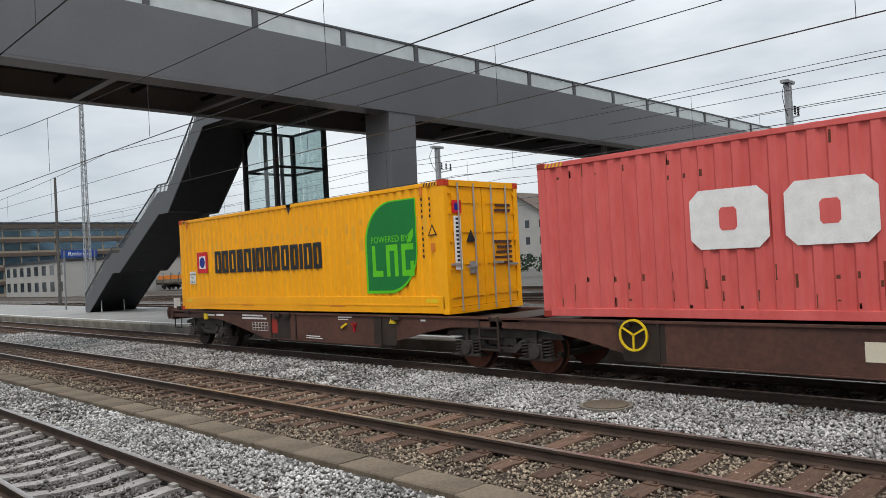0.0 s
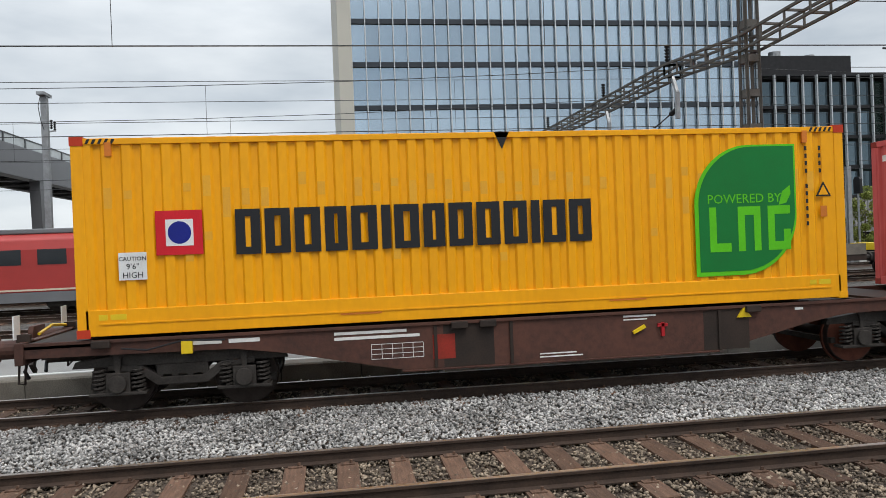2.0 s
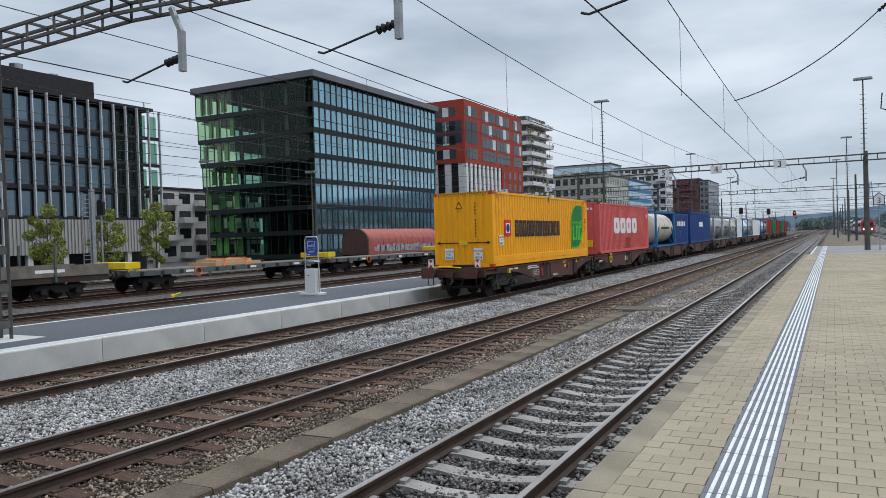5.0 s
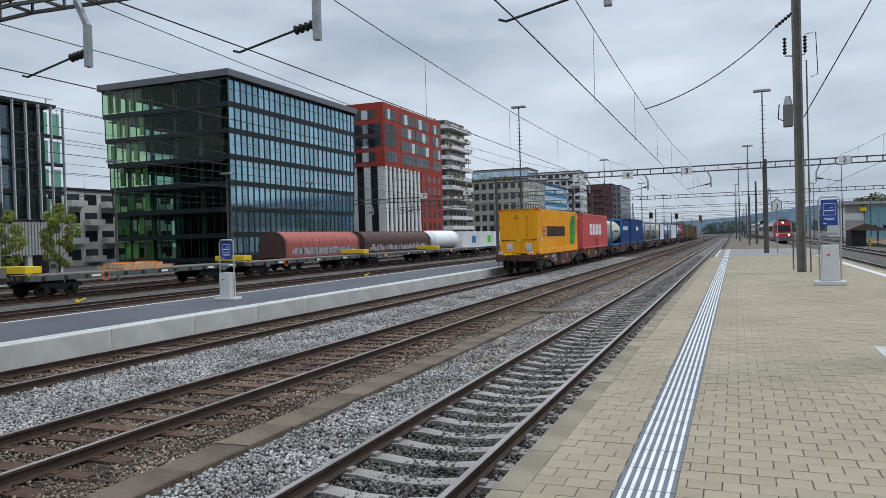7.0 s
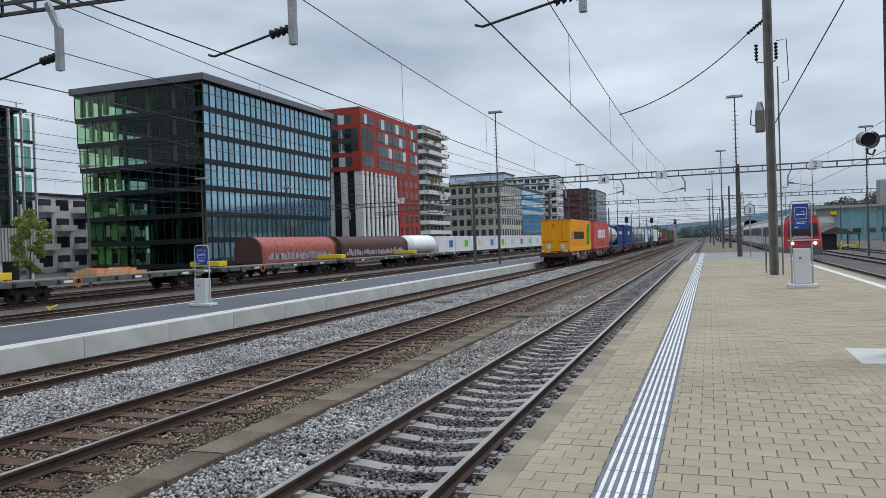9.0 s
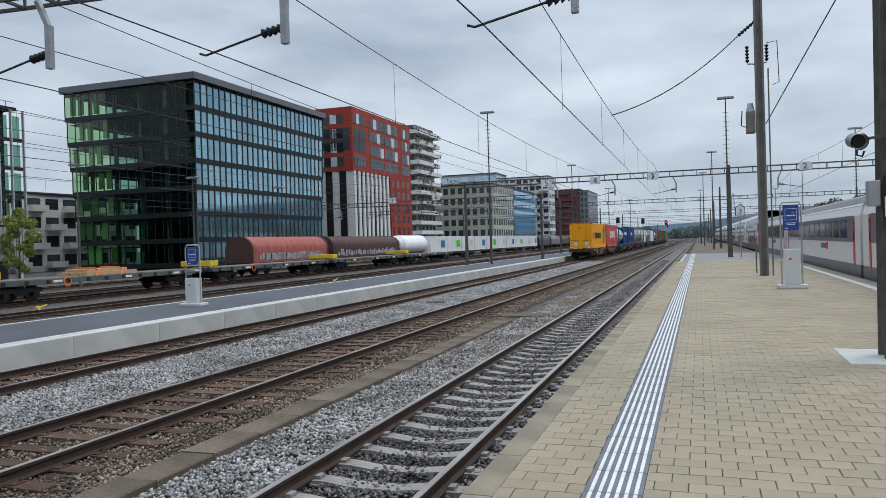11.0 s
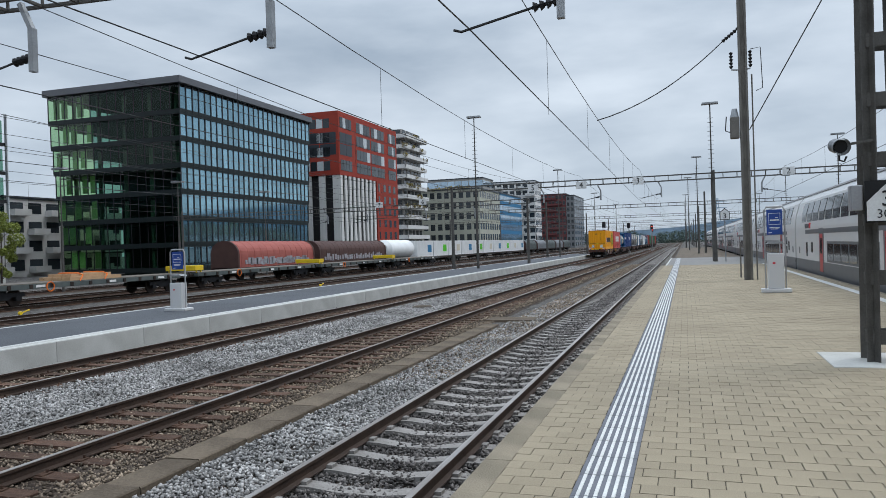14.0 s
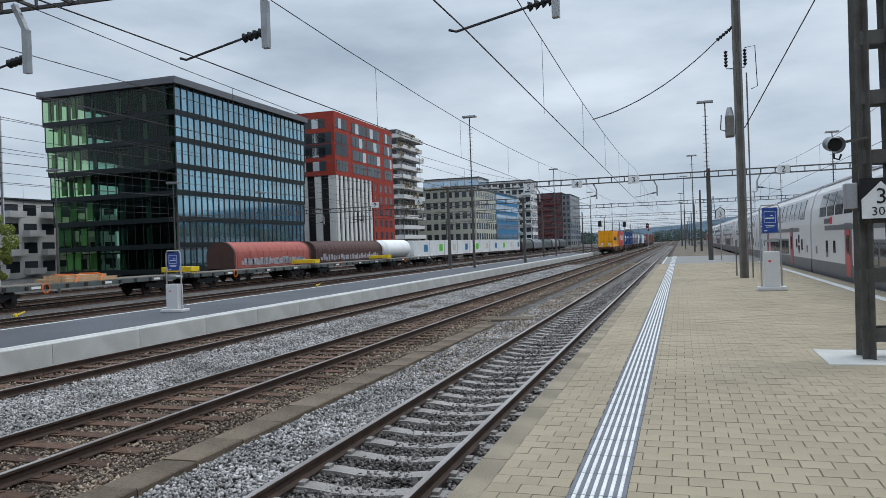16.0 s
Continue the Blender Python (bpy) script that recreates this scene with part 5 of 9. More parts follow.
    for a, b, c, d in ((9.75, 9.87, 2.04, 1.31), (9.87, 10.12, 2.04, 1.90), (10.25, 10.37, 2.04, 1.31), (10.37, 10.53, 1.45, 1.31), (10.53, 10.65, 2.04, 1.31), (10.78, 10.90, 2.04, 1.31), (10.90, 11.18, 1.45, 1.31), (10.90, 11.18, 2.04, 1.90), (11.06, 11.18, 1.90, 1.70)):
        part("leaf_bar", plate(MB(), W + 0.003, a, b, H - c, H - d, 0.004), M["green_light"], lf)
    part("leaf_sprig", outline_plate(MB(), W + 0.004, [(10.98, H - 1.30), (11.12, H - 1.27), (11.2, H - 1.12), (11.19, H - 0.98), (11.05, H - 1.08)], 0.003), M["green_light"], lf)
    # height warning and columns of marks
    cs = part("caution_label", plate(MB(), W, 0.60, 0.99, H - 2.08, H - 1.68, 0.003), M["sticker_white"], th, "white height warning label")
    for k, tx in enumerate(("CAUTION", "9'6\"", "HIGH")):
        write("caution_line", tx, 0.085 if k == 0 else 0.12, M["letter_black"], cs, (W + 0.004, 0.795, H - 1.80 - 0.125 * k), (0, 1, 0), (0, 0, 1), align="CENTER")
    col = MB()
    for k in range(11):
        if k != 4:
            plate(col, W, 11.48, 11.52, H - 0.41 - k * 0.125, H - 0.34 - k * 0.125, 0.003)
    for k in range(4):
        plate(col, W, 11.73, 11.77, H - 0.41 - k * 0.125, H - 0.34 - k * 0.125, 0.003)
    tagged(part("mark_column", col, M["letter_black"], th, "column of small black marks"), kind="stuff")
    part("warning_triangle", outline_plate(MB(), W, [(11.66, H - 1.18), (11.94, H - 1.18), (11.80, H - 0.93)], 0.003), M["letter_black"], th)
    part("triangle_face", outline_plate(MB(), W + 0.001, [(11.71, H - 1.155), (11.89, H - 1.155), (11.80, H - 0.99)], 0.004), M["yellow"], th)
    part("mark_plate", plate(MB(), W, 11.74, 11.86, H - 1.52, H - 1.34, 0.003), M["orange"], th)
    for y in (0.3, 11.5):
        part("size_marks", plate(MB(), W, y, y + 0.12, 0.25, 0.33, 0.003).box(W - 0.002, W + 0.004, y + 0.16, y + 0.38, 0.25, 0.33), M["machine_yellow"], th)
    # rear end: arrows, labels, column of marks, triangle
    for s in (-1, 1):
        x0, x1 = (-1.15, -0.2) if s < 0 else (0.2, 1.15)
        ar = MB().box(x0 + (0.12 if s < 0 else 0), x1 - (0.12 if s > 0 else 0), -0.003, 0.012, 0.93, 0.965)
        tip = -1.15 if s < 0 else 1.15
        tri = [(tip, 0.9475), (tip - s * 0.14, 0.885), (tip - s * 0.14, 1.01)]
        ar.prism(tri if s < 0 else tri[::-1], "y", -0.003, 0.012)
        part("arrow", ar, M["letter_black"], th, "long black arrow")
        lb = part("caution_label", MB().box(s * 0.62 - 0.19, s * 0.62 + 0.19, -0.003, 0.01, 0.30, 0.74), M["sticker_white"], th, "white height warning label")
        for k, tx in enumerate(("CAUTION", "9'6\"", "HIGH")):
            write("caution_line", tx, 0.085 if k == 0 else 0.12, M["letter_black"], lb, (s * 0.62, -0.006, 0.60 - 0.13 * k), (1, 0, 0), (0, 0, 1), align="CENTER")
    part("arrow_plate", MB().box(-0.17, 0.17, -0.003, 0.01, 0.86, 1.03), M["machine_yellow"], th)
    col = MB()
    for k in range(11):
        if k != 4:
            col.box(0.51, 0.55, -0.003, 0.012, H - 0.49 - k * 0.125, H - 0.42 - k * 0.125)
    tagged(part("mark_column", col, M["letter_black"], th), kind="stuff")
    tri = MB().prism([(-0.3, H - 0.62), (0.0, H - 0.62), (-0.15, H - 0.35)][::-1], "y", -0.003, 0.012)
    part("warning_triangle", tri, M["letter_black"], th)
    part("triangle_face", MB().prism([(-0.25, H - 0.592), (-0.05, H - 0.592), (-0.15, H - 0.42)][::-1], "y", -0.006, 0.012), M["yellow"], th)
    # no recess is cut: a black block stands in for its shade
    part("sill_shade_block", MB().box(-0.5, 0.5, -0.006, 0.03, 0.0, 0.11), M["black"], th, "black block painted as the end sill's shaded recess")
    # door side: emblem, upright bars, plates
    de = part("door_emblem", MB().box(0.72, 1.0, L - 0.01, L + 0.008, H - 0.72, H - 0.44), M["sticker_red"], th, "small red door emblem")
    part("emblem_field", MB().box(0.78, 0.94, L - 0.005, L + 0.011, H - 0.66, H - 0.5), M["sticker_blue"], de)
    db = part("door_strip", MB().box(0.76, 0.97, L - 0.01, L + 0.007, H - 1.95, H - 0.78), M["sticker_white"], th, "white upright strip with dark marks")
    for k in range(12):
        part("strip_mark", MB().box(0.81, 0.92, L, L + 0.010, H - 0.87 - k * 0.09, H - 0.82 - k * 0.09), M["letter_black"], db)
    part("door_triangle", MB().prism([(0.3, H - 1.35), (0.58, H - 1.35), (0.44, H - 1.08)], "y", L - 0.02, L + 0.006), M["letter_black"], th)
    part("data_plate", MB().box(0.3, 0.52, L - 0.02, L + 0.006, H - 2.05, H - 1.78), M["silver"], th)
    marks = MB()
    for r in range(7):
        marks.box(-0.95, -0.95 + 0.5 + 0.05 * (r % 3), L - 0.02, L + 0.004, H - 0.55 - 0.12 * r - (0.6 if r > 1 else 0), H - 0.49 - 0.12 * r - (0.6 if r > 1 else 0))
    tagged(part("door_marks", marks, M["wagon"], th, "lines of small dark marks"), kind="stuff")
    return th


def red_container():
    th = container("container", "faded red corrugated container with large white blocks and rust", 12.192, M["red"], width=2.44, castings=M["red_dark"], doors_front=True)
    W, H, L = 1.22, 2.896, 12.192
    # four white letter-sized blocks with their counters
    for k, (a, b) in enumerate(((3.02, 4.27), (4.5, 5.75), (6.0, 7.2), (7.45, 8.7))):
        z0, z1 = 1.12, 2.06
        c = 0.16
        corners = [(a + c, z0), (b - c, z0), (b, z0 + c), (b, z1 - c), (b - c, z1), (a + c, z1), (a, z1 - c), (a, z0 + c)]
        blk = part("name_block", outline_plate(MB(), W, corners, 0.003), M["letter_white"], th, "worn white block")
        mid = (a + b) / 2
        slot = [(mid - 0.1, z0 + 0.29), (mid + 0.1, z0 + 0.29), (mid + 0.14, z0 + 0.34), (mid + 0.14, z1 - 0.34), (mid + 0.1, z1 - 0.29), (mid - 0.1, z1 - 0.29), (mid - 0.14, z1 - 0.34), (mid - 0.14, z0 + 0.34)]
        part("block_slot", outline_plate(MB(), W + 0.001, slot, 0.005), M["red"], blk, "faded red slot")
    rr = random.Random(8)
    rust = MB()
    for k in range(90):
        y = 0.27 + rr.randrange(41) * 0.2774 + 0.165
        z = rr.choice((0.18, 0.2, 0.3, 0.5, 0.62, 0.64, 2.3, 2.55))
        h = rr.uniform(0.03, 0.28) if z < 1 else rr.uniform(0.1, 0.3)
        plate(rust, W - 0.0115, y, y + rr.uniform(0.012, 0.06), z, z + h * rr.uniform(0.3, 1.0), 0.001)
    tagged(part("rust_wear", rust, M["rust"], th, "scattered rust streaks"), kind="stuff")
    part("repaint", plate(MB(), W - 0.0115, 5.75, 6.9, 0.2, 0.85, 0.0006), M["red_dark"], th, "darker repainted patch")
    part("door_plate", MB().box(0.35, 0.8, -0.006, 0.02, 0.42, 0.80), M["machine_yellow"], th, "yellow plate on the end wall")
    mk = MB()
    for k in range(9):
        mk.box(-0.9 + 0.2 * k, -0.78 + 0.2 * k, -0.006, 0.02, H - 0.42, H - 0.30)
    tagged(part("end_marks", mk, M["letter_white"], th, "row of small white marks"), kind="stuff")
    for y in (0.18, 11.4):
        st = MB()
        for k in range(5):
            st.prism([(y + k * 0.085, H - 0.10), (y + k * 0.085 + 0.04, H - 0.10), (y + k * 0.085 + 0.075, H - 0.03), (y + k * 0.085 + 0.035, H - 0.03)], "x", W - 0.004, W + 0.003)
        part("hazard_stripes", st, M["machine_yellow"], th)
    part("corner_mark", plate(MB(), W, 11.5, 11.75, H - 0.75, H - 0.55, 0.003), M["sticker_white"], th)
    return th


def tank_container(frame_mat, tank_mat, label, length=7.15):
    th = thing("tank_container", label, "tank container", group="containers on the train")
    W, H, L = 1.22, 2.7, length
    fr = MB()
    for s in (-1, 1):
        for y in (0.08, L - 0.08):
            fr.beam((s * (W - 0.07), y, 0), (s * (W - 0.07), y, H), 0.14)
        for z in (0.08, H - 0.07):
            fr.beam((s * (W - 0.07), 0, z), (s * (W - 0.07), L, z), 0.12)
        fr.beam((s * (W - 0.07), 0.1, 0.1), (s * (W - 0.07), 1.1, H * 0.55), 0.08)
        fr.beam((s * (W - 0.07), L - 0.1, 0.1), (s * (W - 0.07), L - 1.1, H * 0.55), 0.08)
    for y in (0.08, L - 0.08):
        for z in (0.08, H - 0.07):
            fr.beam((-W + 0.1, y, z), (W - 0.1, y, z), 0.12)
        fr.beam((-W + 0.1, y, 0.1), (0, y, H * 0.5), 0.08)
        fr.beam((W - 0.1, y, 0.1), (0, y, H * 0.5), 0.08)
    part("frame", fr, frame_mat, th)
    r, c = 1.13, 1.42
    tank = MB().cyl((0, 0.5, c), (0, L - 0.5, c), r, n=32, caps=False)
    for y, e in ((0.5, -1), (L - 0.5, 1)):
        for r0, r1, a, b in ((r, 0.9, 0, 0.16), (0.9, 0.55, 0.16, 0.28), (0.55, 0.02, 0.28, 0.34)):
            tank.cyl((0, y + e * a, c), (0, y + e * b, c), r0, r1, n=32, caps=False)
    part("tank", tank, tank_mat, th, smooth=True)
    for y in (1.6, 3.5, L - 1.6):
        part("tank_band", MB().cyl((0, y - 0.04, c), (0, y + 0.04, c), r + 0.012, n=32), M["silver"], th, smooth=True)
    part("manhole", MB().cyl((0, L / 2, c + r - 0.05), (0, L / 2, c + r + 0.12), 0.28, n=16), M["silver"], th)
    part("walkway", MB().box(-0.25, 0.25, 0.2, L - 0.2, H - 0.02, H + 0.01), M["steel"], th)
    part("name_bar", MB().box(r - 0.03, r + 0.006, L * 0.3, L * 0.7, c - 0.09, c + 0.09), M["letter_black"], th)
    return th


def wheelset(parent, y, red, full=True):
    ws = new("wheelset")
    ws.parent = parent
    ws.location = (0, y, 0.46)
    for s in (-1, 1):
        x0, x1 = sorted((s * 0.68, s * 0.815))
        w = part("wheel", MB().cyl((x0, 0, 0), (x1, 0, 0), 0.46, n=32), M["wheel"], ws, smooth=True)
        if not full:
            continue
        xr = s * 0.819
        part("rim", MB().cyl((s * 0.66, 0, 0), (s * 0.705, 0, 0), 0.487, n=32).cyl((min(s * 0.80, xr), 0, 0), (max(s * 0.80, xr), 0, 0), 0.445, n=32), M["wheel_red"] if red else M["wheel"], ws, smooth=True)
        spoke = MB()
        for k in range(4):
            a = k * math.pi / 2
            spoke.beam((s * 0.822, 0.12 * math.cos(a), 0.12 * math.sin(a)), (s * 0.822, 0.17 * math.cos(a), 0.17 * math.sin(a)), 0.03)
        part("hub_mark", spoke, M["sticker_white"] if red else M["bogie"], ws)
    part("axle", MB().cyl((-0.95, 0, 0), (0.95, 0, 0), 0.085, n=12), M["bogie"], ws, smooth=True)
    return ws


def bogie(wagon, yc, red=False, full=True):
    bg = new("bogie")
    bg.parent = wagon
    bg.location = (0, yc, 0)
    for s in (-1, 1):
        x = s * 1.0
        part("upper_bar", MB().prism([(-1.55, 0.70), (1.55, 0.70), (1.50, 0.80), (0.9, 0.88), (-0.9, 0.88), (-1.50, 0.80)], "x", x - 0.06, x + 0.06), M["bogie"], bg, bevel=0.012)
        pts = [(-1.05, 0.66), (-0.62, 0.60), (-0.36, 0.40), (0.36, 0.40), (0.62, 0.60), (1.05, 0.66), (1.05, 0.74), (0.56, 0.70), (0.30, 0.52), (-0.30, 0.52), (-0.56, 0.70), (-1.05, 0.74)]
        part("side_frame", MB().prism(pts, "x", x - 0.08, x + 0.08), M["bogie"], bg, bevel=0.012)
        for e in (-0.34, -0.12, 0.10, 0.32) if full else ():
            part("frame_web", MB().box(x - 0.045, x + 0.045, e - 0.03, e + 0.05, 0.46, 0.74), M["bogie"], bg)
        for yw in (-0.9, 0.9) if full else ():
            part("hanger", MB().prism([(yw - 0.03, 0.56), (yw + 0.03, 0.56), (yw + 0.05, 0.84), (yw + 0.12, 0.92), (yw - 0.12, 0.92), (yw - 0.05, 0.84)], "x", x - 0.02 + 0.1 * s, x + 0.02 + 0.1 * s), M["bogie"], bg)
            part("spring_seat", MB().box(x - 0.1, x + 0.15, yw - 0.4, yw + 0.4, 0.29, 0.34), M["bogie"], bg, bevel=0.01)
        for yw in (-0.9, 0.9):
            box = MB().box(x - 0.1, x + 0.13, yw - 0.17, yw + 0.17, 0.30, 0.62).cyl((x + 0.13 * s, yw, 0.46), (x + 0.19 * s, yw, 0.46), 0.13, n=16)
            part("axle_box", box, M["bogie"], bg, bevel=0.01)
            for e in (-0.27, 0.27) if full else ():
                coil = [(x + 0.05 * s + 0.088 * math.cos(u), yw + e + 0.088 * math.sin(u), 0.35 + 0.0098 * u) for u in np.linspace(0, 34, 60)]
                part("spring", MB().tube(coil, 0.02, 5), M["bogie"], bg)
    part("bolster", MB().box(-1.05, 1.05, -0.3, 0.3, 0.55, 0.85), M["bogie"], bg)
    for e in (-1.3, 1.3) if full else (1.3,):
        part("brake_rigging", MB().beam((-0.9, e, 0.4), (0.9, e, 0.4), 0.09), M["bogie"], bg)
    return bg, [wheelset(wagon, yc + e, red, full) for e in (-0.9, 0.9)]


WAGON = 29.59


def articulated_wagon(detail=True):
    """Two-section container wagon; y from the rear buffers at 0."""
    th = thing("container_wagon", "grimy brown articulated container wagon with fishbelly side sills", "wagon", group="wagons of the freight train")
    wheels = []
    for c, red in ((2.75, False), (14.80, True), (26.85, False)):
        bg, ws = bogie(th, c, red, detail)
        wheels += ws
    W, top = 1.20, 1.13
    for y0, flip in ((0.62, False), (14.95, True)):
        Ls = 14.0
        prof = [(0, top), (0, top - 0.22), (2.9, top - 0.24), (3.6, top - 0.34), (5.5, 0.40), (10.6, 0.40), (12.2, top - 0.36), (12.9, top - 0.24), (Ls, top - 0.22), (Ls, top)]
        if flip:
            prof = [(Ls - y, z) for y, z in prof][::-1]
        prof = [(y0 + y, z) for y, z in prof]
        for s in (-1, 1):
            xa, xb = sorted((s * (W - 0.05), s * W))
            sill = part("side_sill", MB().prism(prof, "x", xa, xb), M["wagon"], th, "brown fishbelly side sill")
            xe, xf = sorted((s * (W - 0.06), s * (W + 0.035)))
            part("top_flange", MB().box(xe, xf, y0, y0 + Ls, top - 0.05, top), M["wagon"], sill, bevel=0.006)
            xg, xh = sorted((s * (W - 0.12), s * (W + 0.03)))
            part("bottom_flange", MB().box(xg, xh, y0 + (5.4 if not flip else 3.4), y0 + (10.6 if not flip else 8.6), 0.385, 0.405), M["wagon"], sill)
            for u in (5.9, 7.1, 10.6):
                u = Ls - u if flip else u
                part("stiffener", MB().box(*sorted((s * W, s * (W + 0.03))), y0 + u, y0 + u + 0.05, 0.42, top - 0.06), M["wagon_dark"], sill)
            for u in (6.5, 10.8):
                u = Ls - u if flip else u
                part("dark_plate", MB().box(*sorted((s * W, s * (W + 0.003))), y0 + u - 0.45, y0 + u + 0.35, 0.42, top - 0.06), M["wagon_dark"], sill)
            for u in (1.05, 6.3, 6.75, 11.2):
                u = Ls - u if flip else u
                part("container_spigot", MB().box(*sorted((s * (W - 0.04), s * (W + 0.09))), y0 + u - 0.13, y0 + u + 0.13, top - 0.12, top - 0.01), M["wagon_dark"], th, "steel container spigot", bevel=0.012)
        deck = MB()
        for k in range(10):
            deck.box(-W + 0.07, W - 0.07, y0 + 0.2 + k * 1.48, y0 + 0.45 + k * 1.48, top - 0.26, top - 0.06)
        deck.box(-0.35, 0.35, y0, y0 + Ls, top - 0.4, top - 0.08)
        part("underframe", deck, M["wagon_dark"], th)
    for y0 in (0.62, 14.3, 28.3):
        part("end_deck", MB().box(-W, W, y0, y0 + (1.0 if y0 != 14.3 else 1.1), top - 0.09, top - 0.02), M["wagon_dark"], th)
    st = MB()
    for k in range(3):
        st.box(W - 0.25, W + 0.03, 14.35, 14.85, 0.45 + 0.22 * k, 0.48 + 0.22 * k)
    st.beam((W, 14.35, 0.42), (W, 14.35, top), 0.04).beam((W, 14.85, 0.42), (W, 14.85, top), 0.04)
    part("steps", st, M["wagon_dark"], th)
    for e, y in ((-1, 0.62), (1, WAGON - 0.62)):
        part("headstock", MB().box(-1.25, 1.25, min(y, y + e * 0.12), max(y, y + e * 0.12), 0.82, 1.14), M["wagon"], th, bevel=0.01)
        for s in (-0.875, 0.875):
            bf = MB().cyl((s, y, 1.02), (s, y + e * 0.45, 1.02), 0.14, n=16).cyl((s, y + e * 0.3, 1.02), (s, y + e * 0.56, 1.02), 0.11, n=16)
            bf.prism([(s - 0.24, 0.82), (s + 0.24, 0.82), (s + 0.28, 0.92), (s + 0.28, 1.12), (s + 0.24, 1.22), (s - 0.24, 1.22), (s - 0.28, 1.12), (s - 0.28, 0.92)][::-1], "y", min(y + e * 0.54, y + e * 0.62), max(y + e * 0.54, y + e * 0.62))
            part("buffer", bf, M["wagon"], th, "brown side buffer")
        hook = MB().beam((0, y, 1.0), (0, y + e * 0.3, 0.98), 0.1).beam((0, y + e * 0.28, 1.0), (0, y + e * 0.34, 0.62), 0.06).beam((0.08, y + e * 0.34, 0.7), (-0.08, y + e * 0.34, 0.55), 0.06)
        part("coupling", hook, M["bogie"], th)
        for s in (-0.45, 0.42):
            part("brake_hose", MB().tube([(s, y, 0.9), (s, y + e * 0.22, 0.85), (s, y + e * 0.3, 0.62), (s * 0.8, y + e * 0.28, 0.5)], 0.03), M["black"], th)
        for s in (-1.12, 1.12):
            part("hand_rail", MB().tube([(s, y + e * 0.1, 0.85), (s, y + e * 0.12, 0.55), (s * 0.8, y + e * 0.12, 0.5), (s * 0.8, y + e * 0.1, 0.8)], 0.018), M["wagon_dark"], th)
    if detail:
        W2 = W + 0.006
        for y0, y1, z0, z1 in ((2.9, 3.35, 0.98, 1.04), (3.45, 3.9, 0.98, 1.04), (5.0, 6.1, 1.0, 1.045), (5.0, 6.3, 0.92, 0.965), (8.2, 8.8, 0.52, 0.54), (8.2, 8.9, 0.47, 0.49), (9.6, 10.15, 1.03, 1.06), (9.6, 10.0, 0.98, 1.0), (12.6, 12.75, 1.0, 1.04)):
            part("marking", MB().box(W - 0.01, W2, y0, y1, z0, z1), M["letter_white"], th, "small white markings")
        grid = MB()
        for r in range(4):
            grid.box(W - 0.01, W2, 5.55, 6.35, 0.60 + 0.075 * r, 0.608 + 0.075 * r)
        for cidx in range(6):
            grid.box(W - 0.01, W2, 5.55 + 0.16 * cidx, 5.558 + 0.16 * cidx, 0.60, 0.83)
        part("load_table", grid, M["letter_white"], th, "white load table")
        part("weight_panel", MB().box(W - 0.01, W2, 6.5, 6.85, 0.55, 0.93), M["red_dark"], th, "dull red weight panel")
        part("warning_triangle", MB().prism([(11.55, 0.93), (11.8, 0.93), (11.675, 1.1)], "x", W - 0.01, W2 + 0.03), M["machine_yellow"], th, "yellow warning triangle")
        part("lever", MB().beam((W + 0.02, 9.75, 0.78), (W + 0.02, 9.95, 0.88), 0.05), M["machine_yellow"], th, "yellow brake lever")
        part("lever", MB().beam((W + 0.02, 10.25, 0.70), (W + 0.02, 10.25, 0.92), 0.05).beam((W + 0.02, 10.17, 0.88), (W + 0.02, 10.33, 0.88), 0.05), M["train_red"], th, "red brake lever")
        wh = MB()
        for k in range(20):
            a, b = k * math.pi / 10, (k + 1) * math.pi / 10
            wh.beam((W + 0.08, 17.95 + 0.26 * math.cos(a), 0.88 + 0.26 * math.sin(a)), (W + 0.08, 17.95 + 0.26 * math.cos(b), 0.88 + 0.26 * math.sin(b)), 0.035)
        for k in range(3):
            a = k * 2 * math.pi / 3 + 0.5
            wh.beam((W + 0.08, 17.95, 0.88), (W + 0.08, 17.95 + 0.25 * math.cos(a), 0.88 + 0.25 * math.sin(a)), 0.03)
        part("hand_brake_wheel", wh, M["machine_yellow"], th, "yellow hand brake wheel")
        for z in (0.62,):
            part("maker_plate", MB().box(W - 0.01, W2, 21.5, 22.1, z, z + 0.28), M["cream"], th, "pale oval-marked plate")
        part("bracket", MB().box(W - 0.01, W + 0.07, 2.78, 2.94, 0.86, 1.06), M["machine_yellow"], th, "yellow chain bracket", bevel=0.01)
        part("chain", MB().tube([(W + 0.05, 1.95, 0.99), (W + 0.06, 2.3, 0.95), (W + 0.06, 2.8, 1.06), (W + 0.06, 3.4, 1.04)], 0.013), M["letter_black"], th, "black and yellow chain")
        for s in (-0.95, 1.0):
            tb = part("tail_board", MB().box(s - 0.11, s + 0.11, 0.44, 0.46, 1.18, 1.52), M["sticker_white"], th, "red and white tail board")
            part("board_mark", MB().prism([(s - 0.10, 1.20), (s + 0.10, 1.20), (s, 1.33)][::-1], "y", 0.432, 0.45).prism([(s - 0.10, 1.50), (s + 0.10, 1.50), (s, 1.37)], "y", 0.432, 0.45), M["train_red"], tb)
            part("board_bracket", MB().box(s - 0.03, s + 0.03, 0.45, 0.64, 1.08, 1.24), M["wagon_dark"], tb)
        part("uncoupling_rod", MB().tube([(-1.1, 0.5, 1.18), (-0.4, 0.45, 1.25), (0.3, 0.5, 1.18)], 0.025), M["machine_yellow"], th, "yellow uncoupling rod")
    return th, wheels


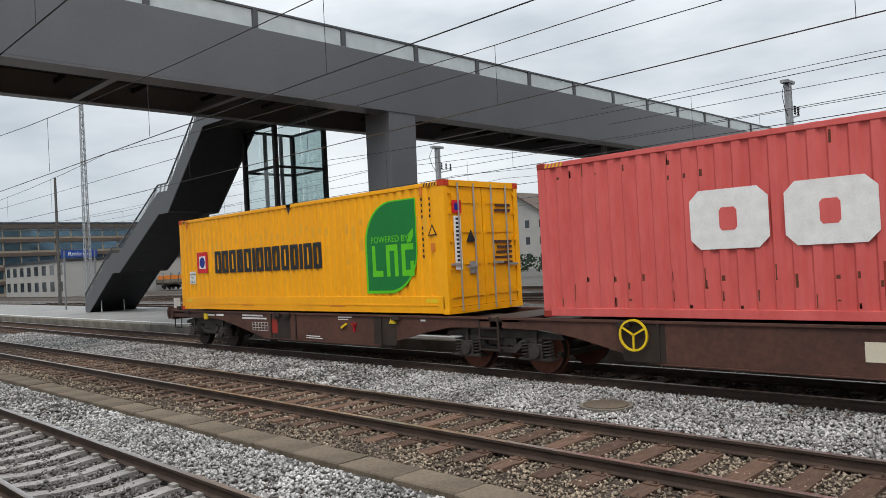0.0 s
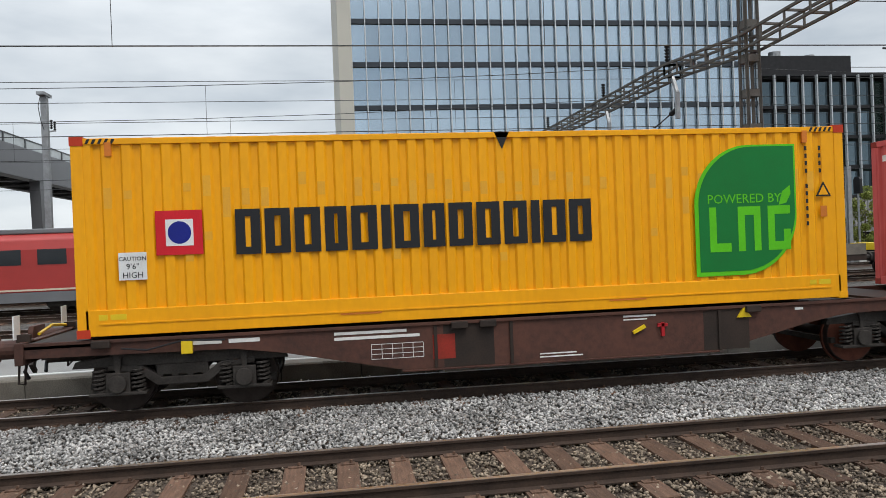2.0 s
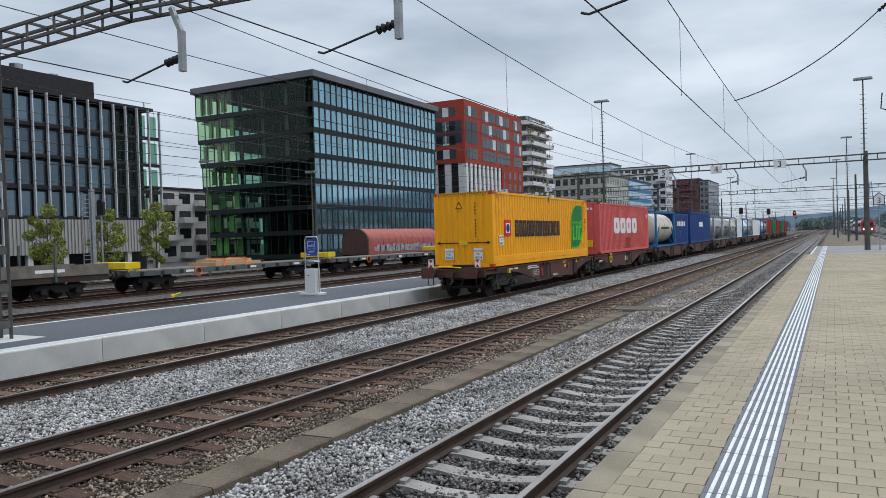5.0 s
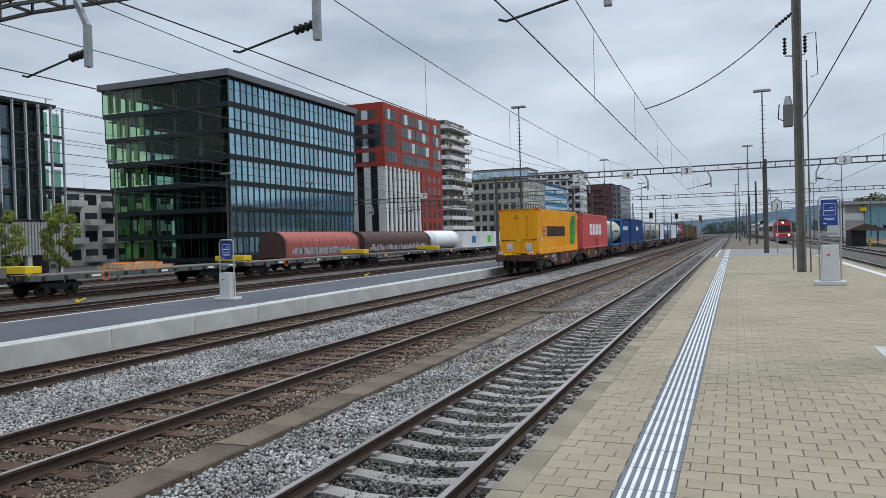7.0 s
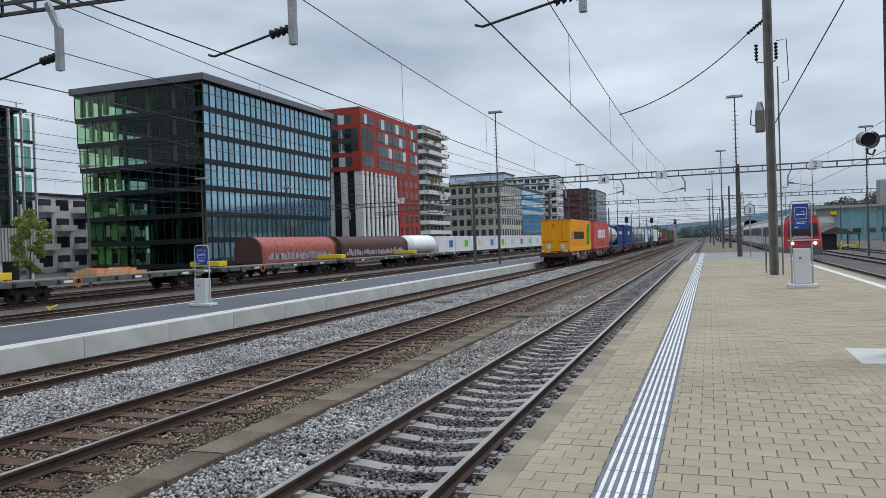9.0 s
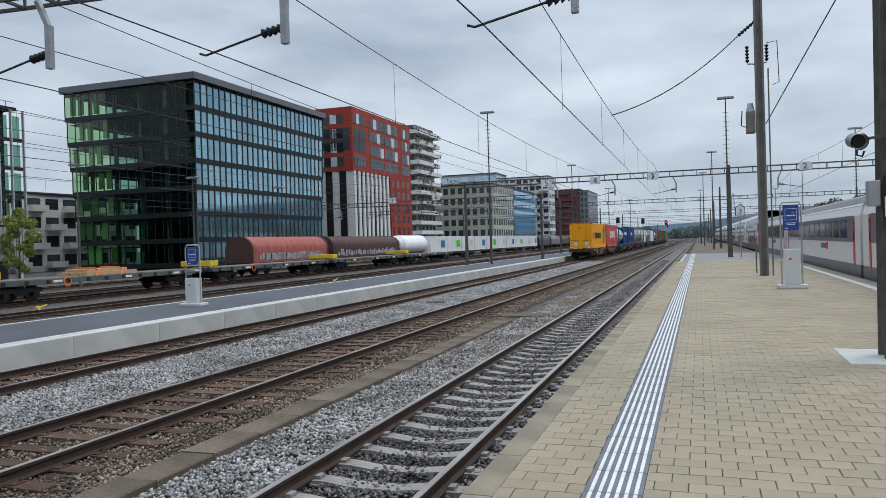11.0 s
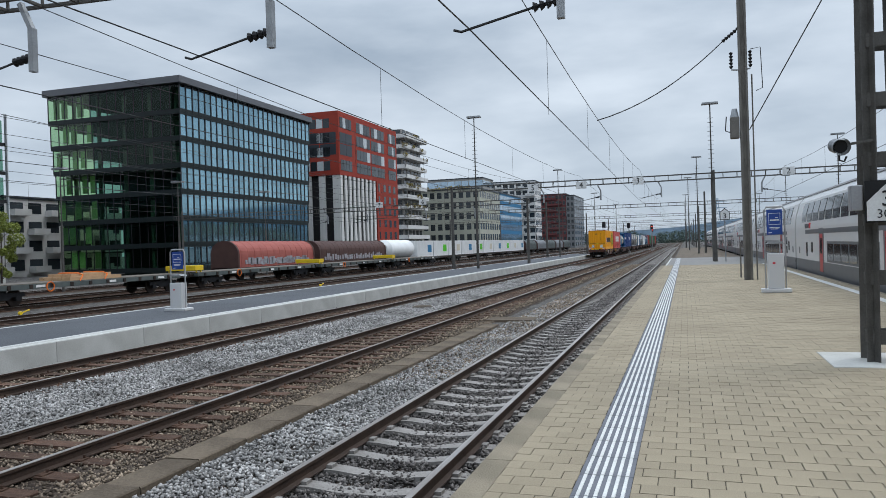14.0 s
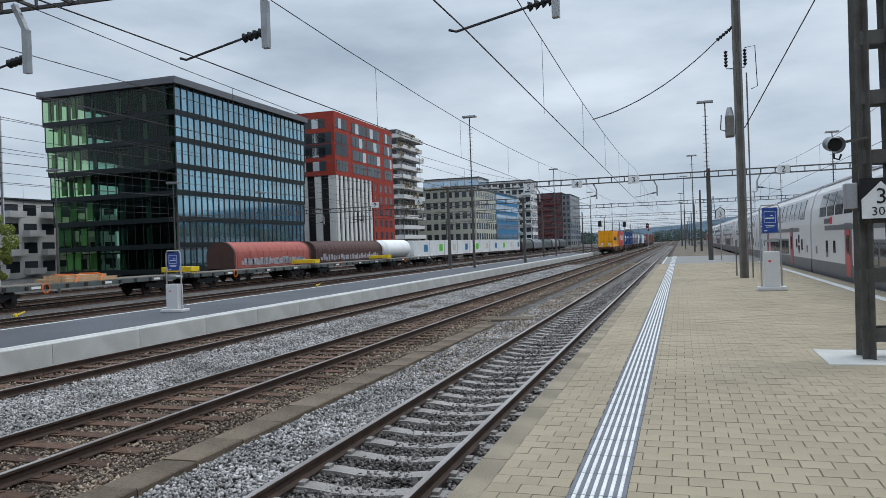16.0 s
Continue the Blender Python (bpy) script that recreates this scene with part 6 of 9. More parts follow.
freight = []          # (thing, place of its origin behind the last wagon's rear buffers, height)
wagon_1, wheels_1 = articulated_wagon()
freight.append((wagon_1, 0.0, 0.0))
DECK = 1.16
freight.append((yellow_container(), 1.36, DECK))
freight.append((red_container(), 16.04, DECK))
plain_wagon, _ws = articulated_wagon(detail=False)
freight.append((plain_wagon, WAGON, 0.0))
for k_ in range(2, 7):
    freight.append((copy_thing(plain_wagon, pose(0, 0, 0)), WAGON * k_, 0.0))
tank_a = tank_container(M["tank_blue"], M["cream"], "cream tank in a light blue container frame")
tank_b = tank_container(M["silver"], M["silver"], "bright steel tank in a grey container frame")
tank_c = tank_container(M["tank_blue"], M["white_paint"], "white tank in a light blue container frame")
blue_a = container("container", "deep blue corrugated container with pale marks", 6.06, M["blue_paint"], height=2.6, doors_front=False)
blue_b = container("container", "long deep blue corrugated steel container", 12.192, M["blue_paint"], doors_front=False)
green_a = container("container", "long green corrugated steel container", 12.192, M["green_paint"], doors_front=False)
brown_a = container("container", "long rust-brown corrugated steel container", 12.192, M["red_dark"], doors_front=False)
white_a = container("container", "short off-white corrugated steel container", 6.06, M["white_paint"], height=2.6, doors_front=False)
mk_ = MB()
for k_ in range(5):
    mk_.box(1.22, 1.224, 1.0 + k_ * 0.75, 1.55 + k_ * 0.75, 1.55, 1.95)
tagged(part("marking", mk_, M["letter_white"], blue_a, "pale marks"), kind="stuff")
part("marking", MB().box(1.22, 1.224, 5.0, 7.2, 1.5, 1.95), M["letter_white"], blue_b, "pale marks")
first_use = set()


def load(template, y, z=DECK):
    ob = template if template.name not in first_use else copy_thing(template, pose(0, 0, 0))
    first_use.add(template.name)
    freight.append((ob, y, z))


for k_, row_ in enumerate(((tank_a, 1.4), (blue_a, 8.6), (blue_b, 16.0), (tank_b, 1.4 + WAGON), (tank_b, 8.7 + WAGON), (tank_a, 16 + WAGON), (white_a, 23 + WAGON), (tank_c, 1.4 + 2 * WAGON), (tank_b, 8.7 + 2 * WAGON), (white_a, 16 + 2 * WAGON), (white_a, 22.2 + 2 * WAGON),
                           (tank_c, 1.4 + 3 * WAGON), (tank_b, 8.7 + 3 * WAGON), (brown_a, 16 + 3 * WAGON), (green_a, 1.4 + 4 * WAGON), (brown_a, 16 + 4 * WAGON), (green_a, 1.4 + 5 * WAGON), (brown_a, 16 + 5 * WAGON))):
    load(row_[0], row_[1] + WAGON)


# ---- passenger train on the track beyond the platform ----
COACH = 26.4


def body_shell(mb, prof, y0, y1):
    return mb.prism(prof, "y", y0, y1)


def single_deck_coach(front=False):
    th = thing("railway_coach", "pale grey single-deck coach with dark window band and red doors", "railway coach", group="coaches of the passenger train")
    prof = [(1.41, 0.95), (1.41, 2.9), (1.3, 3.3), (1.0, 3.6), (0.5, 3.78), (-0.5, 3.78), (-1.0, 3.6), (-1.3, 3.3), (-1.41, 2.9), (-1.41, 0.95)]
    a = 0.25
    part("body", MB().prism(prof, "y", a, COACH - 0.25), M["coach_white"], th, smooth=False)
    part("roof", MB().prism([(1.32, 3.27), (1.0, 3.64), (0.5, 3.82), (-0.5, 3.82), (-1.0, 3.64), (-1.32, 3.27)], "y", a, COACH - 0.25), M["coach_roof"], th, "ribbed grey roof")
    part("skirt", MB().box(-1.418, 1.418, a, COACH - 0.25, 0.45, 0.98), M["coach_grey"], th, "dark grey lower body")
    for s in (-1, 1):
        part("window_band", MB().box(*sorted((s * 1.405, s * 1.418)), 1.6, COACH - 1.6, 1.85, 2.92), M["coach_grey"], th)
        for k in range(11):
            y = 2.9 + k * 1.9
            part("window", MB().box(*sorted((s * 1.40, s * 1.424)), y, y + 1.55, 2.02, 2.78), M["dark_glass"], th)
        for y in (1.0, COACH - 2.0):
            part("door", MB().box(*sorted((s * 1.40, s * 1.426)), y + 0.3, y + 0.62, 0.9, 2.9), M["train_red"], th, "red door")
            part("door_window", MB().box(*sorted((s * 1.40, s * 1.432)), y + 0.36, y + 0.56, 1.9, 2.75), M["dark_glass"], th)
        part("emblem", MB().box(*sorted((s * 1.40, s * 1.426)), 8.0, 8.4, 1.45, 1.8), M["sticker_red"], th)
        mk = MB()
        for k in range(9):
            mk.box(*sorted((s * 1.40, s * 1.424)), 8.5 + k * 0.18, 8.62 + k * 0.18, 1.5, 1.75)
        tagged(part("marks", mk, M["coach_grey"], th), kind="stuff")
    part("gangway", MB().box(-0.6, 0.6, COACH - 0.3, COACH + 0.02, 1.0, 3.3), M["black"], th)
    for y in (3.5, COACH - 3.5):
        part("running_gear", MB().box(-1.15, 1.15, y - 1.6, y + 1.6, 0.25, 0.75), M["bogie"], th)
        for e in (-1.2, 1.2):
            part("wheel", MB().cyl((-0.78, y + e, 0.46), (0.78, y + e, 0.46), 0.46, n=20), M["wheel"], th)
    if front:
        nose = MB().prism([(1.40, 0.6), (1.40, 2.9), (1.25, 3.3), (0.9, 3.6), (-0.9, 3.6), (-1.25, 3.3), (-1.40, 2.9), (-1.40, 0.6)], "y", -0.75, 0.3)
        nose.v = [(x * (0.86 if y < 0 and z > 2 else 1), y + (0.5 if y < 0 and z > 2.6 else 0), z) for x, y, z in nose.v]
        part("cab", nose, M["train_red"], th, "red cab front", bevel=0.05)
        part("windscreen", MB().prism([(-1.1, 2.05), (1.1, 2.05), (1.0, 2.95), (-1.0, 2.95)][::-1], "y", -0.80, 0.0), M["dark_glass"], th)
        part("buffer_beam", MB().box(-1.35, 1.35, -0.8, 0.2, 0.35, 1.05), M["coach_grey"], th)
        for s in (-0.85, 0.85):
            part("headlight", MB().cyl((s, -0.80, 1.35), (s, -0.83, 1.35), 0.14, n=12), M["lamp_warm"], th, "lit headlight")
        part("headlight", MB().cyl((0, -0.25, 3.35), (0, -0.45, 3.35), 0.14, n=12), M["lamp_warm"], th, "lit headlight")
        part("front_stripe", MB().box(-1.2, 1.2, -0.79, -0.7, 1.55, 1.65), M["coach_white"], th)
    return th


def double_deck_coach(end=False):
    th = thing("railway_coach", "tall pale grey double-deck coach with " + ("a red-framed end" if end else "rounded upper windows"), "railway coach", group="coaches of the passenger train")
    prof = [(1.40, 0.62), (1.40, 2.75), (1.34, 3.4), (1.15, 4.1), (0.8, 4.5), (0.35, 4.62), (-0.35, 4.62), (-0.8, 4.5), (-1.15, 4.1), (-1.34, 3.4), (-1.40, 2.75), (-1.40, 0.62)]
    part("body", MB().prism(prof, "y", 0.2, COACH - 0.2), M["coach_white"], th)
    part("roof", MB().prism([(0.92, 4.42), (0.78, 4.54), (0.35, 4.66), (-0.35, 4.66), (-0.78, 4.54), (-0.92, 4.42)], "y", 0.2, COACH - 0.2), M["coach_roof"], th, "grey roof")
    part("skirt", MB().box(-1.41, 1.41, 0.2, COACH - 0.2, 0.45, 1.12), M["coach_grey"], th, "dark grey lower body")
    for s in (-1, 1):
        part("waist_stripe", MB().box(*sorted((s * 1.37, s * 1.408)), 3.6, COACH - 3.6, 2.42, 2.62), M["coach_grey"], th)
        if s > 0:
            part("window_row", MB().box(1.39, 1.416, 4.2, 22.2, 1.25, 1.95), M["dark_glass"], th)
        if s < 0:
            part("window_band", MB().box(-1.412, -1.38, 7.6, 16.8, 1.16, 2.06), M["coach_grey"], th, "dark lower window band")
        for k in range(6 if s < 0 else 0):
            y = 7.8 + k * 1.5
            part("lower_window", MB().box(-1.42, -1.39, y, y + 1.3, 1.25, 1.95), M["dark_glass"], th)
        for y, z, h in ((2.6, 1.5, 0.55), (3.6, 1.3, 0.42), (3.6, 1.85, 0.42), (4.4, 1.6, 0.45), (20.6, 1.5, 0.5), (22.2, 1.3, 0.7)) if s < 0 else ():
            part("service_window", MB().box(-1.415, -1.39, y, y + 0.42, z, z + h), M["dark_glass"], th)
        for k in range(13 if s < 0 else 0):
            y = 2.0 + k * 1.72
            up = MB().prism([(1.345 * s, 3.02), (1.385 * s, 3.02), (1.36 * s, 3.42), (1.205 * s, 3.98), (1.16 * s, 3.98), (1.31 * s, 3.42)][::s], "y", y, y + 1.45)
            part("upper_window", up, M["dark_glass"], th)
        for y in (5.9, 17.6):
            door = part("door", MB().box(*sorted((s * 1.38, s * 1.414)), y, y + 1.15, 0.65, 2.66), M["coach_grey"], th, "grey-framed red door")
            part("door_leaf", MB().box(*sorted((s * 1.39, s * 1.422)), y + 0.2, y + 0.95, 0.68, 2.4), M["train_red"], door, "dull red door leaf")
            part("door_window", MB().box(*sorted((s * 1.39, s * 1.43)), y + 0.36, y + 0.8, 1.5, 2.2), M["dark_glass"], door)
        part("emblem", MB().box(*sorted((s * 1.38, s * 1.412)), COACH - 5.2, COACH - 4.8, 2.68, 2.95), M["sticker_red"], th)
        mk = MB()
        for k in range(8):
            mk.box(*sorted((s * 1.38, s * 1.41)), COACH - 4.7 + k * 0.16, COACH - 4.59 + k * 0.16, 2.7, 2.92)
        tagged(part("marks", mk, M["coach_grey"], th), kind="stuff")
        for y in (1.0, COACH - 1.6):
            part("vent", MB().box(*sorted((s * 1.38, s * 1.412)), y, y + 0.35, 1.4, 1.75), M["coach_grey"], th)
    if end:
        rim = [(x * 1.006, z + (0.02 if z > 4 else 0)) for x, z in prof]
        part("red_rim", MB().prism(rim, "y", 0.24, 0.8), M["train_red"], th, "red end rim")
        part("end_face", MB().prism([(x * 0.99, z) for x, z in prof], "y", 0.1, 0.235), M["coach_grey"], th, "dark grey end face")
        part("end_roof", MB().prism([(1.20, 4.02), (0.84, 4.56), (0.35, 4.70), (-0.35, 4.70), (-0.84, 4.56), (-1.20, 4.02)], "y", 0.1, 3.6), M["coach_roof"], th, "dark roof cowl")
        part("end_window", MB().box(-1.43, -1.36, 0.5, 1.7, 2.5, 3.3), M["dark_glass"], th)
        for k in range(3):
            part("roof_grille", MB().box(-1.12, -0.92, 1.2 + k * 0.4, 1.5 + k * 0.4, 4.25, 4.42), M["black"], th)
    part("gangway", MB().box(-0.6, 0.6, COACH - 0.25, COACH + 0.02, 1.0, 3.3), M["black"], th)
    for y in (2.6, COACH - 2.6):
        part("running_gear", MB().box(-1.15, 1.15, y - 1.6, y + 1.6, 0.2, 0.5), M["bogie"], th)
        for e in (-1.25, 1.25):
            part("wheel", MB().cyl((-0.78, y + e, 0.46), (0.78, y + e, 0.46), 0.46, n=20), M["wheel"], th)
    return th


def locomotive(name, label, L, body, group=""):
    th = thing(name, label, "locomotive", group=group)
    prof = [(1.42, 0.95), (1.42, 2.9), (1.3, 3.35), (0.9, 3.65), (-0.9, 3.65), (-1.3, 3.35), (-1.42, 2.9), (-1.42, 0.95)]
    mb = MB().prism(prof, "y", 0.35, L - 0.35)
    mb.v = [(x, (y + 0.4 if y < 1 else y - 0.4) if z > 2.2 else y, z) for x, y, z in mb.v]
    part("body", mb, body, th, bevel=0.05)
    part("underframe", MB().box(-1.4, 1.4, 0.4, L - 0.4, 0.5, 1.0), M["grey_paint"], th, "grey underframe")
    part("roof", MB().box(-1.0, 1.0, 1.5, L - 1.5, 3.62, 3.85), M["grey_paint"], th, "grey roof equipment", bevel=0.05)
    for s in (-1, 1):
        part("pale_stripe", MB().box(*sorted((s * 1.40, s * 1.425)), 0.5, L - 0.5, 1.02, 1.1), M["cream"], th)
        for y in (1.35, L - 2.35):
            part("cab_window", MB().box(*sorted((s * 1.38, s * 1.43)), y, y + 0.85, 2.15, 2.85), M["dark_glass"], th)
            part("cab_door", MB().box(*sorted((s * 1.40, s * 1.428)), y + 1.05, y + 1.75, 1.1, 2.85), body, th)
        for k in range(4):
            y = 4.2 + k * (L - 8.8) / 3.4
            part("grille", MB().box(*sorted((s * 1.38, s * 1.43)), y, y + 1.25, 2.2, 2.9), M["dark_glass"], th)
    for y, e in ((0.35, -1), (L - 0.35, 1)):
        part("windscreen", MB().prism([(-1.15, 2.2), (1.15, 2.2), (1.05, 3.0), (-1.05, 3.0)], "y", min(y - e * 0.5, y - e * 0.36), max(y - e * 0.5, y - e * 0.36)), M["dark_glass"], th)
        for s in (-0.9, 0.9):
            part("buffer", MB().cyl((s, y, 1.02), (s, y + e * 0.5, 1.02), 0.14, n=12).cyl((s, y + e * 0.46, 1.02), (s, y + e * 0.54, 1.02), 0.25, n=16), M["bogie"], th)
            part("headlight", MB().cyl((s, y, 1.5), (s, y + e * 0.03, 1.5), 0.12, n=12), M["silver"], th)
    pan = MB()
    for s in (-0.5, 0.5):
        pan.beam((s, 4.0, 3.9), (s, 5.2, 4.5), 0.05).beam((s, 5.2, 4.5), (s, 4.1, 5.0), 0.045)
    pan.beam((-0.9, 4.1, 5.02), (0.9, 4.1, 5.02), 0.06)
    part("pantograph", pan, M["dull_steel"], th)
    for y in (3.4, L - 3.4):
        part("running_gear", MB().box(-1.15, 1.15, y - 1.7, y + 1.7, 0.25, 0.7), M["bogie"], th)
        for e in (-1.35, 1.35):
            part("wheel", MB().cyl((-0.8, y + e, 0.6), (0.8, y + e, 0.6), 0.6, n=24), M["wheel"], th)
    return th


passenger = []        # (thing, distance of its front end behind the train's front)
cab_car = single_deck_coach(front=True)
passenger.append((cab_car, 0.0))
plain_coach = single_deck_coach()
passenger.append((plain_coach, COACH))
passenger.append((copy_thing(plain_coach, pose(0, 0, 0)), 2 * COACH))
passenger.append((double_deck_coach(end=True), 3 * COACH))
tall_coach = double_deck_coach()
passenger.append((tall_coach, 4 * COACH))
for k_ in range(2, 9):
    passenger.append((copy_thing(tall_coach, pose(0, 0, 0)), (3 + k_) * COACH))
passenger.append((locomotive("locomotive", "red electric locomotive at the tail of the train", 18.5, M["train_red"], "trains"), 12 * COACH))


# ---- buildings along the yard ----
PANES = {}


def pane(parent, w, h, face, x, y, z, material, name="window_pane", depth=0.06):
    """One pane on a wall: face 'x' looks towards the tracks, face 'y' towards the footbridge. x, y, z: its lower left corner."""
    key = (round(w, 3), round(h, 3), face, material.name, depth)
    if key not in PANES:
        mb = MB().box(0, depth, 0, w, 0, h) if face == "x" else MB().box(0, w, -depth, 0, 0, h)
        PANES[key] = mb.mesh(name, material)
    return part(name, PANES[key], None, parent, loc=(x, y, z))


BX = -61.0


def high_rise():
    th = thing("office_tower", "tall office tower with blue coated glass and pale upright fins", "office building", group="office buildings")
    # x1: unseen rear drawn out so the glass office mirrors less sky
    y0, y1, z1, x1 = 2.3, 37.9, 35.2, -95.0
    part("core", MB().box(x1, BX - 0.25, y0 + 0.05, y1 - 0.05, -0.3, z1), M["spandrel"], th, "dark inner structure")
    part("end_wall", MB().box(x1, BX + 0.5, y0 - 1.1, y0, -0.3, z1 + 0.5), M["beige_wall"], th, "beige end wall", bevel=0.03)
    bay, fl, base = 1.145, 3.53, 6.7
    n = int((y1 - y0) / bay)
    zs = [base + fl * k for k in range(8)]
    for z in zs:
        part("floor_band", MB().box(BX - 0.2, BX + 0.10, y0, y1, z - 0.36, z + 0.04), M["spandrel"], th)
        for k in range(n):
            pane(th, bay - 0.07, fl - 0.42, "x", BX - 0.15, y0 + k * bay + 0.035, z + 0.04, M["facade_glass"])
    for k in range(n // 2):
        y = y0 + k * 2 * bay
        if y < y0 + 19:
            pane(th, 2 * bay - 0.05, 3.3, "x", BX - 0.15, y + 0.03, 3.0, M["white_wall"], "facade_panel")
        else:
            pane(th, 2 * bay - 0.12, 3.3, "x", BX - 0.25, y + 0.06, 2.95, M["dark_facade"], "hall_pane")
        pane(th, 2 * bay - 0.12, 2.3, "x", BX - 0.3, y + 0.06, 0.1, M["dark_facade"], "shop_pane")
    fin = MB().box(0, 0.26, -0.04, 0.04, 0, z1 - base).mesh("facade_fin", M["mullion"])
    low = MB().box(0, 0.26, -0.05, 0.05, 0, base).mesh("long_fin", M["mullion"])
    for k in range(n + 1):
        part("facade_fin", fin, None, th, loc=(BX, y0 + k * bay, base))
        if k % 2 == 1:
            part("long_fin", low, None, th, loc=(BX, y0 + k * bay, 0))
    part("balustrade", MB().box(BX - 0.2, BX + 0.02, y0, y1, 2.5, 2.88), M["white_wall"], th, "white sill band")
    write("tower_sign", "Hochschule Luzern", 1.02, M["letter_white"], th, (BX + 0.30, 3.5, 7.25), (0, 1, 0), (0, 0, 1), "white lettering on the glass")


def low_office():
    th = thing("office_block", "dark glass office block with pale fins and black roof storey", "office building", group="office buildings")
    # x1: depth out of view, added as a dark wall for the glass office's reflections
    y0, y1, z1, x1 = 38.0, 54.4, 16.4, -112.0
    part("core", MB().box(x1, BX - 2.0, y0, y1 - 0.3, -0.3, z1), M["black"], th)
    part("roof_slab", MB().box(BX - 2.0, BX - 0.3, y0, y1 - 0.3, z1 - 0.3, z1), M["black"], th)
    part("roof_storey", MB().box(x1, BX - 0.6, y0, 47.5, z1, 18.0), M["black"], th, "black roof storey", bevel=0.03)
    part("roof_vent", MB().cyl((-64, 41.5, 18), (-64, 41.5, 18.9), 0.55, n=12), M["steel"], th)
    part("roof_vent", MB().cyl((-64, 45, 18), (-64, 45, 18.6), 0.5, n=12), M["steel"], th)
    part("roof_rail", MB().box(BX - 1, BX - 0.95, 47.6, y1, z1 + 0.6, z1 + 0.66).box(BX - 1, BX - 0.95, 53.5, 53.6, z1, z1 + 0.66), M["steel"], th)
    bay, base = 1.367, 5.3
    n = 12
    for r in range(4):
        z = base + r * 2.7
        part("floor_band", MB().box(BX - 0.3, BX + 0.06, y0, y1, z - 0.3, z), M["black"], th)
        for k in range(n):
            pane(th, bay - 0.34, 2.1, "x", BX - 0.2, y0 + k * bay + 0.17, z + 0.02, M["slate_glass"] if k < 8 else M["deep_glass"])
        for k in range(30):
            pane(th, 1.45, 2.36, "y", x1 + 0.2 + k * 1.62, y1 - 0.22, z + 0.02, M["dark_facade"])
    fin = MB().box(0, 0.28, -0.05, 0.05, 0, z1 - base - 0.2).mesh("facade_fin", M["mullion"])
    for k in range(n + 1):
        part("facade_fin", fin, None, th, loc=(BX, y0 + k * bay, base - 0.1))
    slat = MB().box(0, 0.1, 0, 0.17, 0, 3.1).mesh("wall_slat", M["grey_wall"])
    part("plinth_wall", MB().box(BX - 0.2, BX + 0.02, y0, y1, 1.9, base - 0.3), M["grey_wall"], th, "beige ribbed plinth")
    for k in range(48):
        part("wall_slat", slat, None, th, loc=(BX + 0.02, y0 + k * 0.34, 1.9))
    for k in range(5):
        part("column", MB().box(BX - 0.5, BX - 0.1, y0 + 2 + k * 3.4, y0 + 2.5 + k * 3.4, -0.3, 1.9), M["concrete"], th)


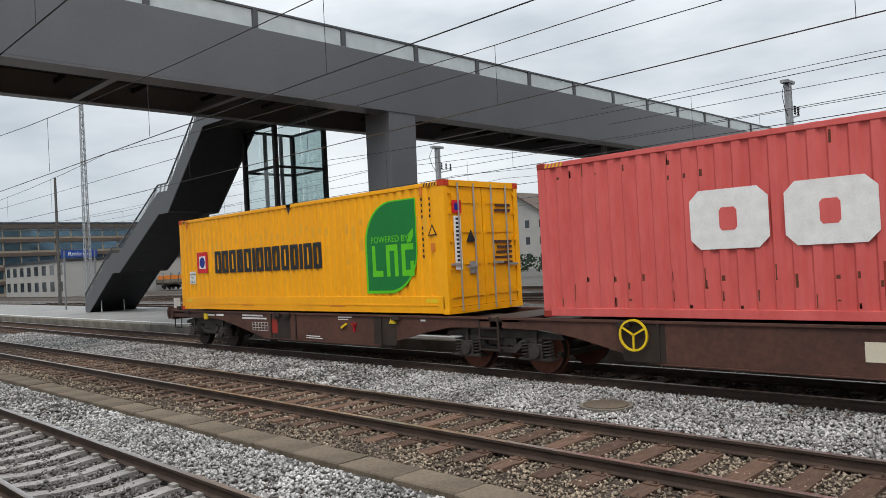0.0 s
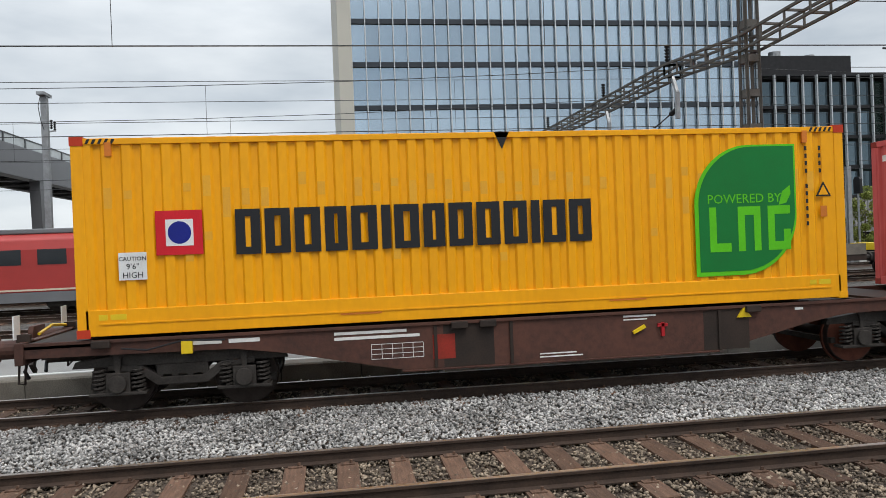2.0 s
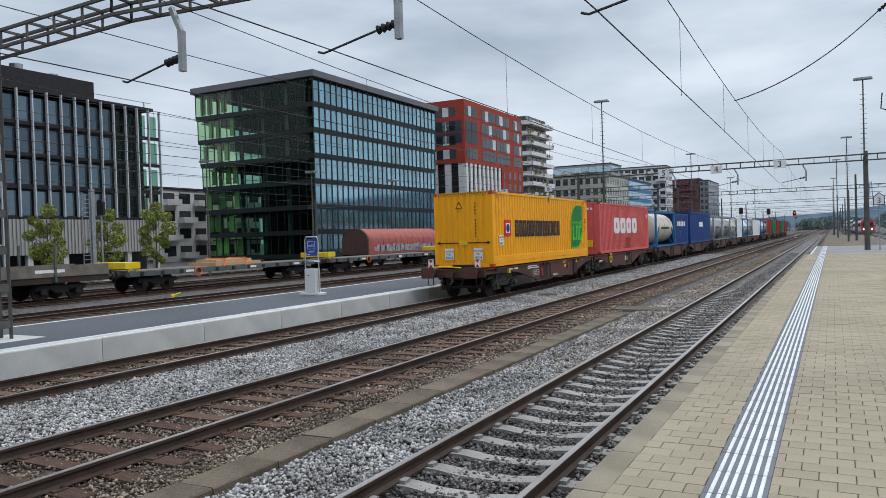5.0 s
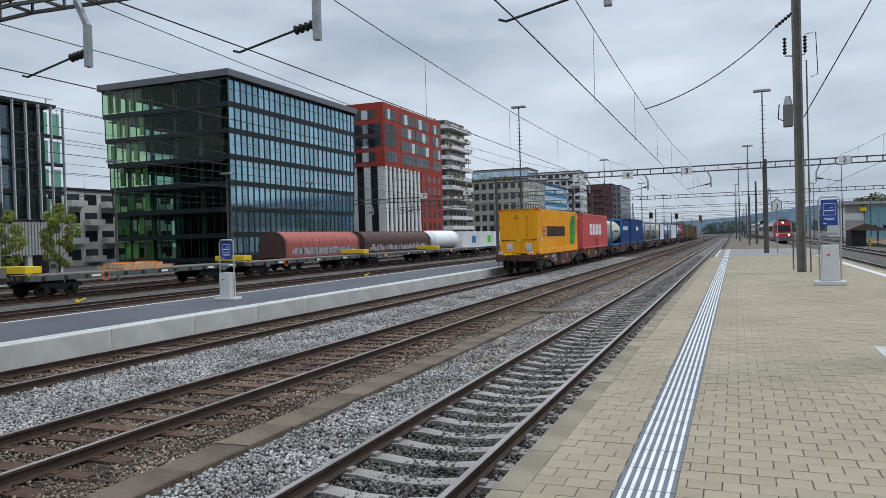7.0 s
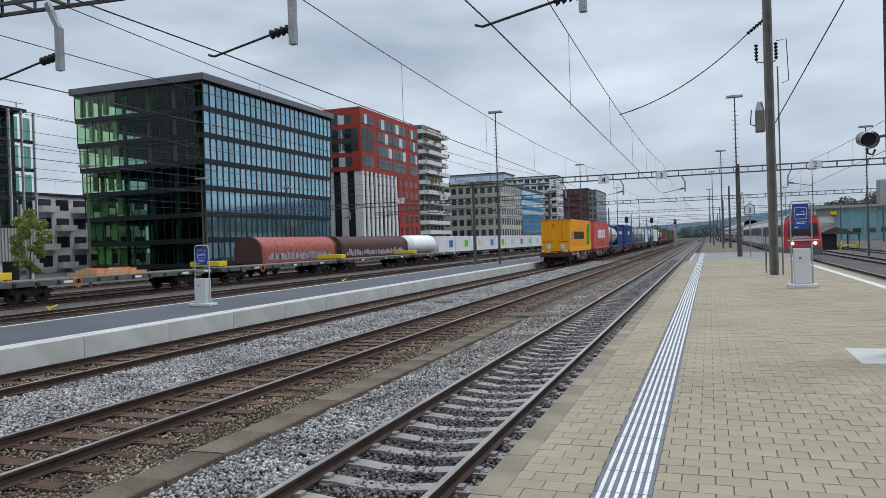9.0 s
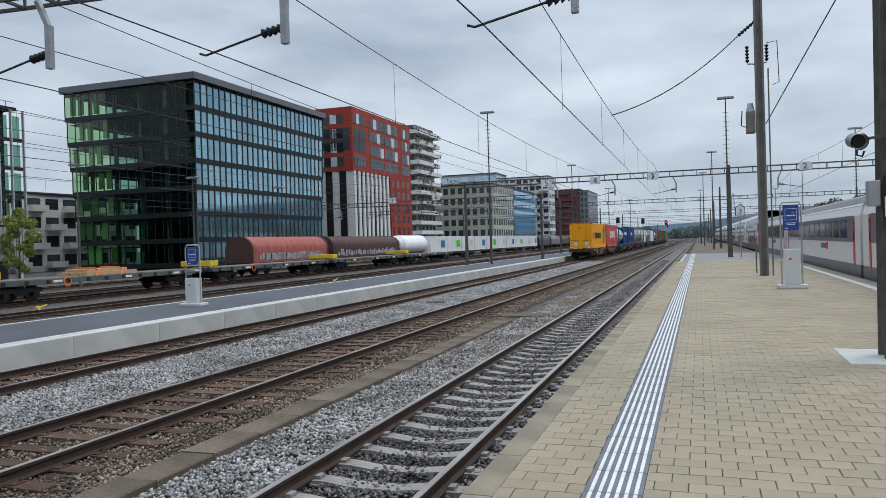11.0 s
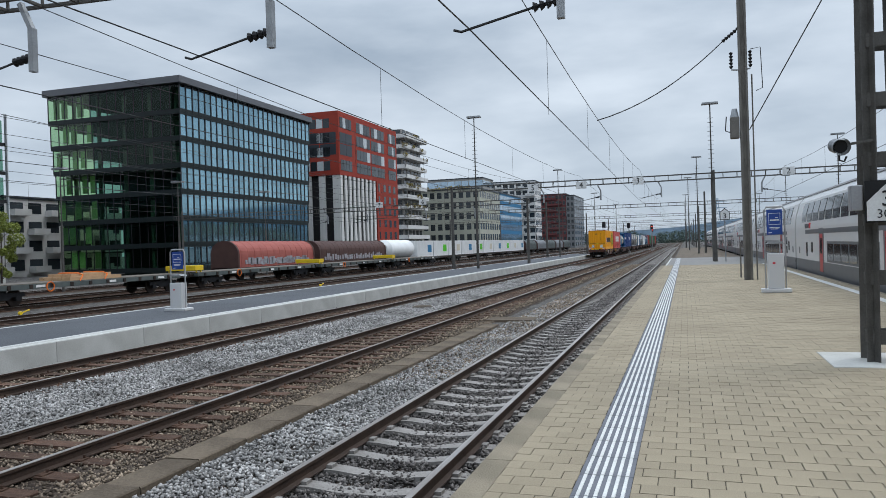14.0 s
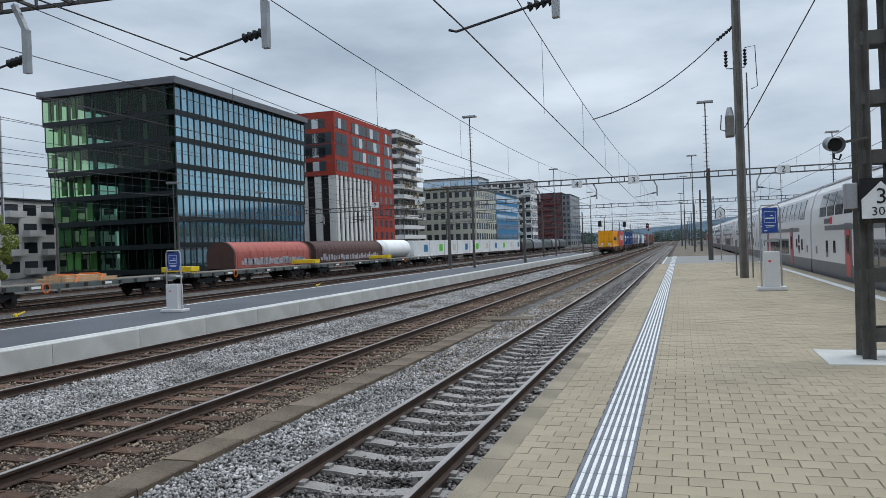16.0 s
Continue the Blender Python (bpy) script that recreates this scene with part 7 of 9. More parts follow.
def glass_office():
    th = thing("glass_office_building", "six-storey glass office building with dark bands and overhanging storeys", "office building", group="office buildings")
    y0, y1, z1, x1 = 80.4, 115.0, 25.2, -82.3
    fl, top = 3.42, 25.2
    part("parapet", MB().box(x1 - 0.5, BX + 0.5, y0 - 0.5, y1 + 0.4, z1 - 0.9, z1), M["bridge"], th, "dark metal parapet", bevel=0.04)
    part("roof", MB().box(x1, BX, y0, y1, z1 - 1.3, z1 - 0.9), M["gb_band"], th)
    part("core", MB().box(-76, BX - 1.2, y0 + 6.5, y1 - 1, -0.3, z1 - 1.3), M["interior"], th, "core walls with the rooms' dimness in their colour")
    levels = [z1 - 0.9 - 3.55] + [z1 - 0.9 - 3.55 - fl * k for k in range(1, 6)] + [0.4]
    high = z1 - 0.9
    for i, lo in enumerate(levels):
        inset = 0.16 * i
        part("slab", MB().box(x1 + inset, BX - inset, y0 + inset, y1, lo - 0.3, lo), M["gb_band"], th, "dark floor slab edge")
        h = high - lo - 0.02
        n = 26
        bw = (y1 - y0 - inset) / n
        for k in range(n):
            pane(th, bw - 0.12, h, "x", BX - inset - 0.06, y0 + inset + k * bw + 0.06, lo, M["office_glass"])
        part("lower_band", MB().box(BX - inset - 0.05, BX - inset + 0.05, y0 + inset, y1, lo, lo + 0.38), M["gb_band"], th)
        m = 15
        bx = (BX - x1 - 2 * inset) / m
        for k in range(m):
            # bays before the core get the darkened copy of the same glass
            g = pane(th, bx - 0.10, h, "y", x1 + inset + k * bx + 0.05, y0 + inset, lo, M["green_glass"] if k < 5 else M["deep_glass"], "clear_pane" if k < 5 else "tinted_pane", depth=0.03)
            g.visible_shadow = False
            part("mullion", MB().box(x1 + inset + k * bx - 0.045, x1 + inset + k * bx + 0.045, y0 + inset - 0.05, y0 + inset + 0.07, lo, high - 0.02), M["mullion_dark"], th)
        for k in range(n + 1):
            part("mullion", MB().box(BX - inset - 0.05, BX - inset + 0.09, y0 + inset + k * bw - 0.07, y0 + inset + k * bw + 0.07, lo, high - 0.02), M["mullion_dark"], th)
        part("end_band", MB().box(x1 + inset, BX - inset, y0 + inset - 0.06, y0 + inset + 0.04, lo - 0.34, lo + 0.30), M["gb_band"], th, "green-black floor band")
        for k in range(5):
            part("inner_column", MB().cyl((x1 + 2.6 + k * 4.2, y0 + 1.9, lo), (x1 + 2.6 + k * 4.2, y0 + 1.9, high), 0.28, n=10), M["cream_wall"], th)
        # pale sheets added where sky light shows through the building's corner
        for k in range(5):
            if (k * 7 + i * 3) % 5 < 3:
                part("blind", MB().box(x1 + 0.7 + k * 1.35, x1 + 1.7 + k * 1.35, y0 + inset + 0.25, y0 + inset + 0.3, lo + 0.5, high - 0.3), M["interior_green"], th, "pale green blind, coloured for the sky seen through the corner")
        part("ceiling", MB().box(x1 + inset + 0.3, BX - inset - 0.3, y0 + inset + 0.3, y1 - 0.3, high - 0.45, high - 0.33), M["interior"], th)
        high = lo - 0.3


def red_block():
    th = thing("red_apartment_block", "brick-red apartment block over white piers and dark strips", "apartment building", group="apartment buildings")
    y0, y1, z1, x1 = 126.6, 156.0, 28.4, -82.0
    part("lower_body", MB().box(x1, BX - 0.5, y0 + 0.6, y1, -0.3, 16.6), M["black"], th)
    part("upper_body", MB().box(x1, BX, y0, y1, 16.4, z1), M["red_wall"], th, "brick-red upper storeys", bevel=0.03)
    part("lower_red", MB().box(x1, BX, y0 + 17.5, y1, 1.2, 16.4), M["red_wall"], th)
    for z in (25.3, 22.6, 19.9, 17.3):
        for ya, yb in ((0.5, 5.6), (7.8, 14.5), (15.0, 22.0), (24.2, 28.6)):
            if ya == 0.5 and z in (22.6, 19.9):
                continue
            k, n = 0, 4
            for k in range(n):
                w = (yb - ya) / n
                pane(th, w - 0.08, 2.0, "x", BX - 0.02, y0 + ya + k * w + 0.06, z, M["window"] if (k * 3 + int(z)) % 7 else M["frosted"])
        for k in range(4):
            pane(th, 1.3, 1.75, "y", BX - 7.4 + k * 1.4, y0 + 0.02, z, M["window"] if k % 2 else M["frosted"])
    for z in (20.2, 22.4):
        for k in range(2):
            pane(th, 2.6, 2.05, "x", BX - 0.02, y0 + 0.4 + k * 2.7, z, M["spandrel"])
            pane(th, 3.3, 2.05, "y", BX - 7.4 + k * 3.5, y0 + 0.02, z, M["spandrel"])
    for k in range(9):
        pier = MB().box(BX - 0.3, BX - 0.02, y0 + 0.3 + k * 1.95, y0 + 1.25 + k * 1.95, 0, 16.4)
        part("white_pier", pier, M["white_wall"], th, "white upright pier")
    for k in range(7):
        part("white_pier", MB().box(BX - 1.6 - k * 2.9, BX - 0.3 - k * 2.9, y0 + 0.15, y0 + 0.5, 0, 16.4), M["white_wall"], th)
    for r in range(6):
        for k in range(8):
            pane(th, 0.8, 1.7, "x", BX - 0.48, y0 + 1.3 + k * 1.95, 1.0 + r * 2.6, M["window"])
        for k in range(4):
            pane(th, 1.2 if k else 0.7, 1.5, "x", BX - 0.02, y0 + 18.3 + k * 2.8, 1.9 + r * 2.5, M["window"])


def planted_tower():
    th = thing("planted_apartment_tower", "pale apartment tower with planted balconies", "apartment building", group="apartment buildings")
    x0, x1, y0, y1, z1 = -92.0, -74.0, 196.0, 214.0, 36.0
    part("core", MB().box(x0 + 1.5, x1 - 1.5, y0 + 1.5, y1 - 1.5, -0.3, z1), M["grey_wall"], th)
    rg = random.Random(11)
    for r in range(12):
        z = 2.0 + r * 2.85
        o = 0.4 * (r % 2)
        part("balcony", MB().box(x0 + o, x1 + o, y0 - o, y1, z, z + 0.3), M["white_wall"], th, "pale balcony slab")
        part("parapet", MB().box(x1 + o - 0.15, x1 + o, y0 - o, y1, z + 0.3, z + 1.1).box(x0 + o, x1 + o, y0 - o, y0 - o + 0.15, z + 0.3, z + 1.1), M["white_wall"], th)
        for k in range(5):
            pane(th, 2.0, 1.7, "x", x1 - 1.48, y0 + 2 + k * 3.0, z + 0.8, M["window"])
            pane(th, 2.0, 1.7, "y", x0 + 2 + k * 3.0, y0 + 1.48, z + 0.8, M["window"])
    bushes(th, [(x1 + 0.1, y0 + rg.uniform(0, 17), 2.9 + 2.85 * rg.randrange(3, 12), rg.uniform(0.5, 1.0)) for _ in range(26)] + [(rg.uniform(x0 + 1.5, x1 - 1.5), y0 + 1.7, z1 + 0.2, rg.uniform(0.5, 0.9)) for _ in range(6)], M["leaf_autumn"])


def bushes(parent, spots, material):
    rg = np.random.default_rng(len(spots))
    for x, y, z, r in spots:
        part("bush", leaf_cloud([(x + a * r * 0.7, y + b * r * 1.3, z + c * r * 0.5, r * 0.7) for a, b, c in rg.uniform(-1, 1, (4, 3))], 45, 0.10 * r + 0.05, int(abs(x * 7 + y * 3 + z)), material), None, parent)


def leaf_cloud(blobs, per, size, seed, material):
    """A loose crown: many small tilted leaf quads in ragged blobs of (x, y, z, radius)."""
    rg = np.random.default_rng(seed)
    vs = []
    for x, y, z, r in blobs:
        d = rg.normal(size=(per, 3))
        d /= np.linalg.norm(d, axis=1)[:, None]
        c = np.array((x, y, z)) + d * (r * rg.uniform(0.25, 1.0, (per, 1)) ** 0.5) * np.array((1, 1, 0.85))
        a = rg.normal(size=(per, 3))
        a /= np.linalg.norm(a, axis=1)[:, None]
        b = np.cross(a, rg.normal(size=(per, 3)))
        b /= np.linalg.norm(b, axis=1)[:, None] + 1e-9
        s = size * rg.uniform(0.6, 1.4, (per, 1))
        vs.append(np.stack([c - a * s, c - b * s * 0.6, c + a * s, c + b * s * 0.6], 1).reshape(-1, 3))
    v = np.concatenate(vs)
    me = bpy.data.meshes.new("leaves")
    me.from_pydata(v.tolist(), [], [(4 * k, 4 * k + 1, 4 * k + 2, 4 * k + 3) for k in range(len(v) // 4)])
    me.materials.append(material)
    return me


def plain_block(name, label, x0, x1, y0, y1, z1, wall, floors, bays, side_bays=0, glass="window", pw=0.62, band=None, category="apartment building"):
    th = thing(name, label, category, group="apartment buildings")
    part("wall", MB().box(x0, x1, y0, y1, -0.3, z1), wall, th, bevel=0.05)
    part("roof_edge", MB().box(x0 - 0.2, x1 + 0.2, y0 - 0.2, y1 + 0.2, z1, z1 + 0.35), band or M["spandrel"], th)
    fh = z1 / floors
    bw = (y1 - y0) / bays
    for r in range(floors):
        for k in range(bays):
            pane(th, bw * pw, fh * 0.58, "x", x1 - 0.03, y0 + k * bw + bw * (1 - pw) / 2, r * fh + fh * 0.22, M[glass])
        for k in range(side_bays):
            sw = (x1 - x0) / side_bays
            pane(th, sw * pw, fh * 0.58, "y", x0 + k * sw + sw * (1 - pw) / 2, y0 + 0.03, r * fh + fh * 0.22, M[glass])
    return th


high_rise()
low_office()
glass_office()
red_block()
planted_tower()
cb_ = plain_block("cream_apartment_block", "cream rendered apartment block with dark tall windows", -85, BX, 226, 253, 20.2, M["cream_wall"], 6, 9, 10)
bushes(cb_, [(-84 + 1.9 * k, 227.5, 20.8, 0.8 + 0.3 * (k % 3)) for k in range(11)], M["leaf_autumn"])
plain_block("blue_glass_block", "blue glazed office block", -76, BX, 253.5, 289, 20.4, M["tank_blue"], 6, 14, 4, "facade_glass", 0.9, category="office building")
plain_block("pale_glass_block", "pale glazed office block behind the cream block", -102, -78, 295, 312, 30.0, M["grey_wall"], 7, 3, 8, "facade_glass", 0.94, category="office building")
wt_ = plain_block("white_apartment_block", "white apartment block with deep dark balconies", -84, BX, 318, 332, 29.5, M["white_wall"], 9, 5, 8, "window", 0.72)
for r_ in range(9):
    for k_ in range(5):
        if (r_ + k_) % 2:
            part("balcony", MB().box(-83.5 + k_ * 4.6, -79.6 + k_ * 4.6, 316.6, 318, r_ * 3.27 + 0.2, r_ * 3.27 + 1.3), M["white_wall"], wt_, "white balcony parapet")
wr_ = plain_block("wine_red_block", "wine-red brick apartment block with balconies", -73.5, -60.2, 400, 438, 28.6, M["wine_wall"], 9, 8, 7, "window", 0.62)
for r_ in range(9):
    part("balcony", MB().box(-73.5 + 3 * (r_ % 2), -65.5 + 3 * (r_ % 2), 398.8, 400, r_ * 3.18 + 0.3, r_ * 3.18 + 1.3), M["wine_wall"], wr_, "wine-red balcony parapet")
plain_block("dark_block", "dark grey apartment block", -60, -55.8, 400, 440, 27.6, M["grey_paint"], 9, 5, 2, "window", 0.6)
wb_ = plain_block("white_balcony_house", "white apartment house with deep dark balconies", -112, -95, 78, 108, 11.5, M["white_wall"], 4, 9, 6, "window", 0.72)
for r_ in range(4):
    for k_ in range(9):
        if (r_ + k_) % 2:
            part("balcony", MB().box(-95, -93.7, 78.3 + k_ * 3.33, 81.3 + k_ * 3.33, r_ * 2.87 + 0.3, r_ * 2.87 + 1.25), M["white_wall"], wb_, "white balcony parapet")


def gabled_house(name, label, x0, x1, y0, y1, eave, ridge, wall, roof, floors, bays, red=False):
    th = thing(name, label, "house", group="houses behind the yard")
    my = (y0 + y1) / 2
    part("wall", MB().prism([(y0, -0.3), (y1, -0.3), (y1, eave), (my, ridge), (y0, eave)], "x", x0, x1), wall, th)
    t = 0.3
    part("roof", MB().prism([(y0 - 0.8, eave - 0.5), (my, ridge + 0.05), (y1 + 0.8, eave - 0.5), (y1 + 0.8, eave - 0.5 + t), (my, ridge + 0.05 + t), (y0 - 0.8, eave - 0.5 + t)], "x", x0 - 0.6, x1 + 0.7), roof, th, "brown tiled gable roof")
    part("chimney", MB().box((x0 + x1) / 2 - 0.5, (x0 + x1) / 2 + 0.5, my + 1.5, my + 2.4, ridge - 1.5, ridge + 1.0), wall, th)
    fh = eave / floors
    for r in range(floors):
        for k in range(bays):
            w = (y1 - y0) / bays
            y = y0 + k * w + w * 0.3
            if red and k == bays // 2:
                pane(th, 1.5, fh * 0.5, "x", x1 - 0.02, y, r * fh + fh * 0.15, M["train_red"], "red_panel")
                pane(th, 1.5, fh * 0.45, "x", x1 - 0.02, y, r * fh + fh * 0.66, M["window"])
            else:
                pane(th, w * 0.3, fh * 0.45, "x", x1 - 0.02, y, r * fh + fh * 0.35, M["window"])
    return th


gabled_house("apartment_house", "white five-storey gabled house with red window panels", -122, -108, -10.0, 0.3, 10.0, 12.8, M["white_wall"], M["roof_brown"], 5, 4, True)
gabled_house("yellow_house", "pale yellow house with hipped brown roof", -137, -125, -3, 7, 7.6, 9.6, M["cream_wall"], M["roof_brown"], 3, 4)
gabled_house("brown_house", "grey house with brown gable roof and dormers", -136, -120, -106, -88.5, 10.2, 15.2, M["grey_wall"], M["roof_brown"], 3, 5)
gabled_house("pale_house", "pale house with brown gable roof", -140, -126, -124, -110, 8.5, 12.2, M["white_wall"], M["roof_brown"], 3, 5)
ob_ = plain_block("station_block", "long brown station building with green-blue window rows", -80, -30, -205, -160, 13.6, M["brown_wall"], 5, 8, 0, "dark_facade", 0.85, category="office building")
for r_ in range(5):
    part("sill_band", MB().box(-80.1, -29.9, -160, -159.7, r_ * 2.7 + 1.9, r_ * 2.7 + 2.6), M["roof_brown"], ob_)
    for k_ in range(16):
        pane(ob_, 2.8, 1.5, "y", -79.5 + k_ * 3.1, -159.93, r_ * 2.7 + 0.35, M["dark_facade"])
plain_block("station_hall", "low beige station hall beside the tracks", -72, -40, -150, -120, 5.2, M["grey_wall"], 2, 8, 0, "window", 0.5, category="station building")


# ---- trees ----
def tree(x, y, z0, h, crown, material, label, seed, slim=1.0):
    th = thing("tree", label, "tree", group="trees behind the yard")
    rg = random.Random(seed)
    part("trunk", MB().cyl((x, y, z0), (x + 0.1, y, z0 + h * 0.5), 0.035 * h * 0.5, 0.018 * h * 0.5, n=8).cyl((x + 0.1, y, z0 + h * 0.5), (x, y + 0.1, z0 + h * 0.95), 0.018 * h * 0.5, 0.005, n=6), M["bark"], th)
    limbs = MB()
    blobs = []
    for k in range(15):
        u = 0.28 + 0.68 * k / 14
        a = k * 2.4
        r = crown * slim * (0.35 + 0.75 * math.sin(math.pi * min(1, (u - 0.2) / 0.85))) * rg.uniform(0.7, 1.1)
        p = (x + r * 0.75 * math.cos(a), y + r * 0.75 * math.sin(a), z0 + h * u + rg.uniform(-0.2, 0.3))
        limbs.cyl((x, y, z0 + h * (u - 0.1)), p, 0.012 * h * 0.4, 0.006, n=5)
        blobs.append((*p, crown * 0.40 * rg.uniform(0.6, 1.3)))
    part("branching", limbs, M["bark"], th)
    part("crown", leaf_cloud(blobs, 520, 0.011 * h + 0.012, seed, material), None, th)
    return th


def conifer(x, y, z0, h, seed):
    th = thing("conifer", "dark pointed spruce beside the houses", "tree", group="conifers")
    part("trunk", MB().cyl((x, y, z0), (x, y, z0 + h), 0.2, 0.03, n=8), M["bark"], th)
    blobs = []
    rg = random.Random(seed)
    for k in range(13):
        u = 0.08 + 0.9 * k / 12
        r = 0.24 * h * (1 - u) + 0.08
        for j in range(5):
            a = j * 1.257 + k
            blobs.append((x + r * 0.7 * math.cos(a), y + r * 0.7 * math.sin(a), z0 + h * u - 0.1 * r, 0.45 * r + 0.12))
    part("crown", leaf_cloud(blobs, 60, 0.16, seed, M["leaf_dark"]), None, th)


for k_, (x_, y_, h_) in enumerate(((-50, 34.2, 5.6), (-50, 39.2, 5.2), (-50, 43.9, 5.9))):
    tree(x_, y_, -0.3, h_, 1.35, M["leaf_green"], "slim young tree with thin fresh green leaves", 20 + k_)
tree(-86, -9.0, -0.3, 10.5, 3.9, M["leaf_autumn"], "broad tree turning yellow in autumn", 41)
tree(-90, -16.0, -0.3, 8.0, 3.0, M["leaf_autumn"], "broad tree turning yellow in autumn", 42)
tree(-92, -52.0, -0.3, 7.0, 3.0, M["leaf_green"], "low broad green tree", 43)
tree(-88, -100.0, -0.3, 7.0, 3.0, M["leaf_autumn"], "low yellow autumn tree", 44)
conifer(-95, -1.3, -0.3, 8.5, 1)
conifer(-95, 2.0, -0.3, 9.2, 2)
conifer(-98, 3.8, -0.3, 8.5, 3)
hedge = tagged(new("hedge", leaf_cloud([(-70 + random.uniform(-6, 0), -60 + 0.9 * k, 0.8 + random.uniform(0, 1.2), 1.3) for k in range(68)], 80, 0.2, 77, M["leaf_dark"])), "ragged dark hedge behind the yard", "hedge", kind="stuff")
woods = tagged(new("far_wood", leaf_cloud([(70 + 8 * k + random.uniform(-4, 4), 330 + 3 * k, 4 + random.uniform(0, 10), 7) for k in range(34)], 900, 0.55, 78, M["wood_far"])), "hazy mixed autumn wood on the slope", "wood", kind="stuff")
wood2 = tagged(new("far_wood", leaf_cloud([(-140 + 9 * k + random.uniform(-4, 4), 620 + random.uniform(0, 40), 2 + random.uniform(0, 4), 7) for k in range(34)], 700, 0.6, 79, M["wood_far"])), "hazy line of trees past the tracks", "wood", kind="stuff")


def hill(name, pts, y, depth, label):
    mb = MB()
    prof = [(pts[0][0], -5)] + pts + [(pts[-1][0], -5)]
    mb.prism(prof[::-1], "y", y, y + depth)
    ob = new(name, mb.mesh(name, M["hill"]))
    return tagged(ob, label, "hill", kind="structure")


hill("backdrop", [(-1500, 25), (-700, 45), (-300, 30), (0, 45), (250, 75), (480, 95), (800, 150), (1300, 190), (2000, 170)], 2600, 300, "distant wooded hill with blue haze in its colour, under the clouds")

# the industrial hall and shed right of the platform's end
hall = thing("depot_hall", "pale grey depot hall with teal glazed gates and yellow lamps", "industrial hall")
part("wall", MB().box(24.6, 90, 200.3, 240, -0.3, 7.6), M["white_wall"], hall)
for k_ in range(4):
    part("wall_board", MB().box(24.4, 28.4, 200.1, 200.3, 0.4 + 1.8 * k_, 1.9 + 1.8 * k_), M["grey_wall"] if k_ % 2 else M["white_wall"], hall)
part("front", MB().box(28.5, 90, 200.0, 200.3, -0.3, 7.0), M["teal"], hall, "teal glazed gates")
for k_ in range(20):
    part("front_bar", MB().box(28.5 + 3 * k_, 28.7 + 3 * k_, 199.8, 200.0, -0.3, 7.0), M["steel"], hall)
    part("gate_window", MB().box(29.2 + 3 * k_, 31.0 + 3 * k_, 199.85, 200.0, 1.6, 2.6), M["window"], hall)
part("roof", MB().box(24.0, 90.5, 199, 241, 7.6, 8.2), M["grey_wall"], hall)
for x_ in (27.5, 39.5):
    part("wall_lamp", MB().box(x_, x_ + 1.3, 199.2, 199.8, 6.0, 6.8), M["machine_yellow"], hall, "yellow box lamp")
shed = thing("shed", "small dark open shed with pitched roof", "shed")
part("roof", MB().prism([(13.4, 1.9), (18.6, 1.7), (15.4, 2.75)][::-1], "y", 108, 114), M["roof_brown"], shed)
part("wall", MB().box(13.9, 15.6, 108.5, 113.5, -0.3, 1.9), M["black"], shed)
for x_ in (16.8, 18.1):
    part("post", MB().box(x_, x_ + 0.15, 108.4, 108.55, -0.3, 1.8), M["black"], shed)
rack = thing("yellow_rack", "yellow steel rack beside the shed", "rack")
part("frame", MB().box(15.8, 18.0, 107.4, 107.9, 0.3, 0.45).box(15.8, 15.95, 107.4, 107.9, -0.3, 0.9).box(17.85, 18.0, 107.4, 107.9, -0.3, 0.9), M["machine_yellow"], rack)
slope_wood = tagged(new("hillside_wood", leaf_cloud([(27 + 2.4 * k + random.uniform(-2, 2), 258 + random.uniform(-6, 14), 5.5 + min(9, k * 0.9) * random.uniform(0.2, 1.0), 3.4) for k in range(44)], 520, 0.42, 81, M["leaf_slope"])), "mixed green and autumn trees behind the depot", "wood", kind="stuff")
pyl = thing("pylon", "distant lattice power pylon", "pylon")
pm_ = MB()
for s_ in (-1, 1):
    for t_ in (-1, 1):
        pm_.beam((36 + s_ * 4, 900 + t_ * 4, 0), (36 + s_ * 0.6, 900 + t_ * 0.6, 48), 0.5)
for z_ in (30, 37, 44):
    pm_.beam((26, 900, z_), (46, 900, z_), 0.6)
for k_ in range(10):
    w_ = 4 - 0.34 * k_
    pm_.beam((36 - w_, 896 + 0.3 * k_, 4.8 * k_), (36 + w_ - 0.34, 896 + 0.3 * k_, 4.8 * k_ + 4.8), 0.3)
# pylon steel takes the hill's colour with the distance haze painted in
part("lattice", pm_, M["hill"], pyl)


# ---- yard: wagons, crane, old locomotive ----
def flat_gear(th, y):
    gear = MB()
    for s in (-1, 1):
        gear.prism([(y - 1.35, 0.52), (y - 0.5, 0.52), (y - 0.3, 0.38), (y + 0.3, 0.38), (y + 0.5, 0.52), (y + 1.35, 0.52), (y + 1.25, 0.74), (y - 1.25, 0.74)], "x", s * 1.0 - 0.06, s * 1.0 + 0.06)
        for e in (-0.9, 0.9):
            gear.box(s * 1.0 - 0.1, s * 1.0 + 0.1, y + e - 0.16, y + e + 0.16, 0.32, 0.62)
    part("running_gear", gear.box(-1.0, 1.0, y - 0.25, y + 0.25, 0.45, 0.86), M["black"], th)
    for e in (-0.9, 0.9):
        ws = MB().cyl((-0.8, y + e, 0.46), (-0.68, y + e, 0.46), 0.46, n=20).cyl((0.68, y + e, 0.46), (0.8, y + e, 0.46), 0.46, n=20).cyl((-0.7, y + e, 0.46), (0.7, y + e, 0.46), 0.08, n=8)
        part("wheelset", ws, M["wheel"], th)


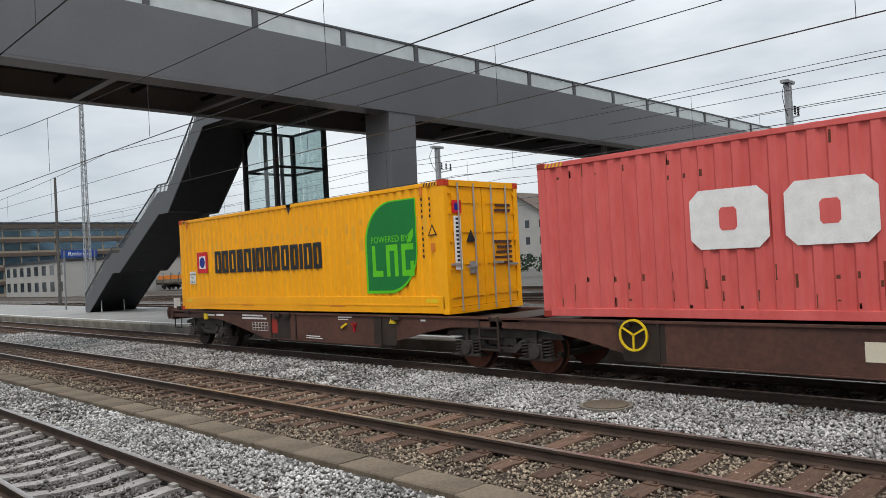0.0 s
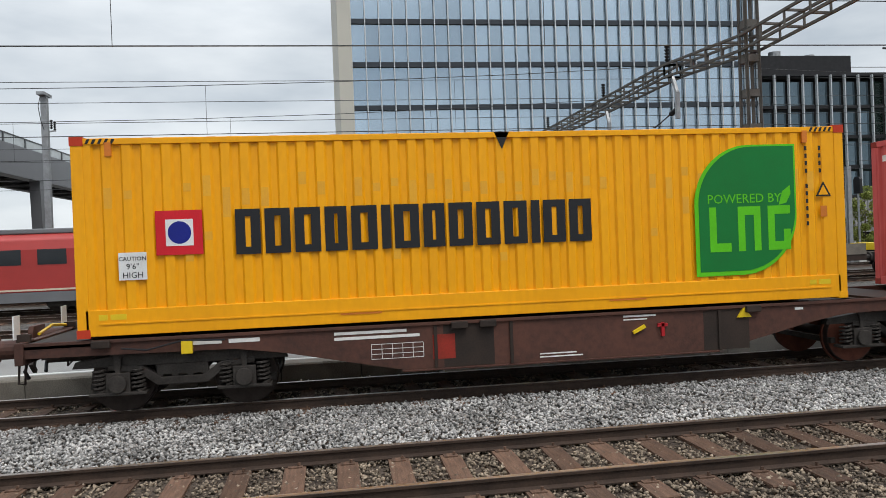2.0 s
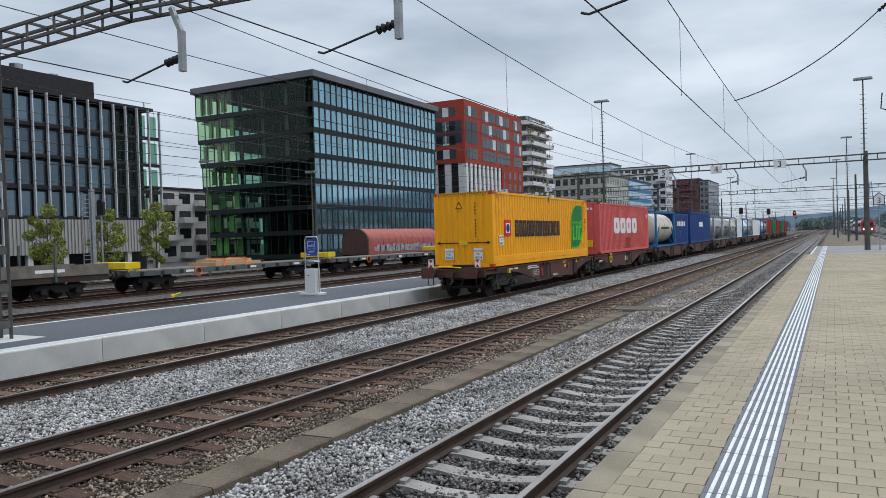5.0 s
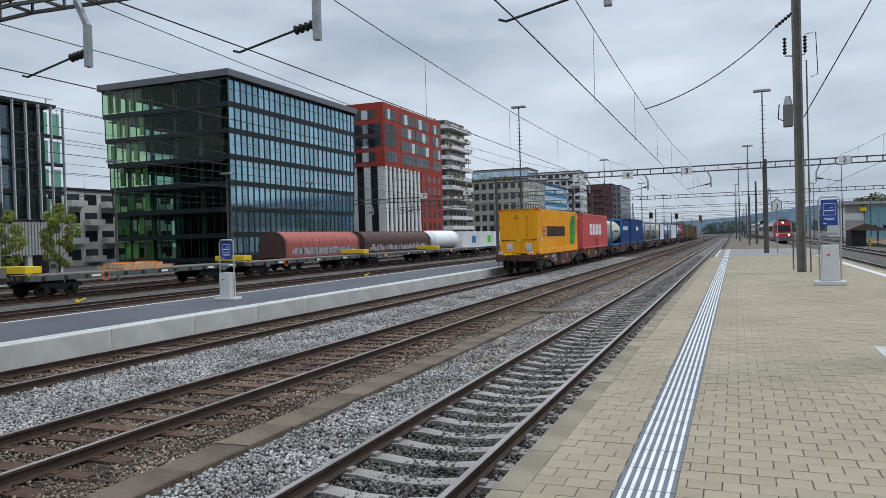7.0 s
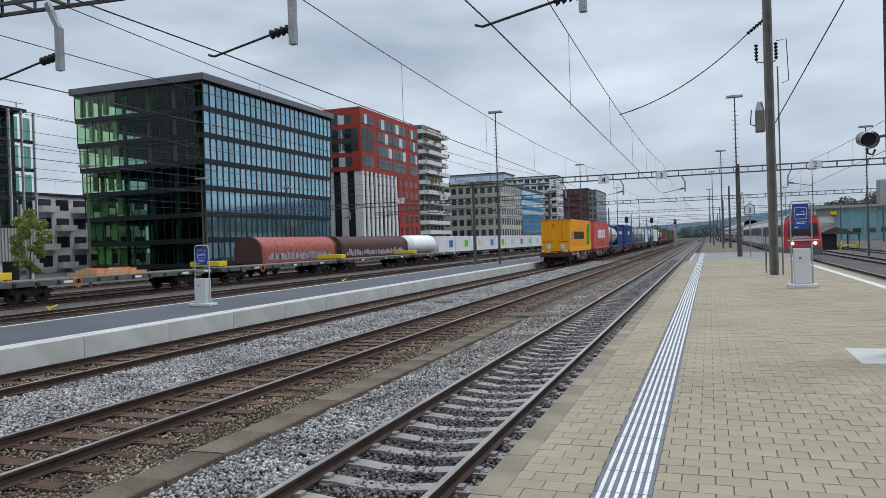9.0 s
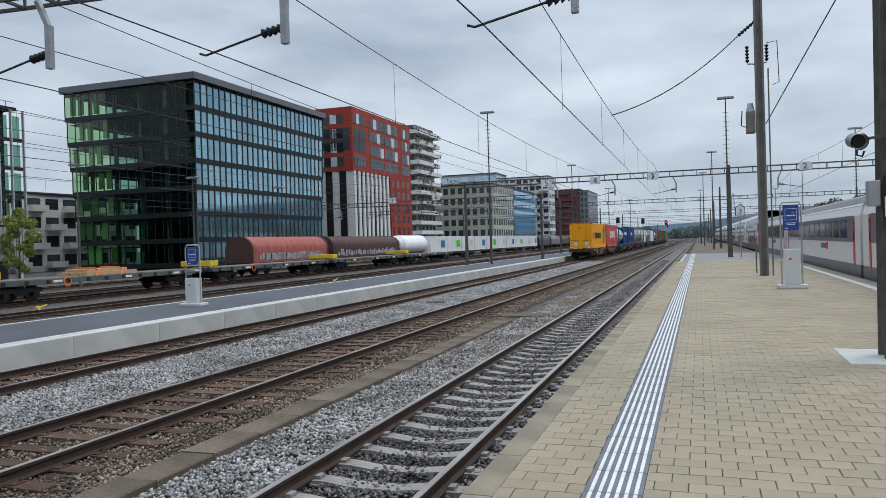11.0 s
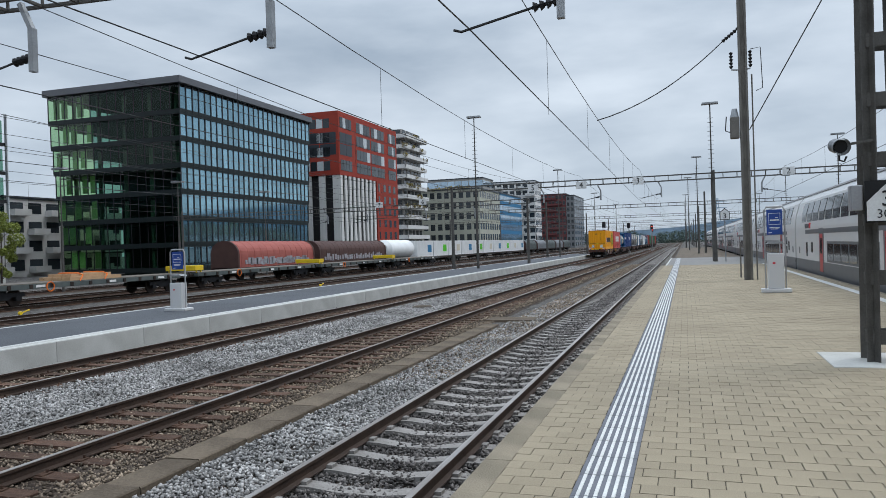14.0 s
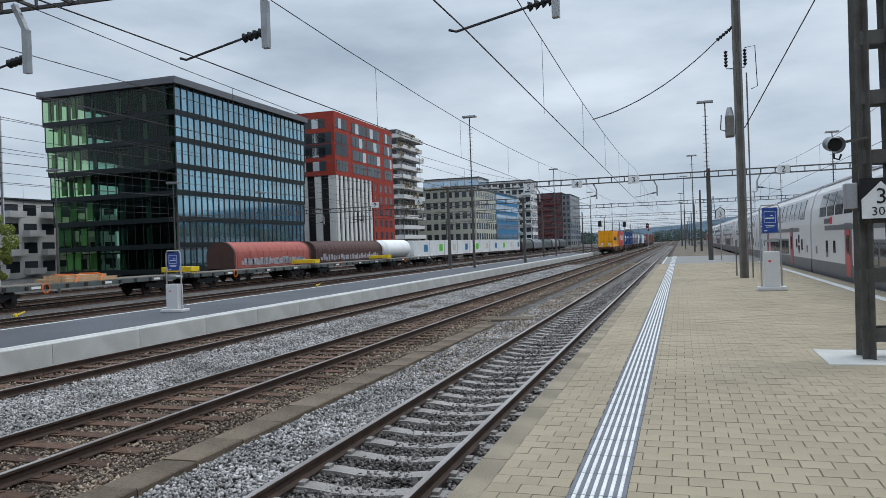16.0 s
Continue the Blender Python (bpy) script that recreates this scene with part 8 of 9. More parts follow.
def stake_wagon(y, L, x, marks=True):
    th = thing("stake_wagon", "weathered grey flat wagon with low boards and stakes", "wagon", group="wagons standing in the yard", m=pose(x, y, YARD_Z))
    part("underframe", MB().box(-1.3, 1.3, 0.5, L - 0.5, 0.85, 1.15), M["wagon_dark"], th)
    part("deck", MB().box(-1.32, 1.32, 0.5, L - 0.5, 1.15, 1.22), M["board"], th)
    n = int((L - 1) / 2.6)
    w = (L - 1) / n
    for k in range(n):
        for s in (-1, 1):
            part("side_board", MB().box(*sorted((s * 1.28, s * 1.34)), 0.55 + k * w, 0.45 + (k + 1) * w, 1.15, 1.68), M["board"], th)
            part("stake", MB().box(*sorted((s * 1.34, s * 1.42)), 0.46 + k * w, 0.56 + k * w, 0.9, 2.7), M["flat_grey"], th)
    part("end_board", MB().box(-1.3, 1.3, 0.44, 0.5, 1.15, 1.68), M["board"], th)
    for y2 in (3.0, L - 3.0):
        flat_gear(th, y2)
    for e, yy in ((-1, 0.5), (1, L - 0.5)):
        for s in (-0.875, 0.875):
            part("buffer", MB().cyl((s, yy, 1.0), (s, yy + e * 0.45, 1.0), 0.12, n=10).cyl((s, yy + e * 0.42, 1.0), (s, yy + e * 0.5, 1.0), 0.22, n=12), M["bogie"], th)
    part("marking", MB().box(1.34, 1.346, L - 4.5, L - 3.0, 1.35, 1.5), M["letter_white"], th)
    return th


def platform_wagon(y, L, x, load):
    th = thing("platform_wagon", "dark low flat wagon with yellow end equipment", "wagon", group="wagons standing in the yard", m=pose(x, y, YARD_Z))
    part("frame", MB().box(-1.35, 1.35, 0.5, L - 0.5, 0.88, 1.14), M["flat_grey"], th, bevel=0.01)
    part("deck", MB().box(-1.3, 1.3, 0.6, L - 0.6, 1.14, 1.18), M["board"], th)
    for k in range(12):
        part("pocket", MB().box(1.35, 1.40, 1.2 + k * (L - 2.4) / 11, 1.4 + k * (L - 2.4) / 11, 0.9, 1.12), M["wagon_dark"], th)
    for yy in (0.35,):
        part("end_rack", MB().box(-1.25, 1.25, yy, yy + 0.95, 1.30, 1.66).box(-1.2, -1.1, yy + 0.2, yy + 0.3, 1.14, 1.4).box(1.1, 1.2, yy + 0.2, yy + 0.3, 1.14, 1.4).box(1.1, 1.2, yy + 0.7, yy + 0.8, 1.14, 1.4), M["machine_yellow"], th, "yellow steel end rack", bevel=0.02)
    wh = MB()
    for k in range(14):
        a, b = k * math.pi / 7, (k + 1) * math.pi / 7
        wh.beam((1.42, L * 0.3 + 0.25 * math.cos(a), 0.95 + 0.25 * math.sin(a)), (1.42, L * 0.3 + 0.25 * math.cos(b), 0.95 + 0.25 * math.sin(b)), 0.05)
    part("hand_wheel", wh, M["strap"], th, "orange hand brake wheel")
    for u in (0.25, 0.55, 0.8):
        part("marking", MB().box(1.35, 1.356, L * u, L * u + 0.6, 0.95, 1.08), M["letter_white"], th)
    for y2 in (2.6, L - 2.6):
        flat_gear(th, y2)
    for e, yy in ((-1, 0.5), (1, L - 0.5)):
        for s in (-0.875, 0.875):
            part("buffer", MB().cyl((s, yy, 1.0), (s, yy + e * 0.45, 1.0), 0.12, n=10).cyl((s, yy + e * 0.42, 1.0), (s, yy + e * 0.5, 1.0), 0.22, n=12), M["bogie"], th)
    if load:
        ld = thing("timber_load", "lashed stack of sawn timber on the flat wagon", "timber", m=pose(x, y + load, YARD_Z + 1.18))
        for k in range(7):
            part("beam", MB().box(-1.1 + k * 0.32, -0.82 + k * 0.32, 0, 4.0 - 0.2 * (k % 3), 0, 0.2), M["lumber"], ld)
        for k in range(5):
            part("beam", MB().box(-0.9 + k * 0.34, -0.6 + k * 0.34, 0.4, 3.5, 0.2, 0.36), M["lumber"], ld)
        for yy in (1.0, 2.9):
            part("strap", MB().tube([(1.3, yy - 0.5, -0.05), (1.05, yy, 0.28), (0.6, yy + 0.1, 0.4), (-0.9, yy + 0.2, 0.4), (-1.3, yy + 0.3, -0.05)], 0.04), M["strap"], ld, "orange lashing strap")
    return th


stake_wagon(-12.5, 19.5, -47.0)
stake_wagon(-33.0, 19.5, -47.0)
stake_wagon(13.2, 13.0, -34.0)
platform_wagon(26.4, 17.4, -34.0, 6.9)
platform_wagon(44.0, 18.4, -34.0, 0)
platform_wagon(62.6, 18.2, -34.0, 0)
platform_wagon(81.0, 18.2, -34.0, 0)


def tarp_wagon(y, L, x, mt, label):
    th = thing("covered_wagon", label, "wagon", group="wagons standing in the yard", m=pose(x, y, YARD_Z))
    arc = [(1.38 * math.cos(a), 2.35 + 1.15 * math.sin(a)) for a in np.linspace(0, math.pi, 15)]
    part("hood", MB().prism([(1.4, 1.15)] + arc + [(-1.4, 1.15)], "y", 0.7, L - 0.7), mt, th, "ribbed tarpaulin hood")
    for k in range(int(L / 1.1)):
        yy = 1.0 + k * 1.1
        rib = [(1.40 * math.cos(a), 2.35 + 1.175 * math.sin(a)) for a in np.linspace(0, math.pi, 15)]
        part("hood_rib", MB().prism([(1.42, 1.2)] + rib + [(-1.42, 1.2)], "y", yy, yy + 0.07), mt, th)
    ends = [(1.42 * math.cos(a), 2.35 + 1.2 * math.sin(a)) for a in np.linspace(0, math.pi, 15)]
    for yy in (0.5, L - 0.72):
        part("end_wall", MB().prism([(1.42, 1.0)] + ends + [(-1.42, 1.0)], "y", yy, yy + 0.22), M["tarp_brown"], th, "dark end wall")
    part("frame", MB().box(-1.3, 1.3, 0.5, L - 0.5, 0.85, 1.16), M["wagon_dark"], th)
    gr = random.Random(int(y))
    for k in range(26 if L > 15 else 0):
        u = 1.6 + k * (L - 3.4) / 26
        part("graffito", MB().box(1.40, 1.425, u, u + gr.uniform(0.3, 0.7), 1.3 + gr.uniform(0, 0.15), 1.75 + gr.uniform(0, 0.35)), M["graffiti"], th, "pale painted scrawl")
    for y2 in (2.8, L - 2.8):
        flat_gear(th, y2)
    return th


tarp_wagon(55.9, 15.1, -38.6, M["tarp"], "covered wagon with faded red tarpaulin and graffiti")
tarp_wagon(71.2, 19.6, -38.6, M["tarp_brown"], "covered wagon with dark brown tarpaulin and graffiti")
tw_ = thing("tank_wagon", "white tank wagon standing in the yard", "wagon", group="wagons standing in the yard", m=pose(-38.6, 91.6, YARD_Z))
part("tank", MB().cyl((0, 1.2, 2.3), (0, 9.6, 2.3), 1.3, n=28).cyl((0, 0.7, 2.3), (0, 1.2, 2.3), 0.8, 1.3, n=28).cyl((0, 9.6, 2.3), (0, 10.1, 2.3), 1.3, 0.8, n=28), M["white_paint"], tw_, smooth=True)
part("frame", MB().box(-1.2, 1.2, 0.4, 10.4, 0.85, 1.1), M["wagon_dark"], tw_)
for y_ in (2.2, 8.6):
    flat_gear(tw_, y_)
for k_ in range(10):
    y_ = 102.8 + k_ * 7.6
    bx_ = container("container", "off-white swap body with coloured poster panels", 7.2, M["white_paint"], height=2.45, doors_front=False)
    bx_.matrix_basis = pose(-38.6, y_, YARD_Z + 1.0)
    part("poster_panel", MB().box(1.22, 1.228, 4.6, 6.4, 0.7, 1.8), (M["tank_blue"], M["green_light"], M["cream"])[k_ % 3], bx_, "coloured poster panel")
for k_ in range(4):
    cw_ = thing("carrier_wagon", "grimy container carrier wagon in the yard", "wagon", group="wagons standing in the yard", m=pose(-38.6, 102.3 + k_ * 19.2, YARD_Z))
    part("frame", MB().box(-1.25, 1.25, 0.3, 18.9, 0.7, 0.99), M["wagon_dark"], cw_)
    for y_ in (2.8, 16.4):
        flat_gear(cw_, y_)
for k_ in range(5):
    tarp_wagon(180 + k_ * 15, 14.6, -38.6, M["grey_paint"] if k_ % 2 else M["flat_grey"], "dark grey covered wagon in the yard")


def rail_crane():
    th = thing("rail_crane", "yellow railway crane with lowered jib on a flat wagon", "crane", m=pose(-34.0, 2.9, YARD_Z))
    part("wagon_frame", MB().box(-1.3, 1.3, 0.3, 9.6, 0.95, 1.3), M["black"], th, bevel=0.02)
    part("step_plate", MB().box(1.3, 1.34, 7.4, 9.3, 0.75, 1.28), M["wagon_dark"], th, bevel=0.02)
    part("marking", MB().box(1.3, 1.346, 6.2, 7.0, 1.06, 1.16), M["letter_white"], th)
    part("turntable", MB().cyl((0, 7.0, 1.3), (0, 7.0, 1.85), 0.95, n=20), M["black"], th)
    house = MB().prism([(5.75, 2.05), (6.1, 1.85), (8.0, 1.85), (8.1, 1.35), (8.75, 1.35), (8.8, 3.35), (8.35, 3.62), (6.3, 3.55), (6.2, 2.75), (5.95, 2.6)], "x", -1.2, 1.2)
    part("machine_house", house, M["machine_yellow"], th, "yellow machine house", bevel=0.05)
    part("cab", MB().prism([(5.9, 2.3), (6.9, 2.3), (6.9, 3.55), (6.35, 3.5)], "x", 0.2, 1.22), M["machine_yellow"], th, bevel=0.04)
    part("cab_window", MB().prism([(6.12, 2.72), (6.72, 2.72), (6.72, 3.35), (6.4, 3.35)], "x", 1.18, 1.235), M["dark_glass"], th)
    for y in (6.5, 7.3):
        gr = part("grille", MB().box(1.19, 1.225, y, y + 0.66, 2.25, 2.68), M["steel"], th)
        for k in range(6):
            part("slat", MB().box(1.22, 1.235, y, y + 0.66, 2.28 + k * 0.065, 2.31 + k * 0.065), M["wagon_dark"], gr)
    part("dark_patch", MB().box(1.19, 1.216, 8.35, 8.72, 3.05, 3.22), M["black"], th)
    st = MB()
    for k in range(4):
        st.prism([(8.15 + k * 0.15, 1.38), (8.22 + k * 0.15, 1.38), (8.3 + k * 0.15, 1.6), (8.23 + k * 0.15, 1.6)], "x", 1.19, 1.212)
    part("hazard_stripes", st, M["letter_black"], th)
    part("jib", MB().prism([(1.4, 3.30), (1.6, 3.08), (4.6, 3.22), (5.2, 3.0), (5.5, 3.05), (7.4, 3.45), (7.4, 3.78), (1.5, 3.56)], "x", -0.32, 0.32), M["machine_yellow"], th, "long yellow jib", bevel=0.03)
    part("jib_label", MB().box(0.31, 0.326, 3.4, 4.1, 3.36, 3.44), M["strap"], th)
    part("jib_head", MB().box(-0.2, 0.2, 1.45, 1.75, 2.8, 3.2), M["machine_yellow"], th)
    part("jib_ram", MB().cyl((0.4, 4.9, 3.05), (0.4, 6.2, 2.55), 0.13, n=12), M["machine_yellow"], th)
    part("winch", MB().cyl((-0.5, 8.05, 3.75), (0.5, 8.05, 3.75), 0.36, n=18).cyl((-0.55, 8.05, 3.75), (-0.5, 8.05, 3.75), 0.42, n=18).cyl((0.5, 8.05, 3.75), (0.55, 8.05, 3.75), 0.42, n=18), M["machine_yellow"], th)
    for yy in (3.0, 4.1):
        for xx in (-1.22, 1.22):
            part("hand_rail", MB().tube([(xx, yy, 1.3), (xx, yy, 2.05), (xx, yy + 0.08, 2.12), (xx, yy + 0.72, 2.12), (xx, yy + 0.8, 2.05), (xx, yy + 0.8, 1.3)], 0.035).tube([(xx, yy + 0.4, 1.3), (xx, yy + 0.4, 2.12)], 0.03), M["machine_yellow"], th, "yellow tubular guard rail")
    for y2 in (2.2, 8.0):
        flat_gear(th, y2)
    for e, yy in ((-1, 0.3), (1, 9.6)):
        for q in (-0.875, 0.875):
            part("buffer", MB().cyl((q, yy, 1.0), (q, yy + e * 0.3, 1.0), 0.12, n=10).cyl((q, yy + e * 0.28, 1.0), (q, yy + e * 0.35, 1.0), 0.22, n=12), M["bogie"], th)
    return th


rail_crane()
yard_loco = locomotive("locomotive", "old red electric locomotive standing in the yard", 15.4, M["loco_red"], "trains")
yard_loco.matrix_basis = pose(-37.6, -23.2, YARD_Z)
for k_ in range(3):
    ow_ = stake_wagon(-140 + k_ * 20.5, 19.5, -55.0)
    part("yellow_load", MB().box(-1.25, 1.25, 1.0, 18.5, 1.2, 2.3), M["orange"], ow_, "orange-yellow track panels")


# ---- platform furniture ----
def info_stele(x, y, z, tall=1.0):
    th = thing("smoking_point", "grey ashtray stand with blue sign in a steel hoop", "ashtray stand", group="smoking points", m=Matrix.Translation((0, 0, z)) @ Matrix.Diagonal((1, 1, tall, 1)) @ Matrix.Translation((0, 0, -z)))
    part("base", MB().box(x - 0.44, x + 0.44, y - 0.24, y + 0.24, z, z + 0.10), M["coach_white"], th, bevel=0.02)
    part("bin", MB().box(x - 0.24, x + 0.24, y - 0.16, y + 0.16, z + 0.10, z + 0.98), M["coach_white"], th, bevel=0.02)
    part("lid", MB().prism([(-0.26, 0), (0.26, 0), (0.18, 0.06), (-0.18, 0.06)][::-1], "y", -0.17, 0.17), M["steel"], th, loc=(x, y, z + 1.22))
    hp = MB()
    pts = [(x - 0.30, y, z + 0.1), (x - 0.30, y, z + 2.05), (x - 0.24, y, z + 2.15), (x + 0.24, y, z + 2.15), (x + 0.30, y, z + 2.05), (x + 0.30, y, z + 0.1)]
    part("hoop", hp.tube(pts, 0.025, 8), M["chrome"], th, "bent steel hoop", smooth=True)
    sg = part("sign", MB().box(x - 0.23, x + 0.23, y - 0.02, y + 0.02, z + 1.45, z + 2.08), M["sign_blue"], th, "blue smoking point sign", bevel=0.01)
    pic = MB().box(x - 0.13, x + 0.05, y - 0.026, y - 0.02, z + 1.80, z + 1.83).box(x + 0.06, x + 0.13, y - 0.026, y - 0.02, z + 1.80, z + 1.83).box(x + 0.02, x + 0.10, y - 0.026, y - 0.02, z + 1.87, z + 1.885)
    part("pictogram", pic, M["sticker_white"], sg)
    fr = MB()
    for a, b, c, d in ((-0.17, 0.17, 1.70, 1.71), (-0.17, 0.17, 1.98, 1.99), (-0.17, -0.16, 1.71, 1.98), (0.16, 0.17, 1.71, 1.98), (-0.15, 0.15, 1.62, 1.635), (-0.12, 0.12, 1.585, 1.6), (-0.18, -0.08, 1.49, 1.51)):
        fr.box(x + a, x + b, y - 0.025, y - 0.019, z + c, z + d)
    part("sign_lines", fr, M["sticker_white"], sg)
    part("badge", MB().box(x - 0.1, x - 0.02, y - 0.166, y - 0.158, z + 0.72, z + 0.76), M["sticker_red"], th)
    return th


info_stele(2.72, 25.85, PLAT_Z, 1.27)
info_stele(-17.05, 22.1, FAR_Z)


def cable_pole():
    th = thing("cable_pole", "tall riveted steel pole with transformer box and insulators", "pole")
    x, y, z = 2.50, 33.7, PLAT_Z
    part("pole", MB().prism([(x - 0.17, y - 0.15), (x - 0.09, y - 0.15), (x - 0.09, y - 0.04), (x + 0.09, y - 0.04), (x + 0.09, y - 0.15), (x + 0.17, y - 0.15), (x + 0.17, y + 0.15), (x - 0.17, y + 0.15)], "z", z, z + 14), M["pole_steel"], th, "H-section steel pole")
    part("conduit", MB().cyl((x + 0.34, y, z), (x + 0.34, y, z + 8.6), 0.03, n=8), M["pole_steel"], th)
    part("conduit", MB().cyl((x - 0.30, y, z + 0.1), (x - 0.30, y, z + 1.6), 0.03, n=8), M["pole_steel"], th)
    part("transformer_box", MB().box(x - 0.56, x - 0.2, y - 0.2, y + 0.2, z + 5.95, z + 6.85), M["pole_steel"], th, bevel=0.04)
    part("dome", MB().cyl((x - 0.38, y, z + 6.85), (x - 0.38, y, z + 7.2), 0.18, 0.1, n=12), M["steel"], th)
    for s in (-0.45, 0.30):
        part("insulator", insulator(MB(), (x + s, y, z + 8.9), (x + s, y, z + 9.6), 5), M["black"], th)
        part("arm", MB().beam((x, y, z + 8.8), (x + s, y, z + 8.85), 0.05), M["steel"], th)
    part("bracket_wire", MB().tube([(x + 0.3, y, z + 9.65), (x + 0.7, y, z + 9.7), (x + 0.75, y, z + 8.0), (x + 0.5, y, z + 7.9)], 0.018), M["wire"], th)
    part("box_cable", MB().tube([(x - 0.7, y, z + 6.9), (x - 0.75, y, z + 6.3), (x - 0.5, y, z + 6.2)], 0.025), M["black"], th)
    part("strain_insulator", insulator(MB(), (x - 0.1, y, z + 10.6), (x - 0.75, y + 0.5, z + 10.2), 6), M["black"], th)
    # slack wire from the pole to the line over the track
    a, b = Vector((x - 0.75, y + 0.5, z + 10.2)), Vector((TRACK_1, 31.0, 7.3))
    pts = [tuple(a + (b - a) * u - Vector((0, 0, 1.8 * u * (1 - u)))) for u in np.linspace(0, 1, 12)]
    part("slack_wire", MB().tube(pts, 0.022), M["wire"], th)
    part("stay_wire", MB().tube([(x + 0.2, y, z + 6.3), (x + 4.2, 16.0, z + 13.5)], 0.02), M["wire"], th)
    return th


cable_pole()


def loudspeaker(x, y, z, s):
    th = thing("loudspeaker", "grey round horn loudspeaker on the portal post", "loudspeaker", group="loudspeakers")
    d = Vector((0.12 * s, -0.80, -0.16)).normalized()
    c = Vector((x, y, z))
    part("drum", MB().cyl(c - d * 0.13, c + d * 0.08, 0.098, n=24).cyl(c - d * 0.19, c - d * 0.13, 0.05, 0.088, n=16), M["grey_paint"], th, smooth=True)
    part("rim", MB().cyl(c + d * 0.06, c + d * 0.14, 0.112, 0.118, n=24, caps=False).cyl(c + d * 0.14, c + d * 0.06, 0.102, 0.08, n=24, caps=False), M["steel"], th, smooth=True)
    part("mouth", MB().cyl(c + d * 0.08, c + d * 0.09, 0.094, n=24), M["black"], th)
    part("hook", MB().tube([(x, y - 0.05, z - 0.12), (x, y - 0.05, z - 0.2), (x + 0.06, y - 0.05, z - 0.22), (x + 0.09, y - 0.05, z - 0.15)], 0.014), M["black"], th)
    part("bracket", MB().beam((x, y, z), (x + 0.42 * s, y, z + 0.06), 0.035), M["dull_steel"], th)


loudspeaker(2.05, 11.5, 3.55, 1)
loudspeaker(-16.95, 9.95, 4.0, 1)


def track_plate():
    th = thing("track_board", "white arrow-topped board with track number on the portal post", "sign")
    x, y, z = 2.60, 11.42, 3.0
    part("backing", MB().box(x - 0.26, x + 0.26, y, y + 0.02, z - 0.52, z + 0.05), M["black"], th)
    part("board", MB().prism([(x - 0.24, z - 0.50), (x + 0.24, z - 0.50), (x + 0.24, z - 0.24), (x, z), (x - 0.24, z - 0.24)][::-1], "y", y - 0.012, y), M["sticker_white"], th)
    write("numeral", "3", 0.30, M["letter_black"], th, (x, y - 0.016, z - 0.30), (1, 0, 0), (0, 0, 1), align="CENTER")
    write("numeral", "304", 0.17, M["letter_black"], th, (x, y - 0.016, z - 0.46), (1, 0, 0), (0, 0, 1), align="CENTER")
    part("switch_box", MB().box(x - 0.42, x - 0.27, y + 0.05, y + 0.25, z - 0.35, z + 0.0), M["silver"], th, bevel=0.01)
    part("box_arm", MB().box(x - 0.30, x - 0.15, y + 0.12, y + 0.16, z - 0.22, z - 0.17), M["dull_steel"], th)


track_plate()
hs_ = thing("track_sign", "small house-shaped white sign with numeral three on a pole", "sign")
part("pole", MB().cyl((2.9, 60.3, PLAT_Z), (2.9, 60.3, 4.4), 0.04, n=8), M["steel"], hs_)
part("board", MB().prism([(2.55, 3.7), (3.25, 3.7), (3.25, 4.3), (2.9, 4.6), (2.55, 4.3)][::-1], "y", 60.2, 60.25), M["black"], hs_)
part("face", MB().prism([(2.6, 3.75), (3.2, 3.75), (3.2, 4.27), (2.9, 4.53), (2.6, 4.27)][::-1], "y", 60.185, 60.21), M["sticker_white"], hs_)
write("numeral", "3", 0.55, M["letter_black"], hs_, (2.9, 60.18, 3.83), (1, 0, 0), (0, 0, 1), align="CENTER")


def signal(x, y, z0, h, lit):
    th = thing("railway_signal", "black railway signal on a slim post" + (" showing red" if lit else ""), "signal", group="railway signals")
    part("post", MB().cyl((x, y, z0), (x, y, z0 + h), 0.07, n=8), M["steel"], th)
    part("head", MB().prism([(-0.35, 0), (0.35, 0), (0.35, 1.0), (0.2, 1.2), (-0.2, 1.2), (-0.35, 1.0)][::-1], "y", -0.1, 0.1), M["black"], th, loc=(x, y, z0 + h - 0.9))
    part("base", MB().box(x - 0.3, x + 0.3, y - 0.3, y + 0.3, z0 - 0.1, z0 + 0.3), M["concrete"], th)
    if lit:
        part("red_light", MB().cyl((x, y - 0.11, z0 + h - 0.2), (x, y - 0.13, z0 + h - 0.2), 0.11, n=12), M["red_light"], th, "lit red lamp")
        part("hood", MB().cyl((x, y - 0.35, z0 + h - 0.05), (x, y - 0.1, z0 + h - 0.03), 0.13, n=10), M["black"], th)


for x_, y_, lit_ in ((-7.95, 195, True), (-11.5, 165, False), (-15.2, 150, False), (5.2, 150, True), (-10.4, 260, True)):
    signal(x_, y_, -0.22, 6.2, lit_)
signal(-49.0, 38.0, -0.3, 6.0, False)
ld_ = thing("signal_ladder", "pale ladder-framed signal gantry post in the yard", "mast")
part("post", MB().box(-49.3, -49.0, 37.2, 37.5, -0.3, 6.8), M["steel"], ld_, "pale steel post")
rg_ = MB().box(-49.05, -49.0, 36.4, 36.45, -0.3, 6.5).box(-49.05, -49.0, 37.0, 37.05, -0.3, 6.5)
for k_ in range(20):
    rg_.box(-49.05, -49.0, 36.4, 37.05, 0.2 + k_ * 0.32, 0.25 + k_ * 0.32)
part("ladder", rg_, M["steel"], ld_)


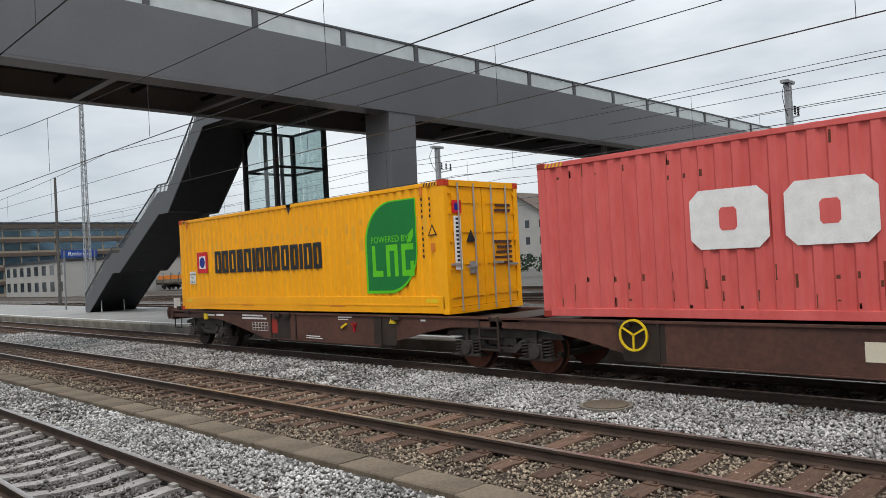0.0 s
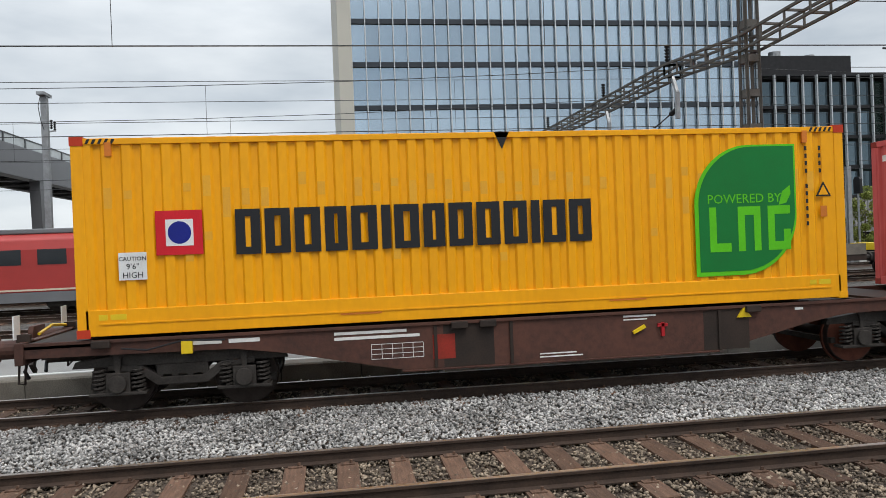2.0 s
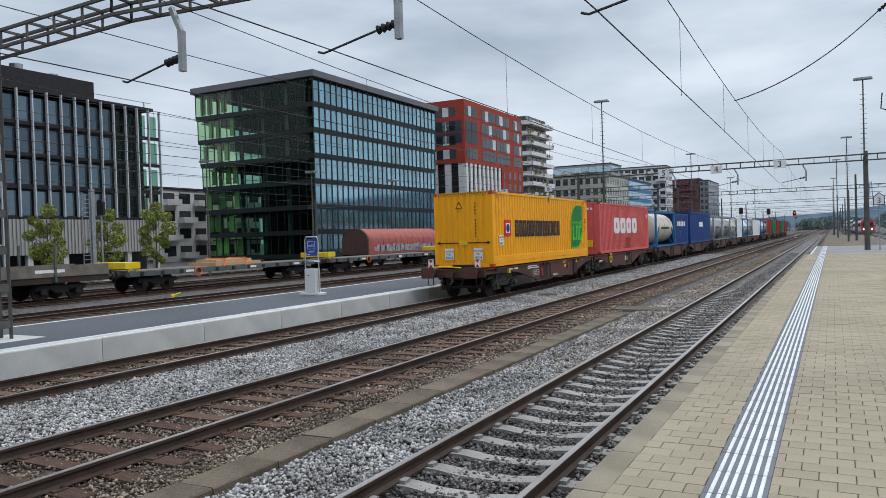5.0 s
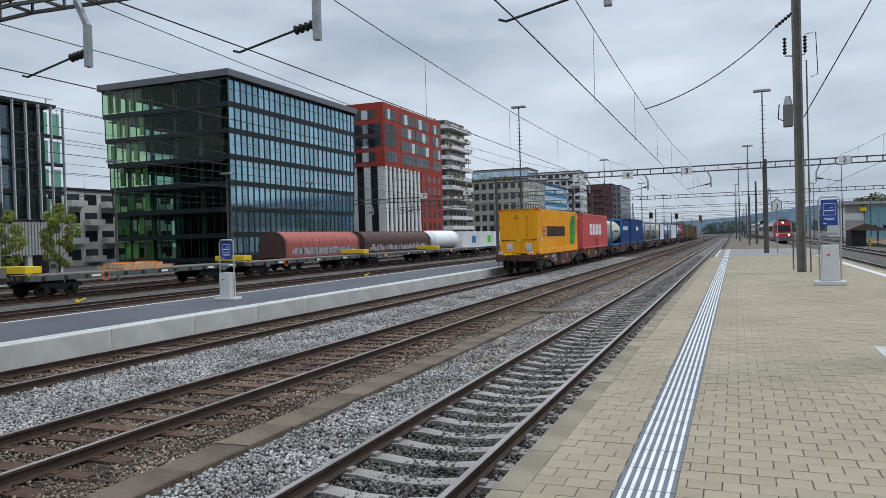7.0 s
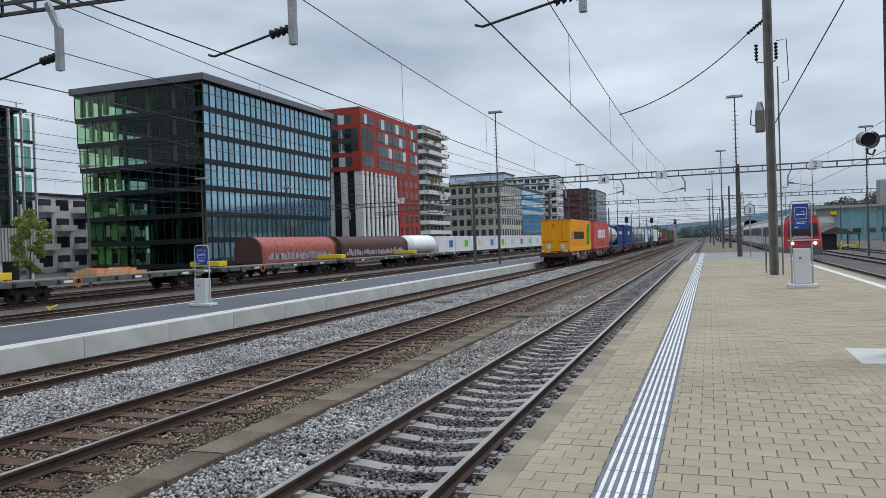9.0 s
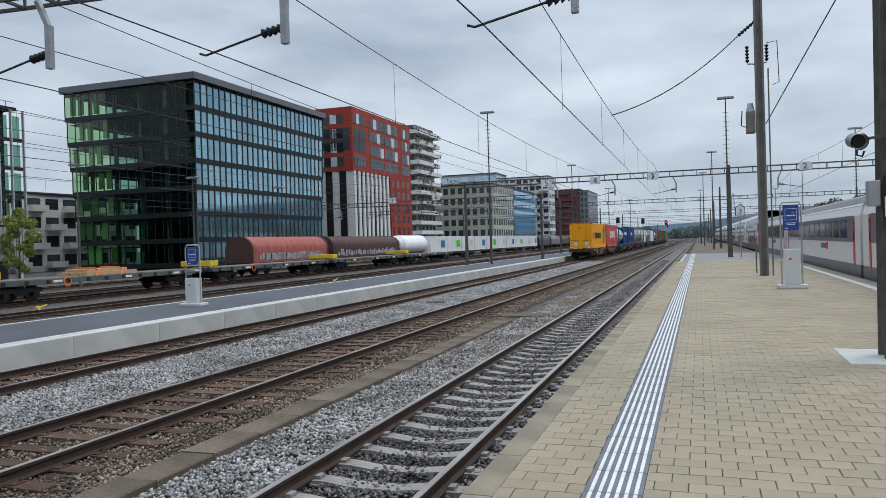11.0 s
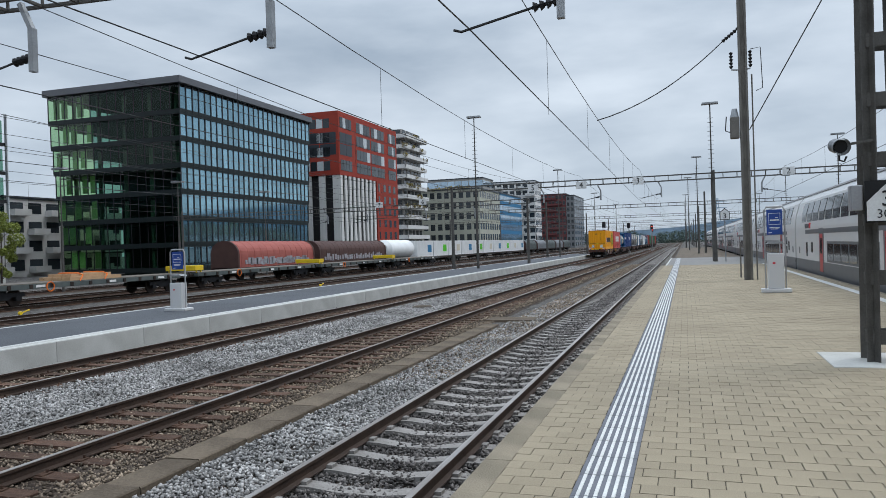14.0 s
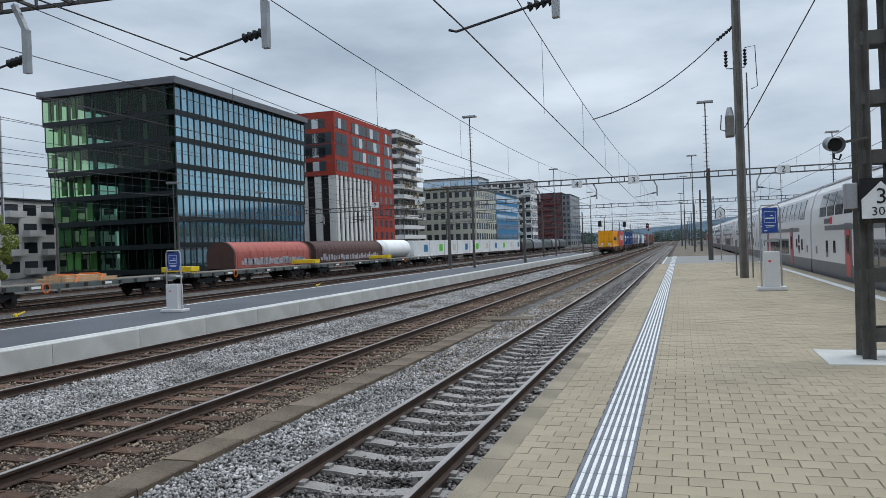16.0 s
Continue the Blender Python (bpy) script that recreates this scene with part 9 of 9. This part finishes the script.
def station_sign(x, y, z, text, w, post):
    th = thing("station_sign", "blue station sign with white lettering", "sign", group="station signs")
    part("panel", MB().box(x - w / 2, x + w / 2, y - 0.06, y, z, z + 0.55), M["sign_blue"], th, bevel=0.01)
    write("station_words", text, 0.42, M["sticker_white"], th, (x, y + 0.005, z + 0.13), (-1, 0, 0), (0, 0, 1), align="CENTER")
    if post:
        part("post", MB().cyl((x + w * 0.42, y - 0.03, 0.15), (x + w * 0.42, y - 0.03, z + 0.5), 0.06, n=8), M["grey_paint"], th)
        part("post", MB().cyl((x - w * 0.42, y - 0.03, 0.15), (x - w * 0.42, y - 0.03, z + 0.5), 0.06, n=8), M["grey_paint"], th)


station_sign(-19.9, -56.5, 3.9, "Rotkreuz", 2.5, True)
station_sign(-22.4, -41.0, 3.7, "5  A", 1.5, True)
lattice_mast(-19.4, -53.6, 0.15, 14.5, "tall slim lattice lamp mast on the low platform")
bar_ = thing("barrier", "low white tubular barrier at the foot of the stairs", "barrier")
part("hoop", MB().tube([(-18.2, -48.3, 0.16), (-18.2, -48.3, 1.1), (-19.6, -48.3, 1.1), (-19.6, -48.3, 0.16)], 0.035), M["sticker_white"], bar_)
for x_, y_ in ((-28.9, 26.3), (-24.4, 47.0)):
    dw_ = thing("point_lever", "small yellow point lever weight in the ballast", "lever", group="track markers")
    part("weight", MB().cyl((x_ - 0.06, y_, -0.12), (x_ + 0.06, y_, -0.12), 0.09, n=16), M["machine_yellow"], dw_, bevel=0.015)
    part("lever", MB().beam((x_, y_, -0.12), (x_, y_ + 0.5, 0.0), 0.05), M["machine_yellow"], dw_)
    part("stand", MB().box(x_ - 0.2, x_ + 0.2, y_ - 0.25, y_ + 0.25, -0.34, -0.22), M["rail"], dw_)


# ---- everything that moves ----
def motions():
    # freight train: rear buffers of its last wagon along the track
    start = [(0.0, -24.65), (1.0, -14.85), (2.0, -5.0), (3.0, 4.75), (4.0, 14.65), (5.0, 24.4), (7.5, 48.6), (9.0, 63.0), (11.0, 82.5), (12.5, 97.5), (14.0, 112.5), (16.0, 132.0)]
    for ob, off, z in freight:
        walk(ob, [(t, pose(TRACK_3, y + off, z)) for t, y in start])
    # the wheels of the last wagon roll
    times = [k / 15 for k in range(0, 241)]
    ys = np.interp(times, [t for t, _ in start], [y for _, y in start])
    for ws in wheels_1:
        y0 = ws.location.y
        walk(ws, [(t, pose(0, y0, 0.46, -math.degrees((y - ys[0]) / 0.46), 0, 0)) for t, y in zip(times, ys)])
    # passenger train: its front end comes towards the platform
    for ob, off in passenger:
        walk(ob, [(t, pose(TRACK_R, y + off, 0)) for t, y in ((0.0, 371.0), (4.0, 234.0), (8.0, 100.8), (9.0, 68.0), (11.4, -6.5), (12.5, -40.5), (14.0, -86.5), (16.0, -146.0))])


motions()
